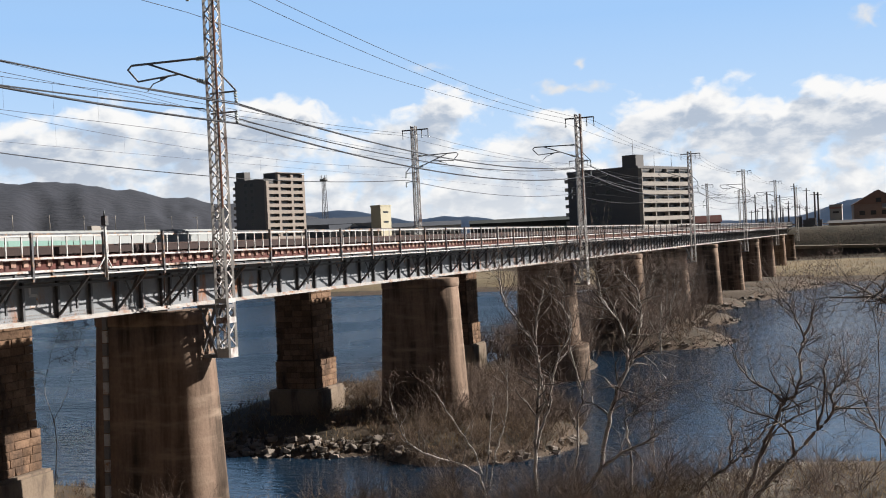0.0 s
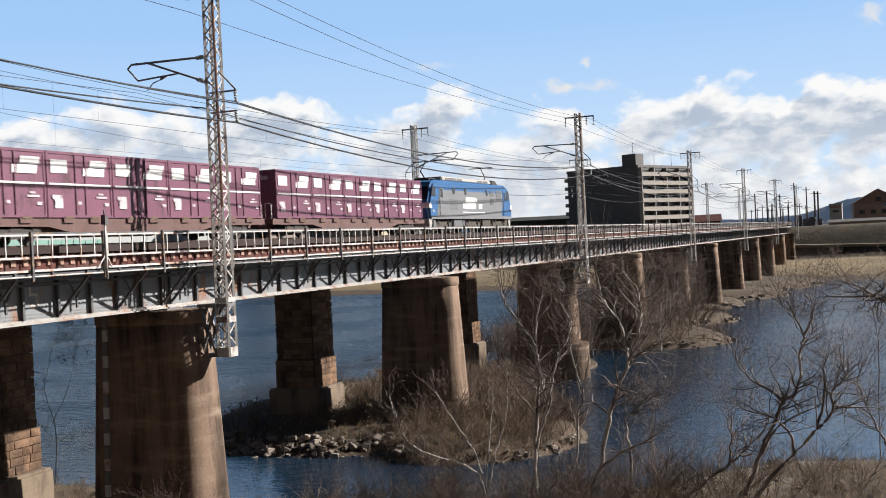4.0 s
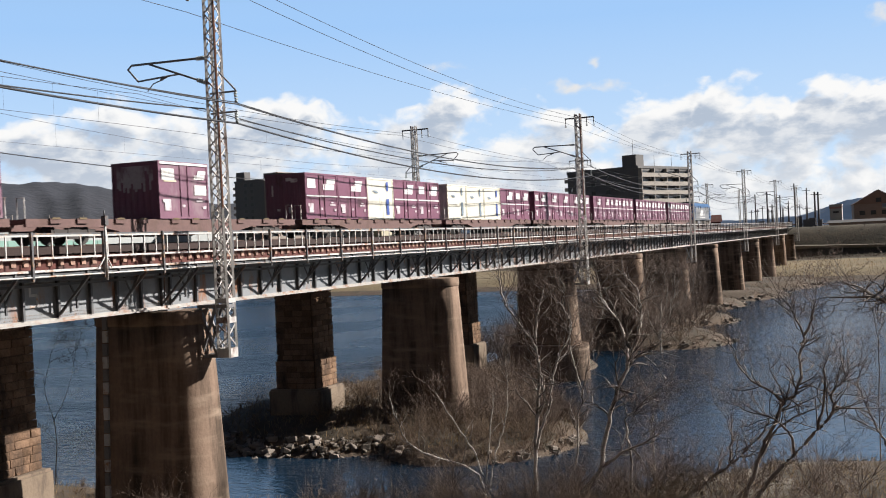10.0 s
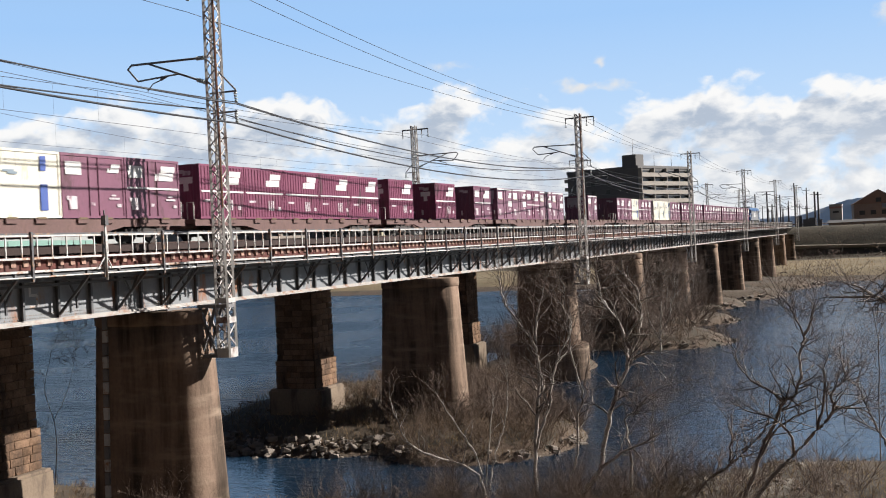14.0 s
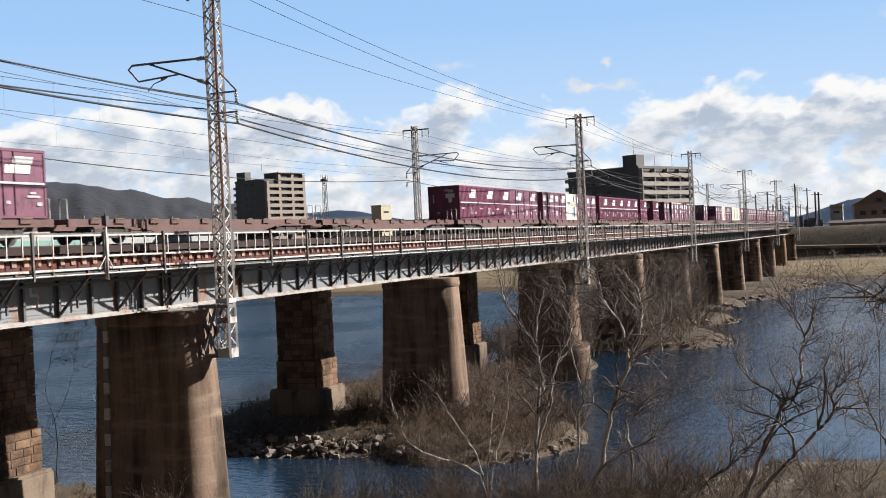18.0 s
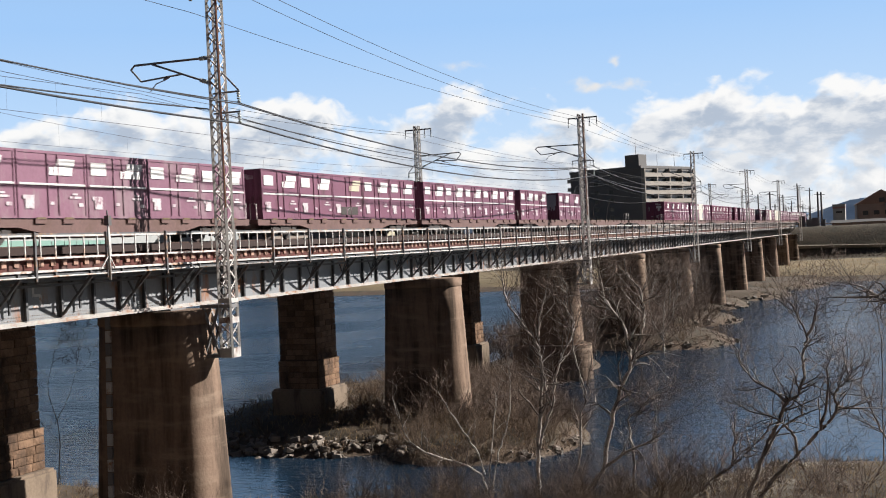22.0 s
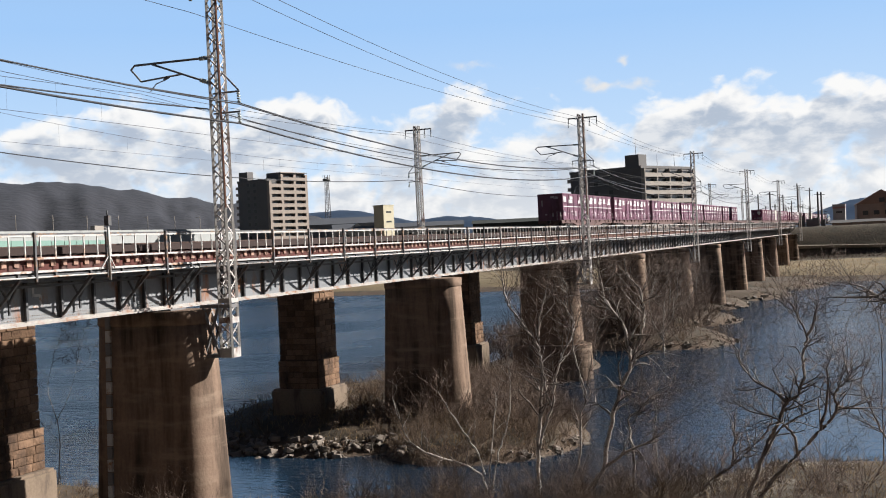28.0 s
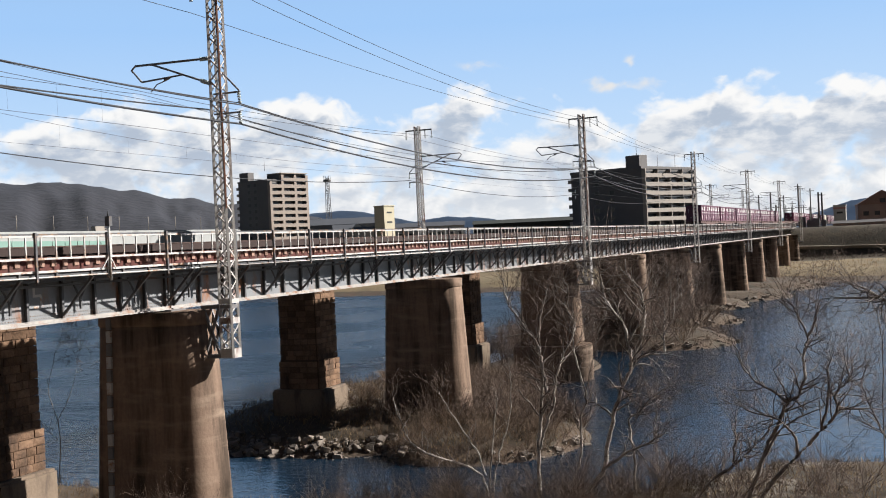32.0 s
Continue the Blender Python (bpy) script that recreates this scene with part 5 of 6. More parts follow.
for f in ((0, 1, 2, 3), (7, 6, 5, 4), (0, 3, 7, 4), (1, 5, 6, 2), (3, 2, 6, 7), (0, 4, 5, 1)):
    bm.faces.new([v[k] for k in f])
part("lean_to_roof", bm, M_PALE_WALL, house, "paler lean-to roof")
shed("long_shed", 394, -2, 9, 90, 46, 9, 4.3, 0.9, M_BROWN_WALL, M_TILE_GREY, "long low grey-roofed shed behind the levee", 6)
kiosk = block("white_kiosk", 500, 26.4, 9, -90, 4.9, 6, 11.7, M_PALE_WALL, "small white building with a red band under its roof")
bm = BM()
box(bm, -0.1, 5.0, -0.12, -0.07, 10.4, 11.2)
part("red_band", bm, mat("faded_red_band", (0.48, 0.26, 0.23), 0.7), kiosk)
for cx_, cy_, w_, h_ in ((372, 37.2, 1.6, 1.9), (373, 34.6, 1.4, 1.6), (366, 28.6, 2.2, 3.2), (367, 26.4, 1.8, 2.2), (369, 31.5, 1.5, 1.8), (364, 24.4, 2.0, 2.6), (368, 22.4, 1.4, 2.0), (370, 40.2, 1.8, 2.3), (371, 44.0, 1.8, 1.9)):
    c_ = thing("equipment_cabinet", cx_, cy_, 12.5, "small grey equipment cabinet beside the tracks", "cabinet", "trackside cabinets")
    bm = BM()
    box(bm, -0.5, 0.5, -w_ / 2, w_ / 2, 0.004, h_)
    part("cabinet_body", bm, M_PALE_WALL if cx_ > 371 else M_LOUVRE, c_)
    bm = BM()
    box(bm, -0.6, 0.6, -w_ / 2 - 0.1, w_ / 2 + 0.1, h_ + 0.004, h_ + 0.1)
    part("cabinet_lid", bm, M_LOUVRE, c_)

shed("dark_warehouse", 456, 149, 9, -72, 42, 14, 11.2, 1.6, M_HEDGE, M_HEDGE, "long low warehouse with a dark roof", 0)


M_SCREEN = mat("green_screen", (0.26, 0.42, 0.36), 0.25, 0.0, 0.12, 0.2, 3, 0)


def viaduct():
    v = thing("railway_viaduct", 100, 300, 0, "pale concrete railway viaduct far behind the bridge", "viaduct")
    bm = BM()
    box(bm, 0, 520, 0, 11, 19.0, 23.4)
    part("girder", bm, M_VIADUCT, v)
    bm = BM()
    box(bm, 0, 520, -0.5, -0.2, 22.6, 24.6)
    part("parapet", bm, M_VIADUCT, v)
    for i in range(9):
        bm = BM()
        box(bm, 212 + 7 * i, 218.6 + 7 * i, -0.62, -0.504, 18.6 - 0.012 * 7 * i, 21.2 - 0.012 * 7 * i)
        part("glass_screen", bm, M_SCREEN, v, "pale green glass screen")
    for i in range(14):
        bm = BM()
        box(bm, 20 + 38 * i, 24 + 38 * i, 2.5, 8.5, -1, 19.0)
        part("column", bm, M_VIADUCT, v)
    for i in range(26):
        bm = BM()
        tube(bm, (8 + 19.5 * i, 0.2, 23.4), (8 + 19.5 * i, 0.2, 30.6), 0.13, n=6)
        tube(bm, (8 + 19.5 * i, 0.2, 29.9), (8 + 19.5 * i, 2.6, 30.2), 0.07, n=5)
        part("line_pole", bm, M_BALCONY, v)


viaduct()
truck = thing("box_truck", 370.4, 302.0, 23.404, "white box truck standing on the viaduct", "truck")
bm = BM()
box(bm, -3.6, 1.9, -1.1, 1.1, 0.7, 3.1)
part("cargo_box", bm, M_BALCONY, truck)
bm = BM()
box(bm, 2.0, 3.6, -1.0, 1.0, 0.6, 2.4)
part("cab", bm, M_BALCONY, truck)
bm = BM()
box(bm, 2.3, 3.4, -1.06, -1.003, 1.5, 2.2)
part("cab_window", bm, M_GLASS_DARK, truck)
for wx_ in (-2.4, 2.7):
    bm = BM()
    tube(bm, (wx_, -1.1, 0.45), (wx_, 1.1, 0.45), 0.45, n=12)
    part("wheel", bm, M_HEDGE, truck)


def radio_tower(x, y, base, top, w):
    t = thing("radio_tower", x, y, base, "thin steel lattice radio tower", "tower")
    bm = BM()
    lattice(bm, 0, top - base, w, w * 0.45, w, w * 0.45, 3.0, 0.28, 0.2)
    part("lattice_shaft", bm, M_TILE_GREY, t)
    bm = BM()
    tube(bm, (0, 0, top - base - 2.5), (0, 0, top - base - 1.2), w * 0.7, n=10)
    for a in range(6):
        tube(bm, (w * 0.6 * math.cos(a), w * 0.6 * math.sin(a), top - base - 1.2), (w * 0.6 * math.cos(a), w * 0.6 * math.sin(a), top - base + 1.2), 0.12, n=5)
    part("antenna_ring", bm, M_TILE_GREY, t)


radio_tower(618, 328, 9, 57, 3.4)

# poles of the yard beyond the bridge
M_POLE = mat("yard_pole", (0.09, 0.08, 0.08), 0.8, 0.0, 0.2, 1, 6, 0.1)
for px, py, top, pr in ((372, 42.1, 23.6, 0.26), (365, 37.7, 24.0, 0.3), (385, 36.9, 22.6, 0.2), (392, 36.3, 23.6, 0.26), (372, 30.0, 26.4, 0.24), (380, 26.9, 25.0, 0.24),
                        (376, 24.2, 23.5, 0.36), (378, 23.3, 23.4, 0.36), (400, 48.8, 22.6, 0.2), (400, 34.3, 21.6, 0.2), (420, 41.8, 21.1, 0.2), (420, 45.1, 20.7, 0.2),
                        (440, 38, 20.5, 0.2), (362, 33, 19.5, 0.18), (385, 31, 20.0, 0.16), (395, 39, 20.5, 0.16), (410, 37, 19.5, 0.16), (430, 48, 19.8, 0.18), (450, 46, 20.0, 0.18), (405, 29, 19.5, 0.18), (370, 26.5, 19.0, 0.2), (430, 33, 20.5, 0.2), (460, 52, 20.5, 0.2), (480, 56, 20.2, 0.2), (500, 50, 20.4, 0.2)):
    p = thing("yard_pole", px, py, 8, "dark slender pole beside the railway yard", "pole", "yard poles")
    bm = BM()
    tube(bm, (0, 0, 0), (0, 0, top - 8), pr, pr * 0.8, n=7)
    part("pole_shaft", bm, M_POLE, p)
    bm = BM()
    box(bm, -0.06, 0.06, -1.2, 1.2, top - 8.9, top - 8.75)
    part("crossarm", bm, M_POLE, p)


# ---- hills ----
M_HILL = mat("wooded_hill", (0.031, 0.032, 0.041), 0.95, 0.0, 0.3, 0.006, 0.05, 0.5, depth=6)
# the haze of distance is put into this pale blue base colour
M_HILL_HAZED = mat("hazed_hill", (0.18, 0.23, 0.30), 0.95, 0.0, 0.12, 0.004, 0.03, 0)


def ridge(name, dist, az0, az1, profile, material, label, thick, seed):
    """A range of hills seen from the river: azimuths in degrees from +x, profile gives the crest's rise in degrees."""
    n, rows = 260, 16
    verts, faces = [], []
    for i in range(n + 1):
        az = az0 + (az1 - az0) * i / n
        top = dist * math.tan(radians(profile(az)))
        crown = 5 * noise.noise(Vector((az * 1.1, seed, 0))) + 3 * noise.noise(Vector((az * 7, seed, 2)))
        for j in range(rows + 1):
            f = j / rows
            d = dist - thick * (1 - f)
            bend = az + 0.35 * noise.noise(Vector((az * 0.4, f * 2.2, seed))) * (1 - f)
            bumpy = 26 * noise.noise(Vector((az * 0.5 + f * 2, f * 2.5, seed))) * f * (1 - f) * 2 + crown * f ** 5 + 14 * noise.noise(Vector((az * 1.3, f * 5, seed + 7))) * f * (1 - f) * 2
            z = 6 + (top + 7) * math.sin(f * math.pi / 2) ** 1.2 + bumpy
            verts.append((d * math.cos(radians(bend)), d * math.sin(radians(bend)), z))
    m = rows + 1
    for i in range(n):
        for j in range(rows):
            a = i * m + j
            faces.append((a, a + 1, a + m + 1, a + m))
    me = bpy.data.meshes.new(name)
    me.from_pydata(verts, [], faces)
    tagged(link(name, me, material, smooth=True), label, "hill", kind="structure")


def crest(points):
    a, e = zip(*points)
    return lambda az: float(np.interp(az, a, e))


ridge("hill_range", 2600, 25, 80, crest(((25, 0.6), (29, 1.6), (31.5, 2.2), (33.6, 2.45), (34.7, 2.75), (35.9, 2.75), (37, 3.1), (38.2, 3.2), (39.2, 3.45), (40.3, 3.64), (41.5, 3.62),
      (42.6, 3.6), (44, 3.75), (50, 4.6), (80, 4))), M_HILL, "dark wooded hills beyond the river plain", 1100, 1.0)
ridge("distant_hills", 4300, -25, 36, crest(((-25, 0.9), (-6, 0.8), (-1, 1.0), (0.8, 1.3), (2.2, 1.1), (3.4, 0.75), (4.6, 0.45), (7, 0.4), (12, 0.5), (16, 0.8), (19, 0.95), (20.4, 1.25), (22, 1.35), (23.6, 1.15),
      (25, 1.5), (26.4, 1.8), (27.4, 1.9), (29, 1.8), (33, 1.9), (36, 1.4))), M_HILL_HAZED, "distant hills on the horizon with haze painted in as pale blue", 500, 4.0)


def back_slope(name, x0, x1, y0, y1, top, label):
    """An unseen wooded slope added behind the camera against sky light, with a rounded crest."""
    nx, ny = 24, 24
    verts, faces = [], []
    for i in range(nx + 1):
        for j in range(ny + 1):
            u, v = i / nx, j / ny
            x, y = x0 + (x1 - x0) * u, y0 + (y1 - y0) * v
            edge = min(1.0, 3.2 * u, 3.2 * (1 - u)) * min(1.0, 3.2 * v, 3.2 * (1 - v))
            h = top * math.sin(edge * math.pi / 2) * (1 + 0.15 * noise.noise(Vector((x * 0.03, y * 0.03, 1))))
            verts.append((x, y, 10 + h + (2.5 * noise.noise(Vector((x * 0.15, y * 0.15, 7))) if edge > 0.05 else -1)))
    for i in range(nx):
        for j in range(ny):
            a = i * (ny + 1) + j
            faces.append((a, a + ny + 1, a + ny + 2, a + 1))
    me = bpy.data.meshes.new(name)
    me.from_pydata(verts, [], faces)
    tagged(link(name, me, M_HILL, smooth=True), label, "hill", kind="structure")


# unseen slopes, added to keep sky light off the faces towards the camera
back_slope("backdrop_slope", -170, -14, -190, 14, 105, "unseen wooded slope added to block sky light")
back_slope("backdrop_slope", -190, -20, 56, 260, 95, "unseen wooded slope added to block sky light")


# ---- clouds ----
def cloud_material(name, blobs, freq, seed, cover, soft, reach, strength, sky_glow=0.0, billow=0.9):
    """Clouds on a shell, in degrees of azimuth and height: blobs are (azimuth, height, half width, half height, weight)."""
    m = bpy.data.materials.new(name)
    m.use_nodes = True
    n, l = m.node_tree.nodes, m.node_tree.links
    n.clear()

    def op(kind, a, b=None, c=None):
        k = n.new("ShaderNodeMath")
        k.operation = kind
        for i, v in enumerate((a, b, c)):
            if v is None:
                continue
            if isinstance(v, (int, float)):
                k.inputs[i].default_value = v
            else:
                l.new(v, k.inputs[i])
        return k.outputs[0]

    tc = n.new("ShaderNodeTexCoord")
    sep = n.new("ShaderNodeSeparateXYZ")
    l.new(tc.outputs["Object"], sep.inputs[0])
    az = op("MULTIPLY", op("ARCTAN2", sep.outputs["Y"], sep.outputs["X"]), 57.2958)
    el = op("MULTIPLY", op("ARCSINE", sep.outputs["Z"]), 57.2958)

    def field(u, v, scale, detail, rough, z, stretch=1.5):
        com = n.new("ShaderNodeCombineXYZ")
        l.new(u, com.inputs[0])
        l.new(op("MULTIPLY", v, stretch), com.inputs[1])
        com.inputs[2].default_value = z
        t = n.new("ShaderNodeTexNoise")
        t.inputs["Scale"].default_value, t.inputs["Detail"].default_value, t.inputs["Roughness"].default_value = scale, detail, rough
        l.new(com.outputs[0], t.inputs["Vector"])
        return t.outputs["Fac"]

    def density(du, dv, detail):
        u, v = op("ADD", az, du), op("ADD", el, dv)
        # a slow warp breaks up the round outlines
        uw = op("MULTIPLY_ADD", op("SUBTRACT", field(u, v, 0.45, 2, 0.5, seed + 11), 0.5), 3.4, u)
        vw = op("MULTIPLY_ADD", op("SUBTRACT", field(u, v, 0.55, 2, 0.5, seed + 23), 0.5), 1.6, v)
        total = op("MULTIPLY", op("SUBTRACT", field(u, v, freq, detail, 0.6, seed), 0.5), reach)
        # rounded billows
        com = n.new("ShaderNodeCombineXYZ")
        l.new(uw, com.inputs[0])
        l.new(op("MULTIPLY", vw, 1.35), com.inputs[1])
        com.inputs[2].default_value = seed
        cell = n.new("ShaderNodeTexVoronoi")
        cell.feature = "SMOOTH_F1"
        cell.inputs["Scale"].default_value, cell.inputs["Smoothness"].default_value = freq * 1.5, 0.35
        cell.inputs["Detail"].default_value, cell.inputs["Roughness"].default_value = 2.0, 0.5
        l.new(com.outputs[0], cell.inputs["Vector"])
        total = op("MULTIPLY_ADD", op("SUBTRACT", 0.45, cell.outputs["Distance"]), billow, total)
        for a, e, w, h, k in blobs:
            r = op("ADD", op("POWER", op("DIVIDE", op("SUBTRACT", uw, a), w), 2.0), op("POWER", op("DIVIDE", op("SUBTRACT", vw, e), h), 2.0))
            total = op("MULTIPLY_ADD", op("EXPONENT", op("MULTIPLY", r, -1.0)), k, total)
        return total

    d0 = density(0, 0, 8)
    d1 = density(-0.55, 0.75, 5)        # the cloud above and towards the sun, which shades what lies under it
    den = n.new("ShaderNodeMapRange")
    den.interpolation_type = "SMOOTHSTEP"
    den.inputs["From Min"].default_value, den.inputs["From Max"].default_value = cover, cover + soft
    l.new(d0, den.inputs["Value"])
    shade = n.new("ShaderNodeMapRange")
    shade.interpolation_type = "SMOOTHSTEP"
    shade.inputs["From Min"].default_value, shade.inputs["From Max"].default_value = cover + 0.05, cover + 0.75
    l.new(d1, shade.inputs["Value"])
    patch = n.new("ShaderNodeMapRange")
    patch.interpolation_type = "SMOOTHSTEP"
    patch.inputs["From Min"].default_value, patch.inputs["From Max"].default_value = 0.36, 0.58
    patch.inputs["To Min"].default_value, patch.inputs["To Max"].default_value = 0.4, 1.0
    l.new(field(op("MULTIPLY", az, 0.5), el, 0.9, 5, 0.55, seed + 4, 1.2), patch.inputs["Value"])
    col = n.new("ShaderNodeMix")
    col.data_type = "RGBA"
    col.inputs["A"].default_value = (1.0, 0.99, 0.975, 1)
    col.inputs["B"].default_value = (0.47, 0.54, 0.65, 1)
    pale = n.new("ShaderNodeMapRange")
    for key, v in (("From Min", 0.5), ("From Max", 5.0), ("To Min", 0.42), ("To Max", 1.0)):
        pale.inputs[key].default_value = v
    l.new(el, pale.inputs["Value"])
    l.new(op("MULTIPLY", op("MULTIPLY", shade.outputs[0], patch.outputs[0]), pale.outputs[0]), col.inputs["Factor"])
    em = n.new("ShaderNodeEmission")
    em.inputs["Strength"].default_value = strength
    l.new(col.outputs["Result"], em.inputs["Color"])
    tr = n.new("ShaderNodeBsdfTransparent")
    mx = n.new("ShaderNodeMixShader")
    l.new(op("MULTIPLY", den.outputs[0], 0.96), mx.inputs["Fac"])
    if not sky_glow:
        l.new(tr.outputs[0], mx.inputs[1])
    l.new(em.outputs[0], mx.inputs[2])
    out = n.new("ShaderNodeOutputMaterial")
    if sky_glow:
        # blue glow added to brighten the lower sky over the dim world, fading upwards
        glow_fade = n.new("ShaderNodeMapRange")
        glow_fade.interpolation_type = "SMOOTHSTEP"
        glow_fade.inputs["From Min"].default_value, glow_fade.inputs["From Max"].default_value = 25.0, 11.0
        glow_fade.inputs["To Min"].default_value, glow_fade.inputs["To Max"].default_value = 0.0, sky_glow
        l.new(el, glow_fade.inputs["Value"])
        rise = n.new("ShaderNodeMapRange")
        rise.inputs["From Min"].default_value, rise.inputs["From Max"].default_value = 1.0, 11.0
        l.new(el, rise.inputs["Value"])
        hue = n.new("ShaderNodeMix")
        hue.data_type = "RGBA"
        hue.inputs["A"].default_value = (0.62, 0.77, 0.93, 1)
        hue.inputs["B"].default_value = (0.35, 0.57, 0.90, 1)
        l.new(rise.outputs[0], hue.inputs["Factor"])
        blue = n.new("ShaderNodeEmission")
        l.new(hue.outputs["Result"], blue.inputs["Color"])
        blue.inputs["Strength"].default_value = 0.61
        behind = n.new("ShaderNodeMixShader")
        l.new(glow_fade.outputs[0], behind.inputs["Fac"])
        l.new(tr.outputs[0], behind.inputs[1])
        l.new(blue.outputs[0], behind.inputs[2])
        l.new(behind.outputs[0], mx.inputs[1])
    l.new(mx.outputs[0], out.inputs["Surface"])
    return m


def cloud_bank(name, radius, material, label):
    """A wide shell of sky far behind everything, in units of its own radius."""
    verts, faces = [], []
    n, m = 90, 14
    for i in range(n + 1):
        az = radians(-60 + 170 * i / n)
        for j in range(m + 1):
            el = radians(-1.0 + 26 * j / m)
            verts.append((math.cos(el) * math.cos(az), math.cos(el) * math.sin(az), math.sin(el)))
    for i in range(n):
        for j in range(m):
            a = i * (m + 1) + j
            faces.append((a, a + m + 1, a + m + 2, a + 1))
    me = bpy.data.meshes.new(name)
    me.from_pydata(verts, [], faces)
    ob = link(name, me, material, smooth=True)
    ob.location, ob.scale = (0, 0, 13), (radius,) * 3
    return tagged(ob, label, "clouds", kind="structure")


BANKS = ((22, 14.5, 200, 5.5, -0.9), (37.6, 6.6, 3.0, 1.4, 1.0), (43.2, 5.9, 1.9, 1.1, 0.9), (39.5, 4.6, 4.5, 1.3, 0.6), (29.8, 7.0, 2.7, 1.25, 1.05), (32.6, 5.2, 3.0, 1.3, 0.7),
         (21.3, 7.0, 2.5, 1.4, 1.1), (24.6, 5.1, 3.6, 1.2, 0.75), (16.2, 5.8, 2.0, 1.1, 0.8), (17.5, 4.1, 4.0, 1.1, 0.6), (8.6, 6.5, 2.7, 1.35, 1.0), (11.4, 5.3, 2.0, 1.1, 0.85), (3.6, 6.9, 1.2, 0.6, 0.8),
         (1.2, 5.6, 2.8, 1.2, 1.0), (5.4, 4.6, 3.6, 1.1, 0.75), (-3.5, 5.7, 3.0, 1.3, 0.9), (13, 2.4, 6, 0.9, 0.4), (22, 1.2, 90, 3.6, 1.0), (-12, 5, 7, 1.8, 0.9), (57, 5.5, 9, 2.0, 0.9), (-38, 5, 11, 2.0, 0.8), (85, 5, 11, 2.0, 0.8))
CLOUDS = cloud_bank("backdrop_clouds", 4700, cloud_material("cumulus", BANKS, 0.42, 3.1, 0.06, 0.6, 1.6, 0.525, 0.92, 0.7), "bank of white and grey cumulus clouds over the horizon")
PUFFS = ((15.9, 7.55, 1.1, 0.5, 0.95), (13.8, 7.4, 1.1, 0.42, 0.8), (14.8, 8.8, 0.5, 0.42, 1.0), (22.6, 9.0, 2.1, 0.36, 0.7), (0.7, 9.8, 1.1, 0.7, 0.9), (-8, 9, 3, 0.8, 0.7), (52, 9.5, 3, 0.6, 0.6))
WISPS = cloud_bank("backdrop_wisps", 4600, cloud_material("wisps", PUFFS, 1.0, 8.4, 0.25, 0.8, 0.8, 0.44, 0.0, 0.25), "small drifting white clouds in a blue sky")


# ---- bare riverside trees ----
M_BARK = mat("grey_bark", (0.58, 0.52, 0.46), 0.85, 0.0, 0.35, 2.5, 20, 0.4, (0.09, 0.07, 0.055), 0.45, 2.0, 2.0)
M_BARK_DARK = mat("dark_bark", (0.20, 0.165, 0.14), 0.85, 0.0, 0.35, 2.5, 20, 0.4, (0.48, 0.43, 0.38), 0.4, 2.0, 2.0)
M_TWIG = mat("brown_twig", (0.135, 0.090, 0.066), 0.85, 0.0, 0.35, 1.0, 9, 0, rand=0.3, island=True)
M_BRUSH = mat("dry_brush", (0.175, 0.118, 0.076), 0.9, 0.0, 0.4, 0.3, 3, 0, rand=0.5, island=True)
M_GRASS = mat("dry_grass", (0.33, 0.225, 0.11), 0.9, 0.0, 0.4, 0.2, 3, 0, rand=0.5, island=True)


def limb_mesh(name, paths):
    """Many tapering limbs in one mesh; each path is a list of (point, radius)."""
    verts, faces = [], []
    for path, n in paths:
        start = len(verts)
        for i, (p, r) in enumerate(path):
            d = (path[min(i + 1, len(path) - 1)][0] - path[max(i - 1, 0)][0])
            d = d.normalized() if d.length > 1e-6 else Vector((0, 0, 1))
            side = d.orthogonal().normalized()
            up = d.cross(side)
            for k in range(n):
                a = 2 * math.pi * k / n
                verts.append(p + side * (r * math.cos(a)) + up * (r * math.sin(a)))
        for i in range(len(path) - 1):
            for k in range(n):
                a, b = start + i * n + k, start + i * n + (k + 1) % n
                faces.append((a, b, b + n, a + n))
    me = bpy.data.meshes.new(name)
    me.from_pydata(verts, [], faces)
    return me


def grow(rng, p, d, length, r, depth, out, bend, lift, spread):
    """One limb and, from it, its children."""
    steps = 7 if depth > 2 else 4 if depth > 0 else 3
    path = [(p.copy(), r)]
    q = p.copy()
    tip = r * (0.6 if depth > 0 else 0.3)
    for i in range(steps):
        d = (d + Vector((rng.gauss(0, bend), rng.gauss(0, bend), rng.gauss(0, bend * 0.6) + lift * 0.12))).normalized()
        q = q + d * (length / steps)
        path.append((q.copy(), r + (tip - r) * (i + 1) / steps))
    out[depth].append((path, 7 if depth > 3 else 5 if depth > 1 else 3))
    if depth == 0:
        return
    kids = (2, 3) if depth > 3 else (3, 4) if depth > 1 else (4, 5, 6)
    kids = rng.choice(kids)
    for k in range(kids):
        f = rng.uniform(0.3, 0.98) if k < kids - 1 else 1.0
        at, rr = path[min(steps, max(1, round(f * steps)))]
        axis = d.orthogonal().normalized()
        axis.rotate(Matrix.Rotation(rng.uniform(0, 2 * math.pi), 3, d))
        nd = d.copy()
        nd.rotate(Matrix.Rotation(radians(rng.uniform(25, 60) * spread if k < kids - 1 else rng.uniform(6, 22)), 3, axis))
        nd.z += lift * 0.25
        grow(rng, at.copy(), nd.normalized(), length * rng.uniform(0.55, 0.85), max(0.007, rr * rng.uniform(0.5, 0.72)), depth - 1, out, bend * 1.15, lift, spread)


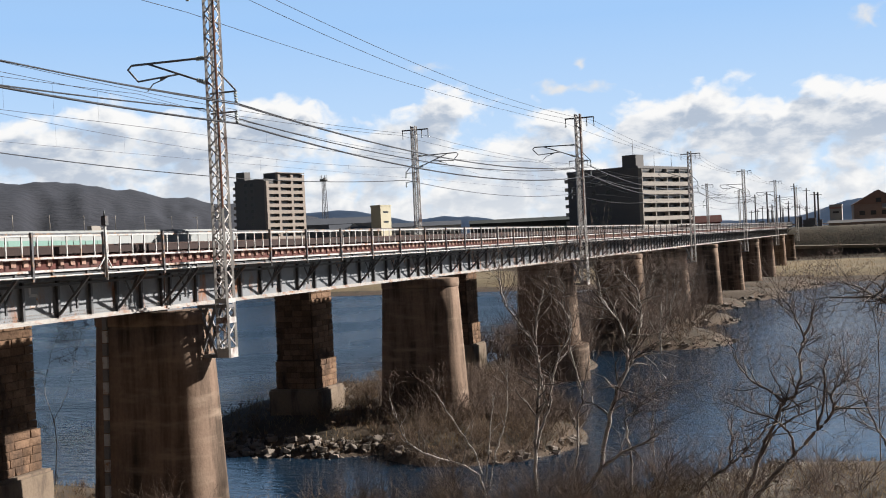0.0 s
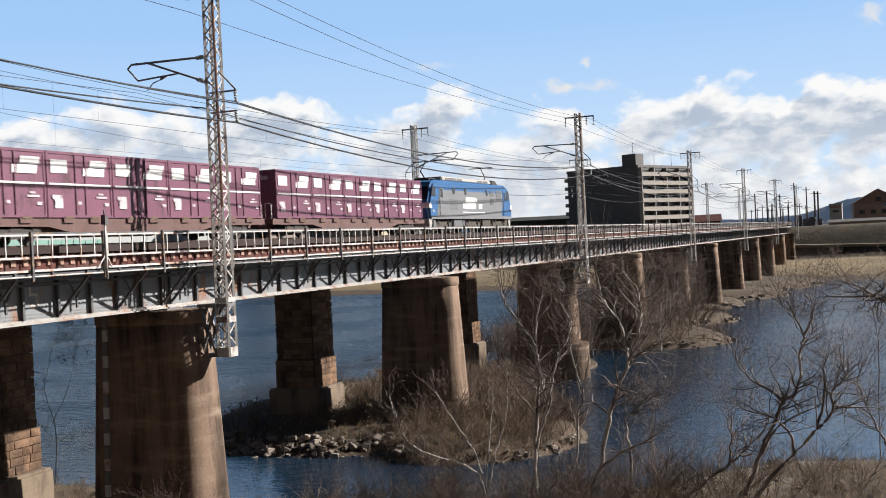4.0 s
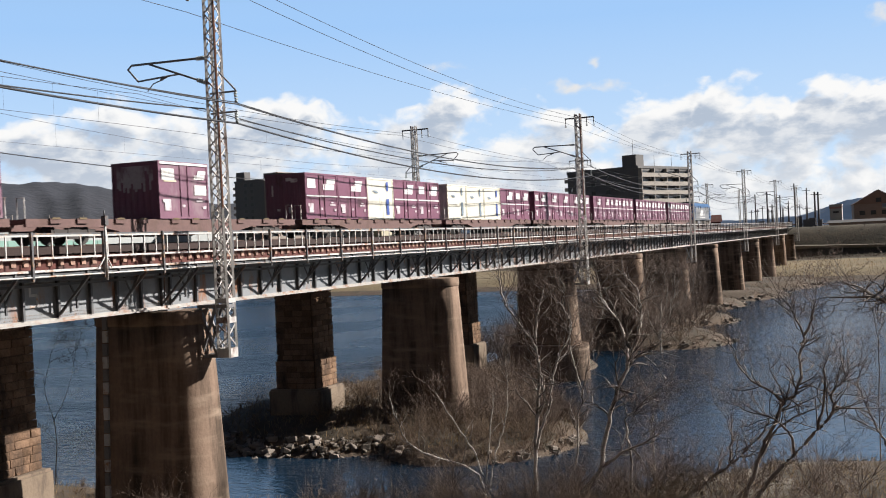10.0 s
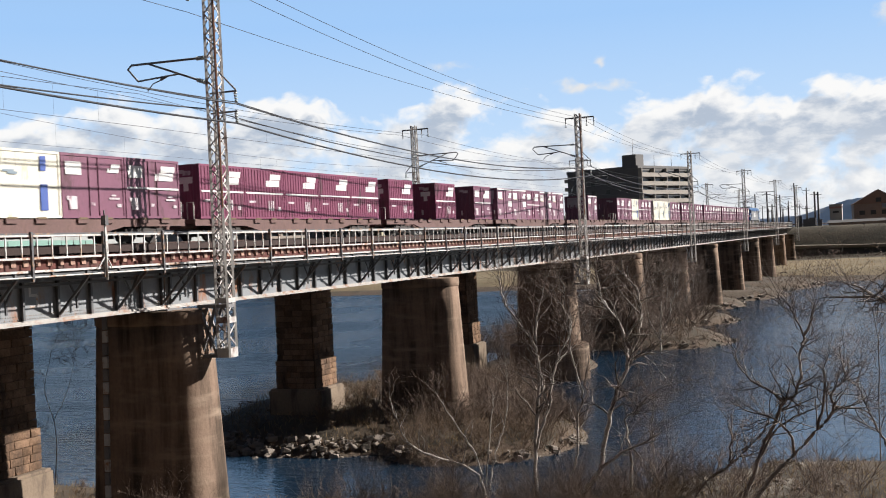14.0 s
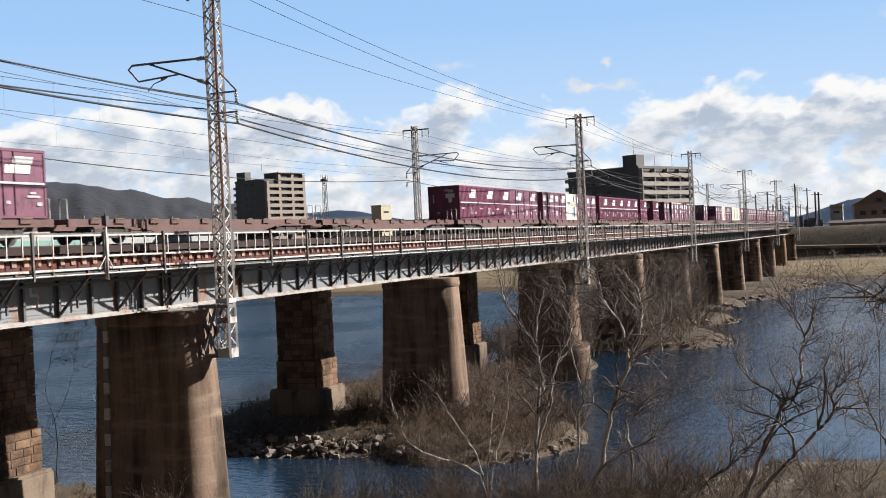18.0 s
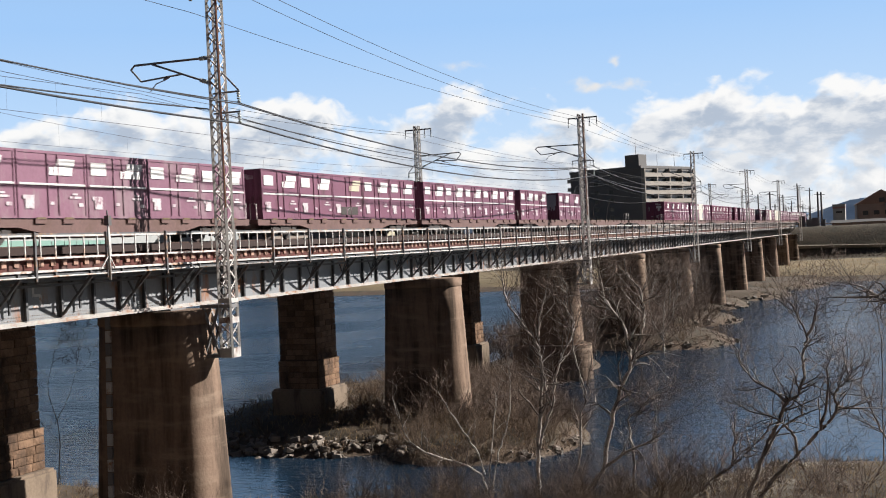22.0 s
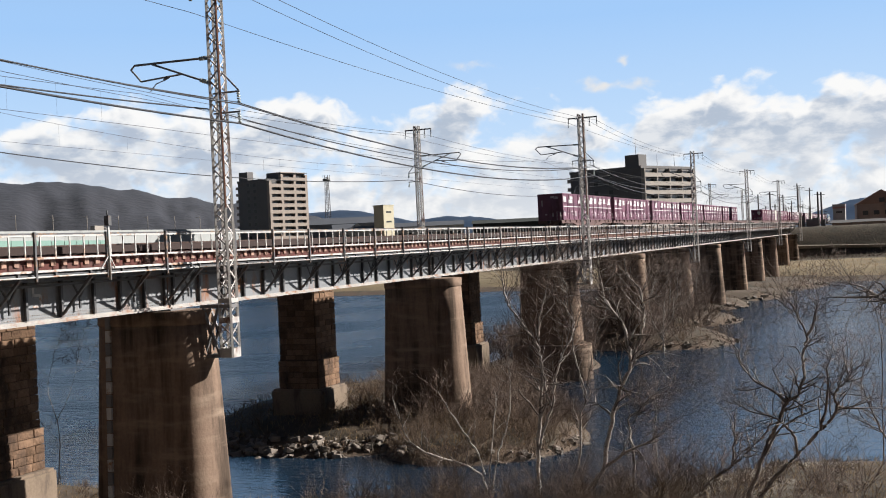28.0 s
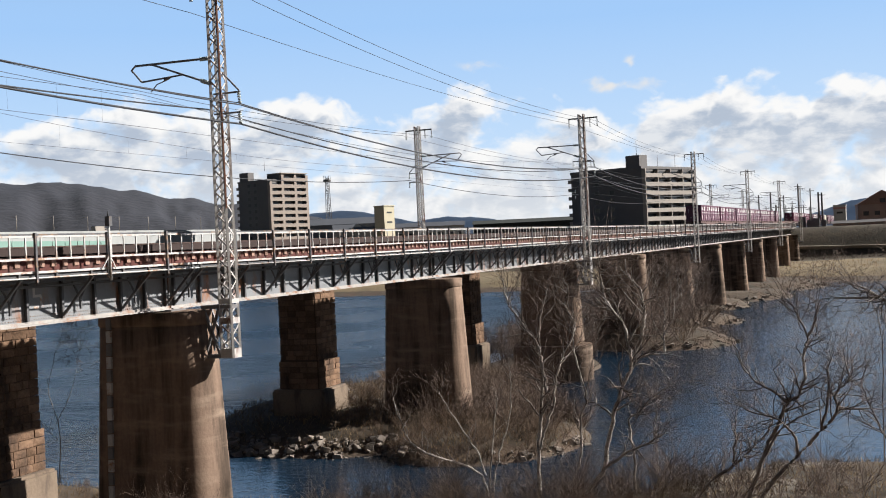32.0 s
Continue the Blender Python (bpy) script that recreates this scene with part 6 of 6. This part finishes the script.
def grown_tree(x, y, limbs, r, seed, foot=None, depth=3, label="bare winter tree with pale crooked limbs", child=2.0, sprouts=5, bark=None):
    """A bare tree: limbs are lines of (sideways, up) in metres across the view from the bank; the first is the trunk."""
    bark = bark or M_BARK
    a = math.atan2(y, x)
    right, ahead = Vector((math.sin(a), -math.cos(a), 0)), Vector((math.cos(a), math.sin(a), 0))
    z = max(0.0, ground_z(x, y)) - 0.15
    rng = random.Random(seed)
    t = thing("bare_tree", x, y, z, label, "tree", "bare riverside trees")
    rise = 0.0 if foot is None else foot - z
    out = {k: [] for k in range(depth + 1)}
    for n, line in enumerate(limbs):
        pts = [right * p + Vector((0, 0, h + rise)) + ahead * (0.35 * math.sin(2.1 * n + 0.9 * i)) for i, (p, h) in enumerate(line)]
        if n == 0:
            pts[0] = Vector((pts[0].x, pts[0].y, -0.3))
        # a smooth line through the bends
        path = []
        m = 5
        for i in range(len(pts) - 1):
            p0, p1, p2, p3 = pts[max(i - 1, 0)], pts[i], pts[i + 1], pts[min(i + 2, len(pts) - 1)]
            for k in range(m):
                f = k / m
                q = 0.5 * (2 * p1 + (p2 - p0) * f + (2 * p0 - 5 * p1 + 4 * p2 - p3) * f * f + (3 * p1 - p0 - 3 * p2 + p3) * f ** 3)
                w = (noise.noise(q * 2.6 + Vector((seed, n, 0))) * right + noise.noise(q * 2.6 + Vector((0, seed, 9))) * ahead) * (0.07 if i or k else 0.0)
                path.append(q + w + Vector((rng.gauss(0, 0.02), rng.gauss(0, 0.02), 0)))
        path.append(pts[-1])
        r0 = r * (1.0 if n == 0 else 0.68)
        full = [(p, r0 * (1 - 0.66 * i / (len(path) - 1))) for i, p in enumerate(path)]
        link("trunk" if n == 0 else "limb", limb_mesh("limb", [(full, 8)]), bark, t, smooth=True)
        count = max(4, round(1.2 * sprouts * len(path) / 16))
        for k in range(count + 2):
            i = len(path) - 1 if k >= count else rng.randrange(int(len(path) * 0.3), len(path))
            at, rr = full[i]
            d = (path[min(i + 1, len(path) - 1)] - path[max(i - 1, 0)]).normalized()
            axis = d.orthogonal().normalized()
            axis.rotate(Matrix.Rotation(rng.uniform(0, 6.28), 3, d))
            d.rotate(Matrix.Rotation(radians(rng.uniform(25, 70) if k < count else rng.uniform(5, 30)), 3, axis))
            grow(rng, at.copy(), d, child * rng.uniform(0.6, 1.2), max(0.012, rr * 0.55), depth, out, 0.24, 0.28, 1.25)
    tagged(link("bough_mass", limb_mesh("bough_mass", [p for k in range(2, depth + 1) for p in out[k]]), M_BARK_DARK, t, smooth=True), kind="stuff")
    tagged(link("crown", limb_mesh("crown", out[0] + out[1]), M_TWIG, t, "fine reddish-brown twigs", smooth=True), kind="stuff")
    return t


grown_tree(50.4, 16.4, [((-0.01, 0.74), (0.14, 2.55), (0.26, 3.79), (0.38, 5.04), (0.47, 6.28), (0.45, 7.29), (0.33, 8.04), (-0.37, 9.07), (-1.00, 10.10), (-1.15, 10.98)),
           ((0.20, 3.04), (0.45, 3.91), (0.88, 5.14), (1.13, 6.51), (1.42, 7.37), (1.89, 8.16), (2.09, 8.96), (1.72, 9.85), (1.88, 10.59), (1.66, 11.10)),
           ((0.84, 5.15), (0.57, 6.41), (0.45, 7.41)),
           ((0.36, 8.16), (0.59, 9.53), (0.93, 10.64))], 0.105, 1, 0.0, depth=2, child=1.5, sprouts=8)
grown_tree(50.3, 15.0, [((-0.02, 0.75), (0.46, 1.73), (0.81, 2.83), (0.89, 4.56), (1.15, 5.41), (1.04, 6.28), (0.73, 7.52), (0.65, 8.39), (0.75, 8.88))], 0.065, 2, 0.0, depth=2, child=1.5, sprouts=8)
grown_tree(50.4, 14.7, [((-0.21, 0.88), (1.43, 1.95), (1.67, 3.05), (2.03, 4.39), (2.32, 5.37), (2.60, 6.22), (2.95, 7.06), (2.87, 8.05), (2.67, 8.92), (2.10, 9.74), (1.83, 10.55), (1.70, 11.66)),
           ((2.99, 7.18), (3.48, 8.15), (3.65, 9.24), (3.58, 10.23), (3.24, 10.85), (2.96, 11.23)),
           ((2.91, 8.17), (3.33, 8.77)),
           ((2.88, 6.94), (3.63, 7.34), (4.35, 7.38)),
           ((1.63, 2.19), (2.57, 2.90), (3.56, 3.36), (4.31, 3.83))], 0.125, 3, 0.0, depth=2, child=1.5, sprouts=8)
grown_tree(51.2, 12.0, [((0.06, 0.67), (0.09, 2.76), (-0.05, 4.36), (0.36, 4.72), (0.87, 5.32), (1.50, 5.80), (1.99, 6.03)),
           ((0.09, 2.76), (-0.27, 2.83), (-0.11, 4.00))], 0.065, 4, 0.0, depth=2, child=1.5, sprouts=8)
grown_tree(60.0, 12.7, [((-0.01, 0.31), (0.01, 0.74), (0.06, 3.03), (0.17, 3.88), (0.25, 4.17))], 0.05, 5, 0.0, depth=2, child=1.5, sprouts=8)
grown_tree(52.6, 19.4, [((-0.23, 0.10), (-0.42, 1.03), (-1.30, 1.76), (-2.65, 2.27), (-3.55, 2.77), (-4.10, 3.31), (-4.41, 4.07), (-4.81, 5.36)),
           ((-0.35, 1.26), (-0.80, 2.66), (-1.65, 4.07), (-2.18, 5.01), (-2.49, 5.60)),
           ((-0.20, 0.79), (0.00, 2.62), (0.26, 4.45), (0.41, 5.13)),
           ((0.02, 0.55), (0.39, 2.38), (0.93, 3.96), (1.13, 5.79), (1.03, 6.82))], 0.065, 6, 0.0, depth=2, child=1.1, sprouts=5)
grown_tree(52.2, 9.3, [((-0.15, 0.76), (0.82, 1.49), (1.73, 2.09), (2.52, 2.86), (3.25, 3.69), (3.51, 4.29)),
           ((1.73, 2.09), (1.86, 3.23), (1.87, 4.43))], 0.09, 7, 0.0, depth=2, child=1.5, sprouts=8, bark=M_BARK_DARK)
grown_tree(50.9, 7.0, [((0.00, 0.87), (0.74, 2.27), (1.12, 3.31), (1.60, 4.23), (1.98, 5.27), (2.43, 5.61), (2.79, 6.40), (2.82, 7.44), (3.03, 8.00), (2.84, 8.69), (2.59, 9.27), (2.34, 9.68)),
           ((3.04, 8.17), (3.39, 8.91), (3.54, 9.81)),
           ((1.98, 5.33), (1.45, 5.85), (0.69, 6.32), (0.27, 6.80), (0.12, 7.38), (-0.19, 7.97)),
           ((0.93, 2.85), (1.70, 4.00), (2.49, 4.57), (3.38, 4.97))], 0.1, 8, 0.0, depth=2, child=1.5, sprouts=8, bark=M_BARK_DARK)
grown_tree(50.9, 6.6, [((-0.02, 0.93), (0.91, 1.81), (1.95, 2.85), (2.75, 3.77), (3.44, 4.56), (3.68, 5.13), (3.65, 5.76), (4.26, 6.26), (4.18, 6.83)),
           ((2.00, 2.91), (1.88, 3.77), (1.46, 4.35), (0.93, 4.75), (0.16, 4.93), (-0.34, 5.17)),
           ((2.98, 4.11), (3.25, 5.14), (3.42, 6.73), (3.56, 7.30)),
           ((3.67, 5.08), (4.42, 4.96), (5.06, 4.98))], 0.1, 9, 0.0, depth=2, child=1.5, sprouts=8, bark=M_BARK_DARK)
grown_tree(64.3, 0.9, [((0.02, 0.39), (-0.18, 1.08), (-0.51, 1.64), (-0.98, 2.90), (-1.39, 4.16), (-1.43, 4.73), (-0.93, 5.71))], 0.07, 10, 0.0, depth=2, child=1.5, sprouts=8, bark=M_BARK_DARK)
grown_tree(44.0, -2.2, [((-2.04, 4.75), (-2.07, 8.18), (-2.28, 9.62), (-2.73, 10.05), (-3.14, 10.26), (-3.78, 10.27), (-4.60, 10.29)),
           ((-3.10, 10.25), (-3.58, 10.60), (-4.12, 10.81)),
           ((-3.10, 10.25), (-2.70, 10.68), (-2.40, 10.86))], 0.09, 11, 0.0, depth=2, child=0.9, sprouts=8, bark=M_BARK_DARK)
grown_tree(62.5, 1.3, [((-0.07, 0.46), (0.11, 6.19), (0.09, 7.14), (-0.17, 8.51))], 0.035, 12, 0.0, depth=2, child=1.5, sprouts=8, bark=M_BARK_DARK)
grown_tree(48.6, 43.2, [((0, 0.3), (0.2, 3.0), (-0.3, 5.6), (0.5, 8.2)), ((0.0, 3.4), (0.9, 5.2), (1.4, 7.4))], 0.03, 13, child=1.0, sprouts=4, bark=M_BARK_DARK, label="slender leafless tree beside the masonry pier")
# trees on the gravel bars between the farther piers, seen against their shade
for i, (x, y, h) in enumerate(((106, 33, 8), (111, 34, 9), (118, 31, 8), (122, 24.5, 7), (128, 25, 7.5), (139, 33, 9), (147, 32, 9), (137, 25, 7), (152, 27, 7.5), (166, 30, 8), (176, 31, 8))):
    k = 0.4 * math.sin(5.0 * i)
    grown_tree(x, y, [((0, 0), (0.2 * k, 0.25 * h), (0.6 * k, 0.5 * h), (1.2 * k, 0.8 * h)), ((0.1 * k, 0.2 * h), (-1.0, 0.5 * h), (-1.5 + k, 0.8 * h)), ((0.1 * k, 0.3 * h), (1.1, 0.55 * h), (1.6 - k, 0.85 * h))],
               0.11, 40 + i, child=2.2, sprouts=5, label="bare tree growing on a gravel bar by the piers", bark=M_BARK_DARK if i % 3 else M_BARK)


# ---- brush, dry grass and rubble ----
def thicket(name, count, place, seed, h0, h1, r, material, label, fork=3):
    """Upright dry stems that fork; place(rng) gives a root or None."""
    rng = random.Random(seed)
    paths = []
    for _ in range(count):
        p = place(rng)
        if p is None:
            continue
        p = Vector(p)
        h = rng.uniform(h0, h1)
        d = Vector((rng.gauss(0, 0.42), rng.gauss(0, 0.42), 1)).normalized()
        mid = p + d * (h * 0.45)
        top = mid + (d + Vector((rng.gauss(0, 0.45), rng.gauss(0, 0.45), -0.1))).normalized() * (h * 0.55)
        paths.append(([(p, r), (mid, r * 0.75), (top, r * 0.25)], 3))
        for _ in range(fork):
            q = p.lerp(mid, rng.uniform(0.4, 1.0))
            e = q + (d + Vector((rng.gauss(0, 0.55), rng.gauss(0, 0.55), 0.1))).normalized() * (h * rng.uniform(0.25, 0.5))
            paths.append(([(q, r * 0.6), (e, r * 0.2)], 3))
    ob = link(name, limb_mesh(name, paths), material)
    return tagged(ob, label, "brush", kind="stuff")


def bushes(name, count, place, seed, h0, h1, material, label, stems=16, r=0.012):
    """Rounded leafless bushes: arching stems from one root, each with side twigs that fork again."""
    rng = random.Random(seed)
    paths = []
    for _ in range(count):
        root = place(rng)
        if root is None:
            continue
        root = Vector(root)
        h = rng.uniform(h0, h1)
        lean = Vector((rng.gauss(0, 0.15), rng.gauss(0, 0.15), 0))
        for _ in range(stems):
            a, open_ = rng.uniform(0, 6.283), rng.uniform(0.1, 0.95)
            d = (Vector((math.cos(a) * open_, math.sin(a) * open_, 1.0)) + lean).normalized()
            p, pts = root + Vector((rng.gauss(0, 0.12), rng.gauss(0, 0.12), 0)), []
            ln = h * rng.uniform(0.6, 1.1)
            for i in range(4):
                pts.append((p.copy(), r * (1 - 0.24 * i)))
                d = (d + Vector((rng.gauss(0, 0.22), rng.gauss(0, 0.22), rng.gauss(-0.05, 0.12)))).normalized()
                p = p + d * (ln / 3)
            paths.append((pts, 3))
            for _ in range(5):
                q, rr = pts[rng.randrange(1, 4)]
                e = (d + Vector((rng.gauss(0, 0.8), rng.gauss(0, 0.8), rng.gauss(0.1, 0.45)))).normalized() * (ln * rng.uniform(0.15, 0.4))
                paths.append(([(q, rr * 0.7), (q + e * 0.5 + Vector((0, 0, 0.03)), rr * 0.5), (q + e, rr * 0.25)], 3))
                e2 = (e.normalized() + Vector((rng.gauss(0, 0.6), rng.gauss(0, 0.6), rng.gauss(0.1, 0.4)))) * (ln * 0.14)
                paths.append(([(q + e * 0.5 + Vector((0, 0, 0.03)), rr * 0.45), (q + e * 0.5 + e2, rr * 0.2)], 3))
    return tagged(link(name, limb_mesh(name, paths), material), label, "bushes", kind="stuff")


def on_isle(cx, cy, rx, ry, zmin=0.15):
    def place(rng):
        x, y = cx + rng.uniform(-rx, rx), cy + rng.uniform(-ry, ry)
        z = ground_z(x, y)
        return (x, y, z - 0.05) if z > zmin else None
    return place


def in_rect(x0, x1, y0, y1, zmin=0.1):
    def place(rng):
        x, y = rng.uniform(x0, x1), rng.uniform(y0, y1)
        z = ground_z(x, y)
        return (x, y, z - 0.05) if z > zmin else None
    return place


thicket("island_brush", 1800, on_isle(77, 32, 17, 17), 5, 0.4, 1.2, 0.016, M_BRUSH, "brown dry scrub covering the gravel island")
thicket("island_brush", 1400, in_rect(58, 84, 15, 33, 0.0), 25, 0.3, 0.9, 0.015, M_BRUSH, "brown dry scrub covering the gravel island", 4)
bushes("island_bushes", 330, on_isle(78, 29, 14, 12, 0.4), 51, 0.8, 1.9, M_BRUSH, "rounded dry bushes on the gravel island", 15, 0.014)
bushes("island_bushes", 110, on_isle(68, 24.5, 8, 6, 0.15), 56, 0.6, 1.6, M_BRUSH, "rounded dry bushes on the gravel island", 15, 0.014)
bushes("island_bushes", 90, on_isle(75, 25, 10, 7, 0.3), 52, 1.3, 2.6, M_TWIG, "taller leafless bushes round the concrete pier", 16, 0.016)
thicket("shrubs", 420, on_isle(74, 27, 8, 7), 6, 1.6, 3.6, 0.02, M_TWIG, "leafless shrubs round the bridge pier", 6)
thicket("bank_brush", 700, in_rect(42, 56, -8, 24), 7, 0.4, 1.5, 0.012, M_BRUSH, "dry brown scrub on the river bank", 4)
bushes("bank_bushes", 230, in_rect(42, 60, 9, 26), 53, 0.8, 2.2, M_BRUSH, "rounded dry bushes along the river bank", 16, 0.011)
bushes("bank_bushes", 60, in_rect(44, 50, -9, 10), 54, 0.5, 1.2, M_BRUSH, "rounded dry bushes along the river bank", 16, 0.011)
bushes("bank_bushes", 60, in_rect(44, 55, 2, 24), 55, 1.8, 3.6, M_TWIG, "tall leafless bushes on the river bank", 18, 0.012)
thicket("tall_shrubs", 150, in_rect(46, 56, -6, 22), 8, 2.2, 4.8, 0.016, M_TWIG, "tall leafless shrubs along the river bank", 8)
bushes("pier_bushes", 40, in_rect(38, 50, 38, 47), 9, 0.5, 1.1, M_BRUSH, "low dry bushes at the foot of the piers", 16, 0.011)
thicket("island_grass", 9000, on_isle(77, 32, 17, 17), 10, 0.15, 0.55, 0.012, M_GRASS, "dry grass on the gravel island", 1)
thicket("bank_grass", 9500, in_rect(42, 62, -9, 26), 11, 0.15, 0.5, 0.011, M_GRASS, "dry grass on the river bank", 1)
bushes("pier_bushes", 12, in_rect(36.6, 38.4, 27.0, 28.8), 19, 2.3, 3.2, M_TWIG, "reddish leafless bush against the concrete pier", 20, 0.014)
bushes("bank_bushes", 46, in_rect(50, 55, 11, 19), 61, 2.0, 4.2, M_TWIG, "tall thin leafless bushes at the water's edge", 14, 0.010)
bushes("island_bushes", 80, on_isle(69, 23, 7, 6, 0.1), 62, 0.5, 1.3, M_BRUSH, "rounded dry bushes on the gravel island", 15, 0.013)
thicket("bank_grass", 2600, in_rect(36, 54, 26, 50), 21, 0.15, 0.55, 0.011, M_GRASS, "dry grass on the river bank", 1)
bushes("isle_bushes", 60, on_isle(131, 27, 10, 10, 0.3), 57, 0.6, 1.6, M_BRUSH, "rounded dry bushes on the gravel bars", 12, 0.022)
bushes("isle_bushes", 40, on_isle(160, 29, 9, 10, 0.3), 58, 0.5, 1.4, M_BRUSH, "rounded dry bushes on the gravel bars", 12, 0.025)
thicket("isle_scrub", 900, on_isle(132, 28, 10, 12), 12, 0.3, 1.3, 0.02, M_BRUSH, "low dry scrub on the gravel bars", 3)
thicket("isle_scrub", 700, on_isle(160, 29, 10, 11), 13, 0.3, 1.2, 0.022, M_BRUSH, "low dry scrub on the gravel bars", 3)
thicket("isle_scrub", 900, in_rect(180, 262, 5, 45), 14, 0.3, 1.3, 0.03, M_BRUSH, "low dry scrub on the gravel bars", 3)
thicket("bar_shrubs", 260, on_isle(132, 31, 9, 9), 33, 3.0, 8.0, 0.03, M_TWIG, "dense dark leafless thicket on a gravel bar", 16)
thicket("bar_shrubs", 200, on_isle(107, 34, 8, 6), 34, 2.5, 7.0, 0.028, M_TWIG, "dense dark leafless thicket on a gravel bar", 16)
thicket("bar_shrubs", 180, on_isle(160, 33, 8, 7), 35, 3.0, 7.5, 0.03, M_TWIG, "dense dark leafless thicket on a gravel bar", 14)
thicket("reed_bed", 1500, in_rect(262, 318, -45, 30), 15, 0.3, 1.0, 0.04, M_GRASS, "straw-coloured reeds on the far flood plain", 2)
thicket("levee_scrub", 900, in_rect(333, 338, -60, 30), 26, 0.5, 1.2, 0.05, M_TWIG, "dark scrub at the foot of the far levee", 4)
thicket("levee_scrub", 260, in_rect(339, 350, -60, 28), 16, 0.5, 1.6, 0.04, M_TWIG, "leafless bushes on the far levee", 4)


def rock_mesh(seed):
    """An angular broken stone."""
    rng = random.Random(seed)
    bm = BM()
    box(bm, -0.5, 0.5, -0.36, 0.36, -0.28, 0.28)
    for v in bm.verts:
        v.co = Vector((v.co.x * rng.uniform(0.55, 1.15), v.co.y * rng.uniform(0.5, 1.2), v.co.z * rng.uniform(0.5, 1.25)))
    bmesh.ops.bevel(bm, geom=bm.edges[:], offset=0.07, segments=1, affect="EDGES")
    me = bpy.data.meshes.new("rock")
    bm.to_mesh(me)
    bm.free()
    me.materials.append(M_ROCK)
    return me


ROCKS = [rock_mesh(k) for k in range(8)]


def rubble(name, x0, x1, y0, y1, zlo, zhi, count, size, seed, label):
    """Loose stones where the ground lies between two heights."""
    rng = random.Random(seed)
    t = thing(name, (x0 + x1) / 2, (y0 + y1) / 2, 0, label, "rubble")
    made = tries = 0
    while made < count and tries < count * 60:
        tries += 1
        x, y = rng.uniform(x0, x1), rng.uniform(y0, y1)
        z = ground_z(x, y)
        if not zlo < z < zhi:
            continue
        o = link("rock", ROCKS[rng.randrange(8)], None, t)
        s = size * rng.choice((0.5, 0.7, 0.8, 1.0, 1.3, 1.9))
        o.location = (x - t.location.x, y - t.location.y, z + 0.12 * s)
        o.rotation_euler = (rng.uniform(-0.4, 0.4), rng.uniform(-0.4, 0.4), rng.uniform(0, 6.28))
        o.scale = (s, s, s)
        made += 1


rubble("shore_rubble", 60, 66, 30, 43, -0.3, 0.95, 280, 0.36, 3, "pale broken stones along the island's waterline")
rubble("shore_rubble", 61, 68, 17, 30, -0.2, 0.6, 60, 0.3, 14, "pale broken stones along the island's waterline")
rubble("shore_rubble", 68, 80, 30, 42, 0.1, 2.2, 110, 0.34, 4, "pale stones scattered round the masonry pier's footing")
rubble("shore_rubble", 121, 142, 17, 42, -0.3, 0.6, 110, 0.38, 5, "grey stones round a gravel bar")
rubble("shore_rubble", 149, 172, 19, 42, -0.3, 0.6, 110, 0.38, 6, "grey stones round a gravel bar")
rubble("shore_rubble", 176, 260, 6, 42, -0.3, 0.6, 180, 0.5, 7, "grey stones along the far shallows")
rubble("bank_pebbles", 50, 66, 2, 14, -0.25, 1.3, 300, 0.13, 8, "pale pebbles on the near shore")


# ---- things that move ----
def motions():
    times = [2.0 * i for i in range(17)]
    for ob, dx, z in TRAIN:
        walk(ob, [(t, pose(train_x(t) + dx, TRACK, z)) for t in times])
    for ob, turn in ((CLOUDS, -0.95), (WISPS, -2.3)):
        walk(ob, [(t, pose(0, 0, 13, 0, 0, turn * t / 32)) for t in (0.0, 16.0, 32.0)])


motions()
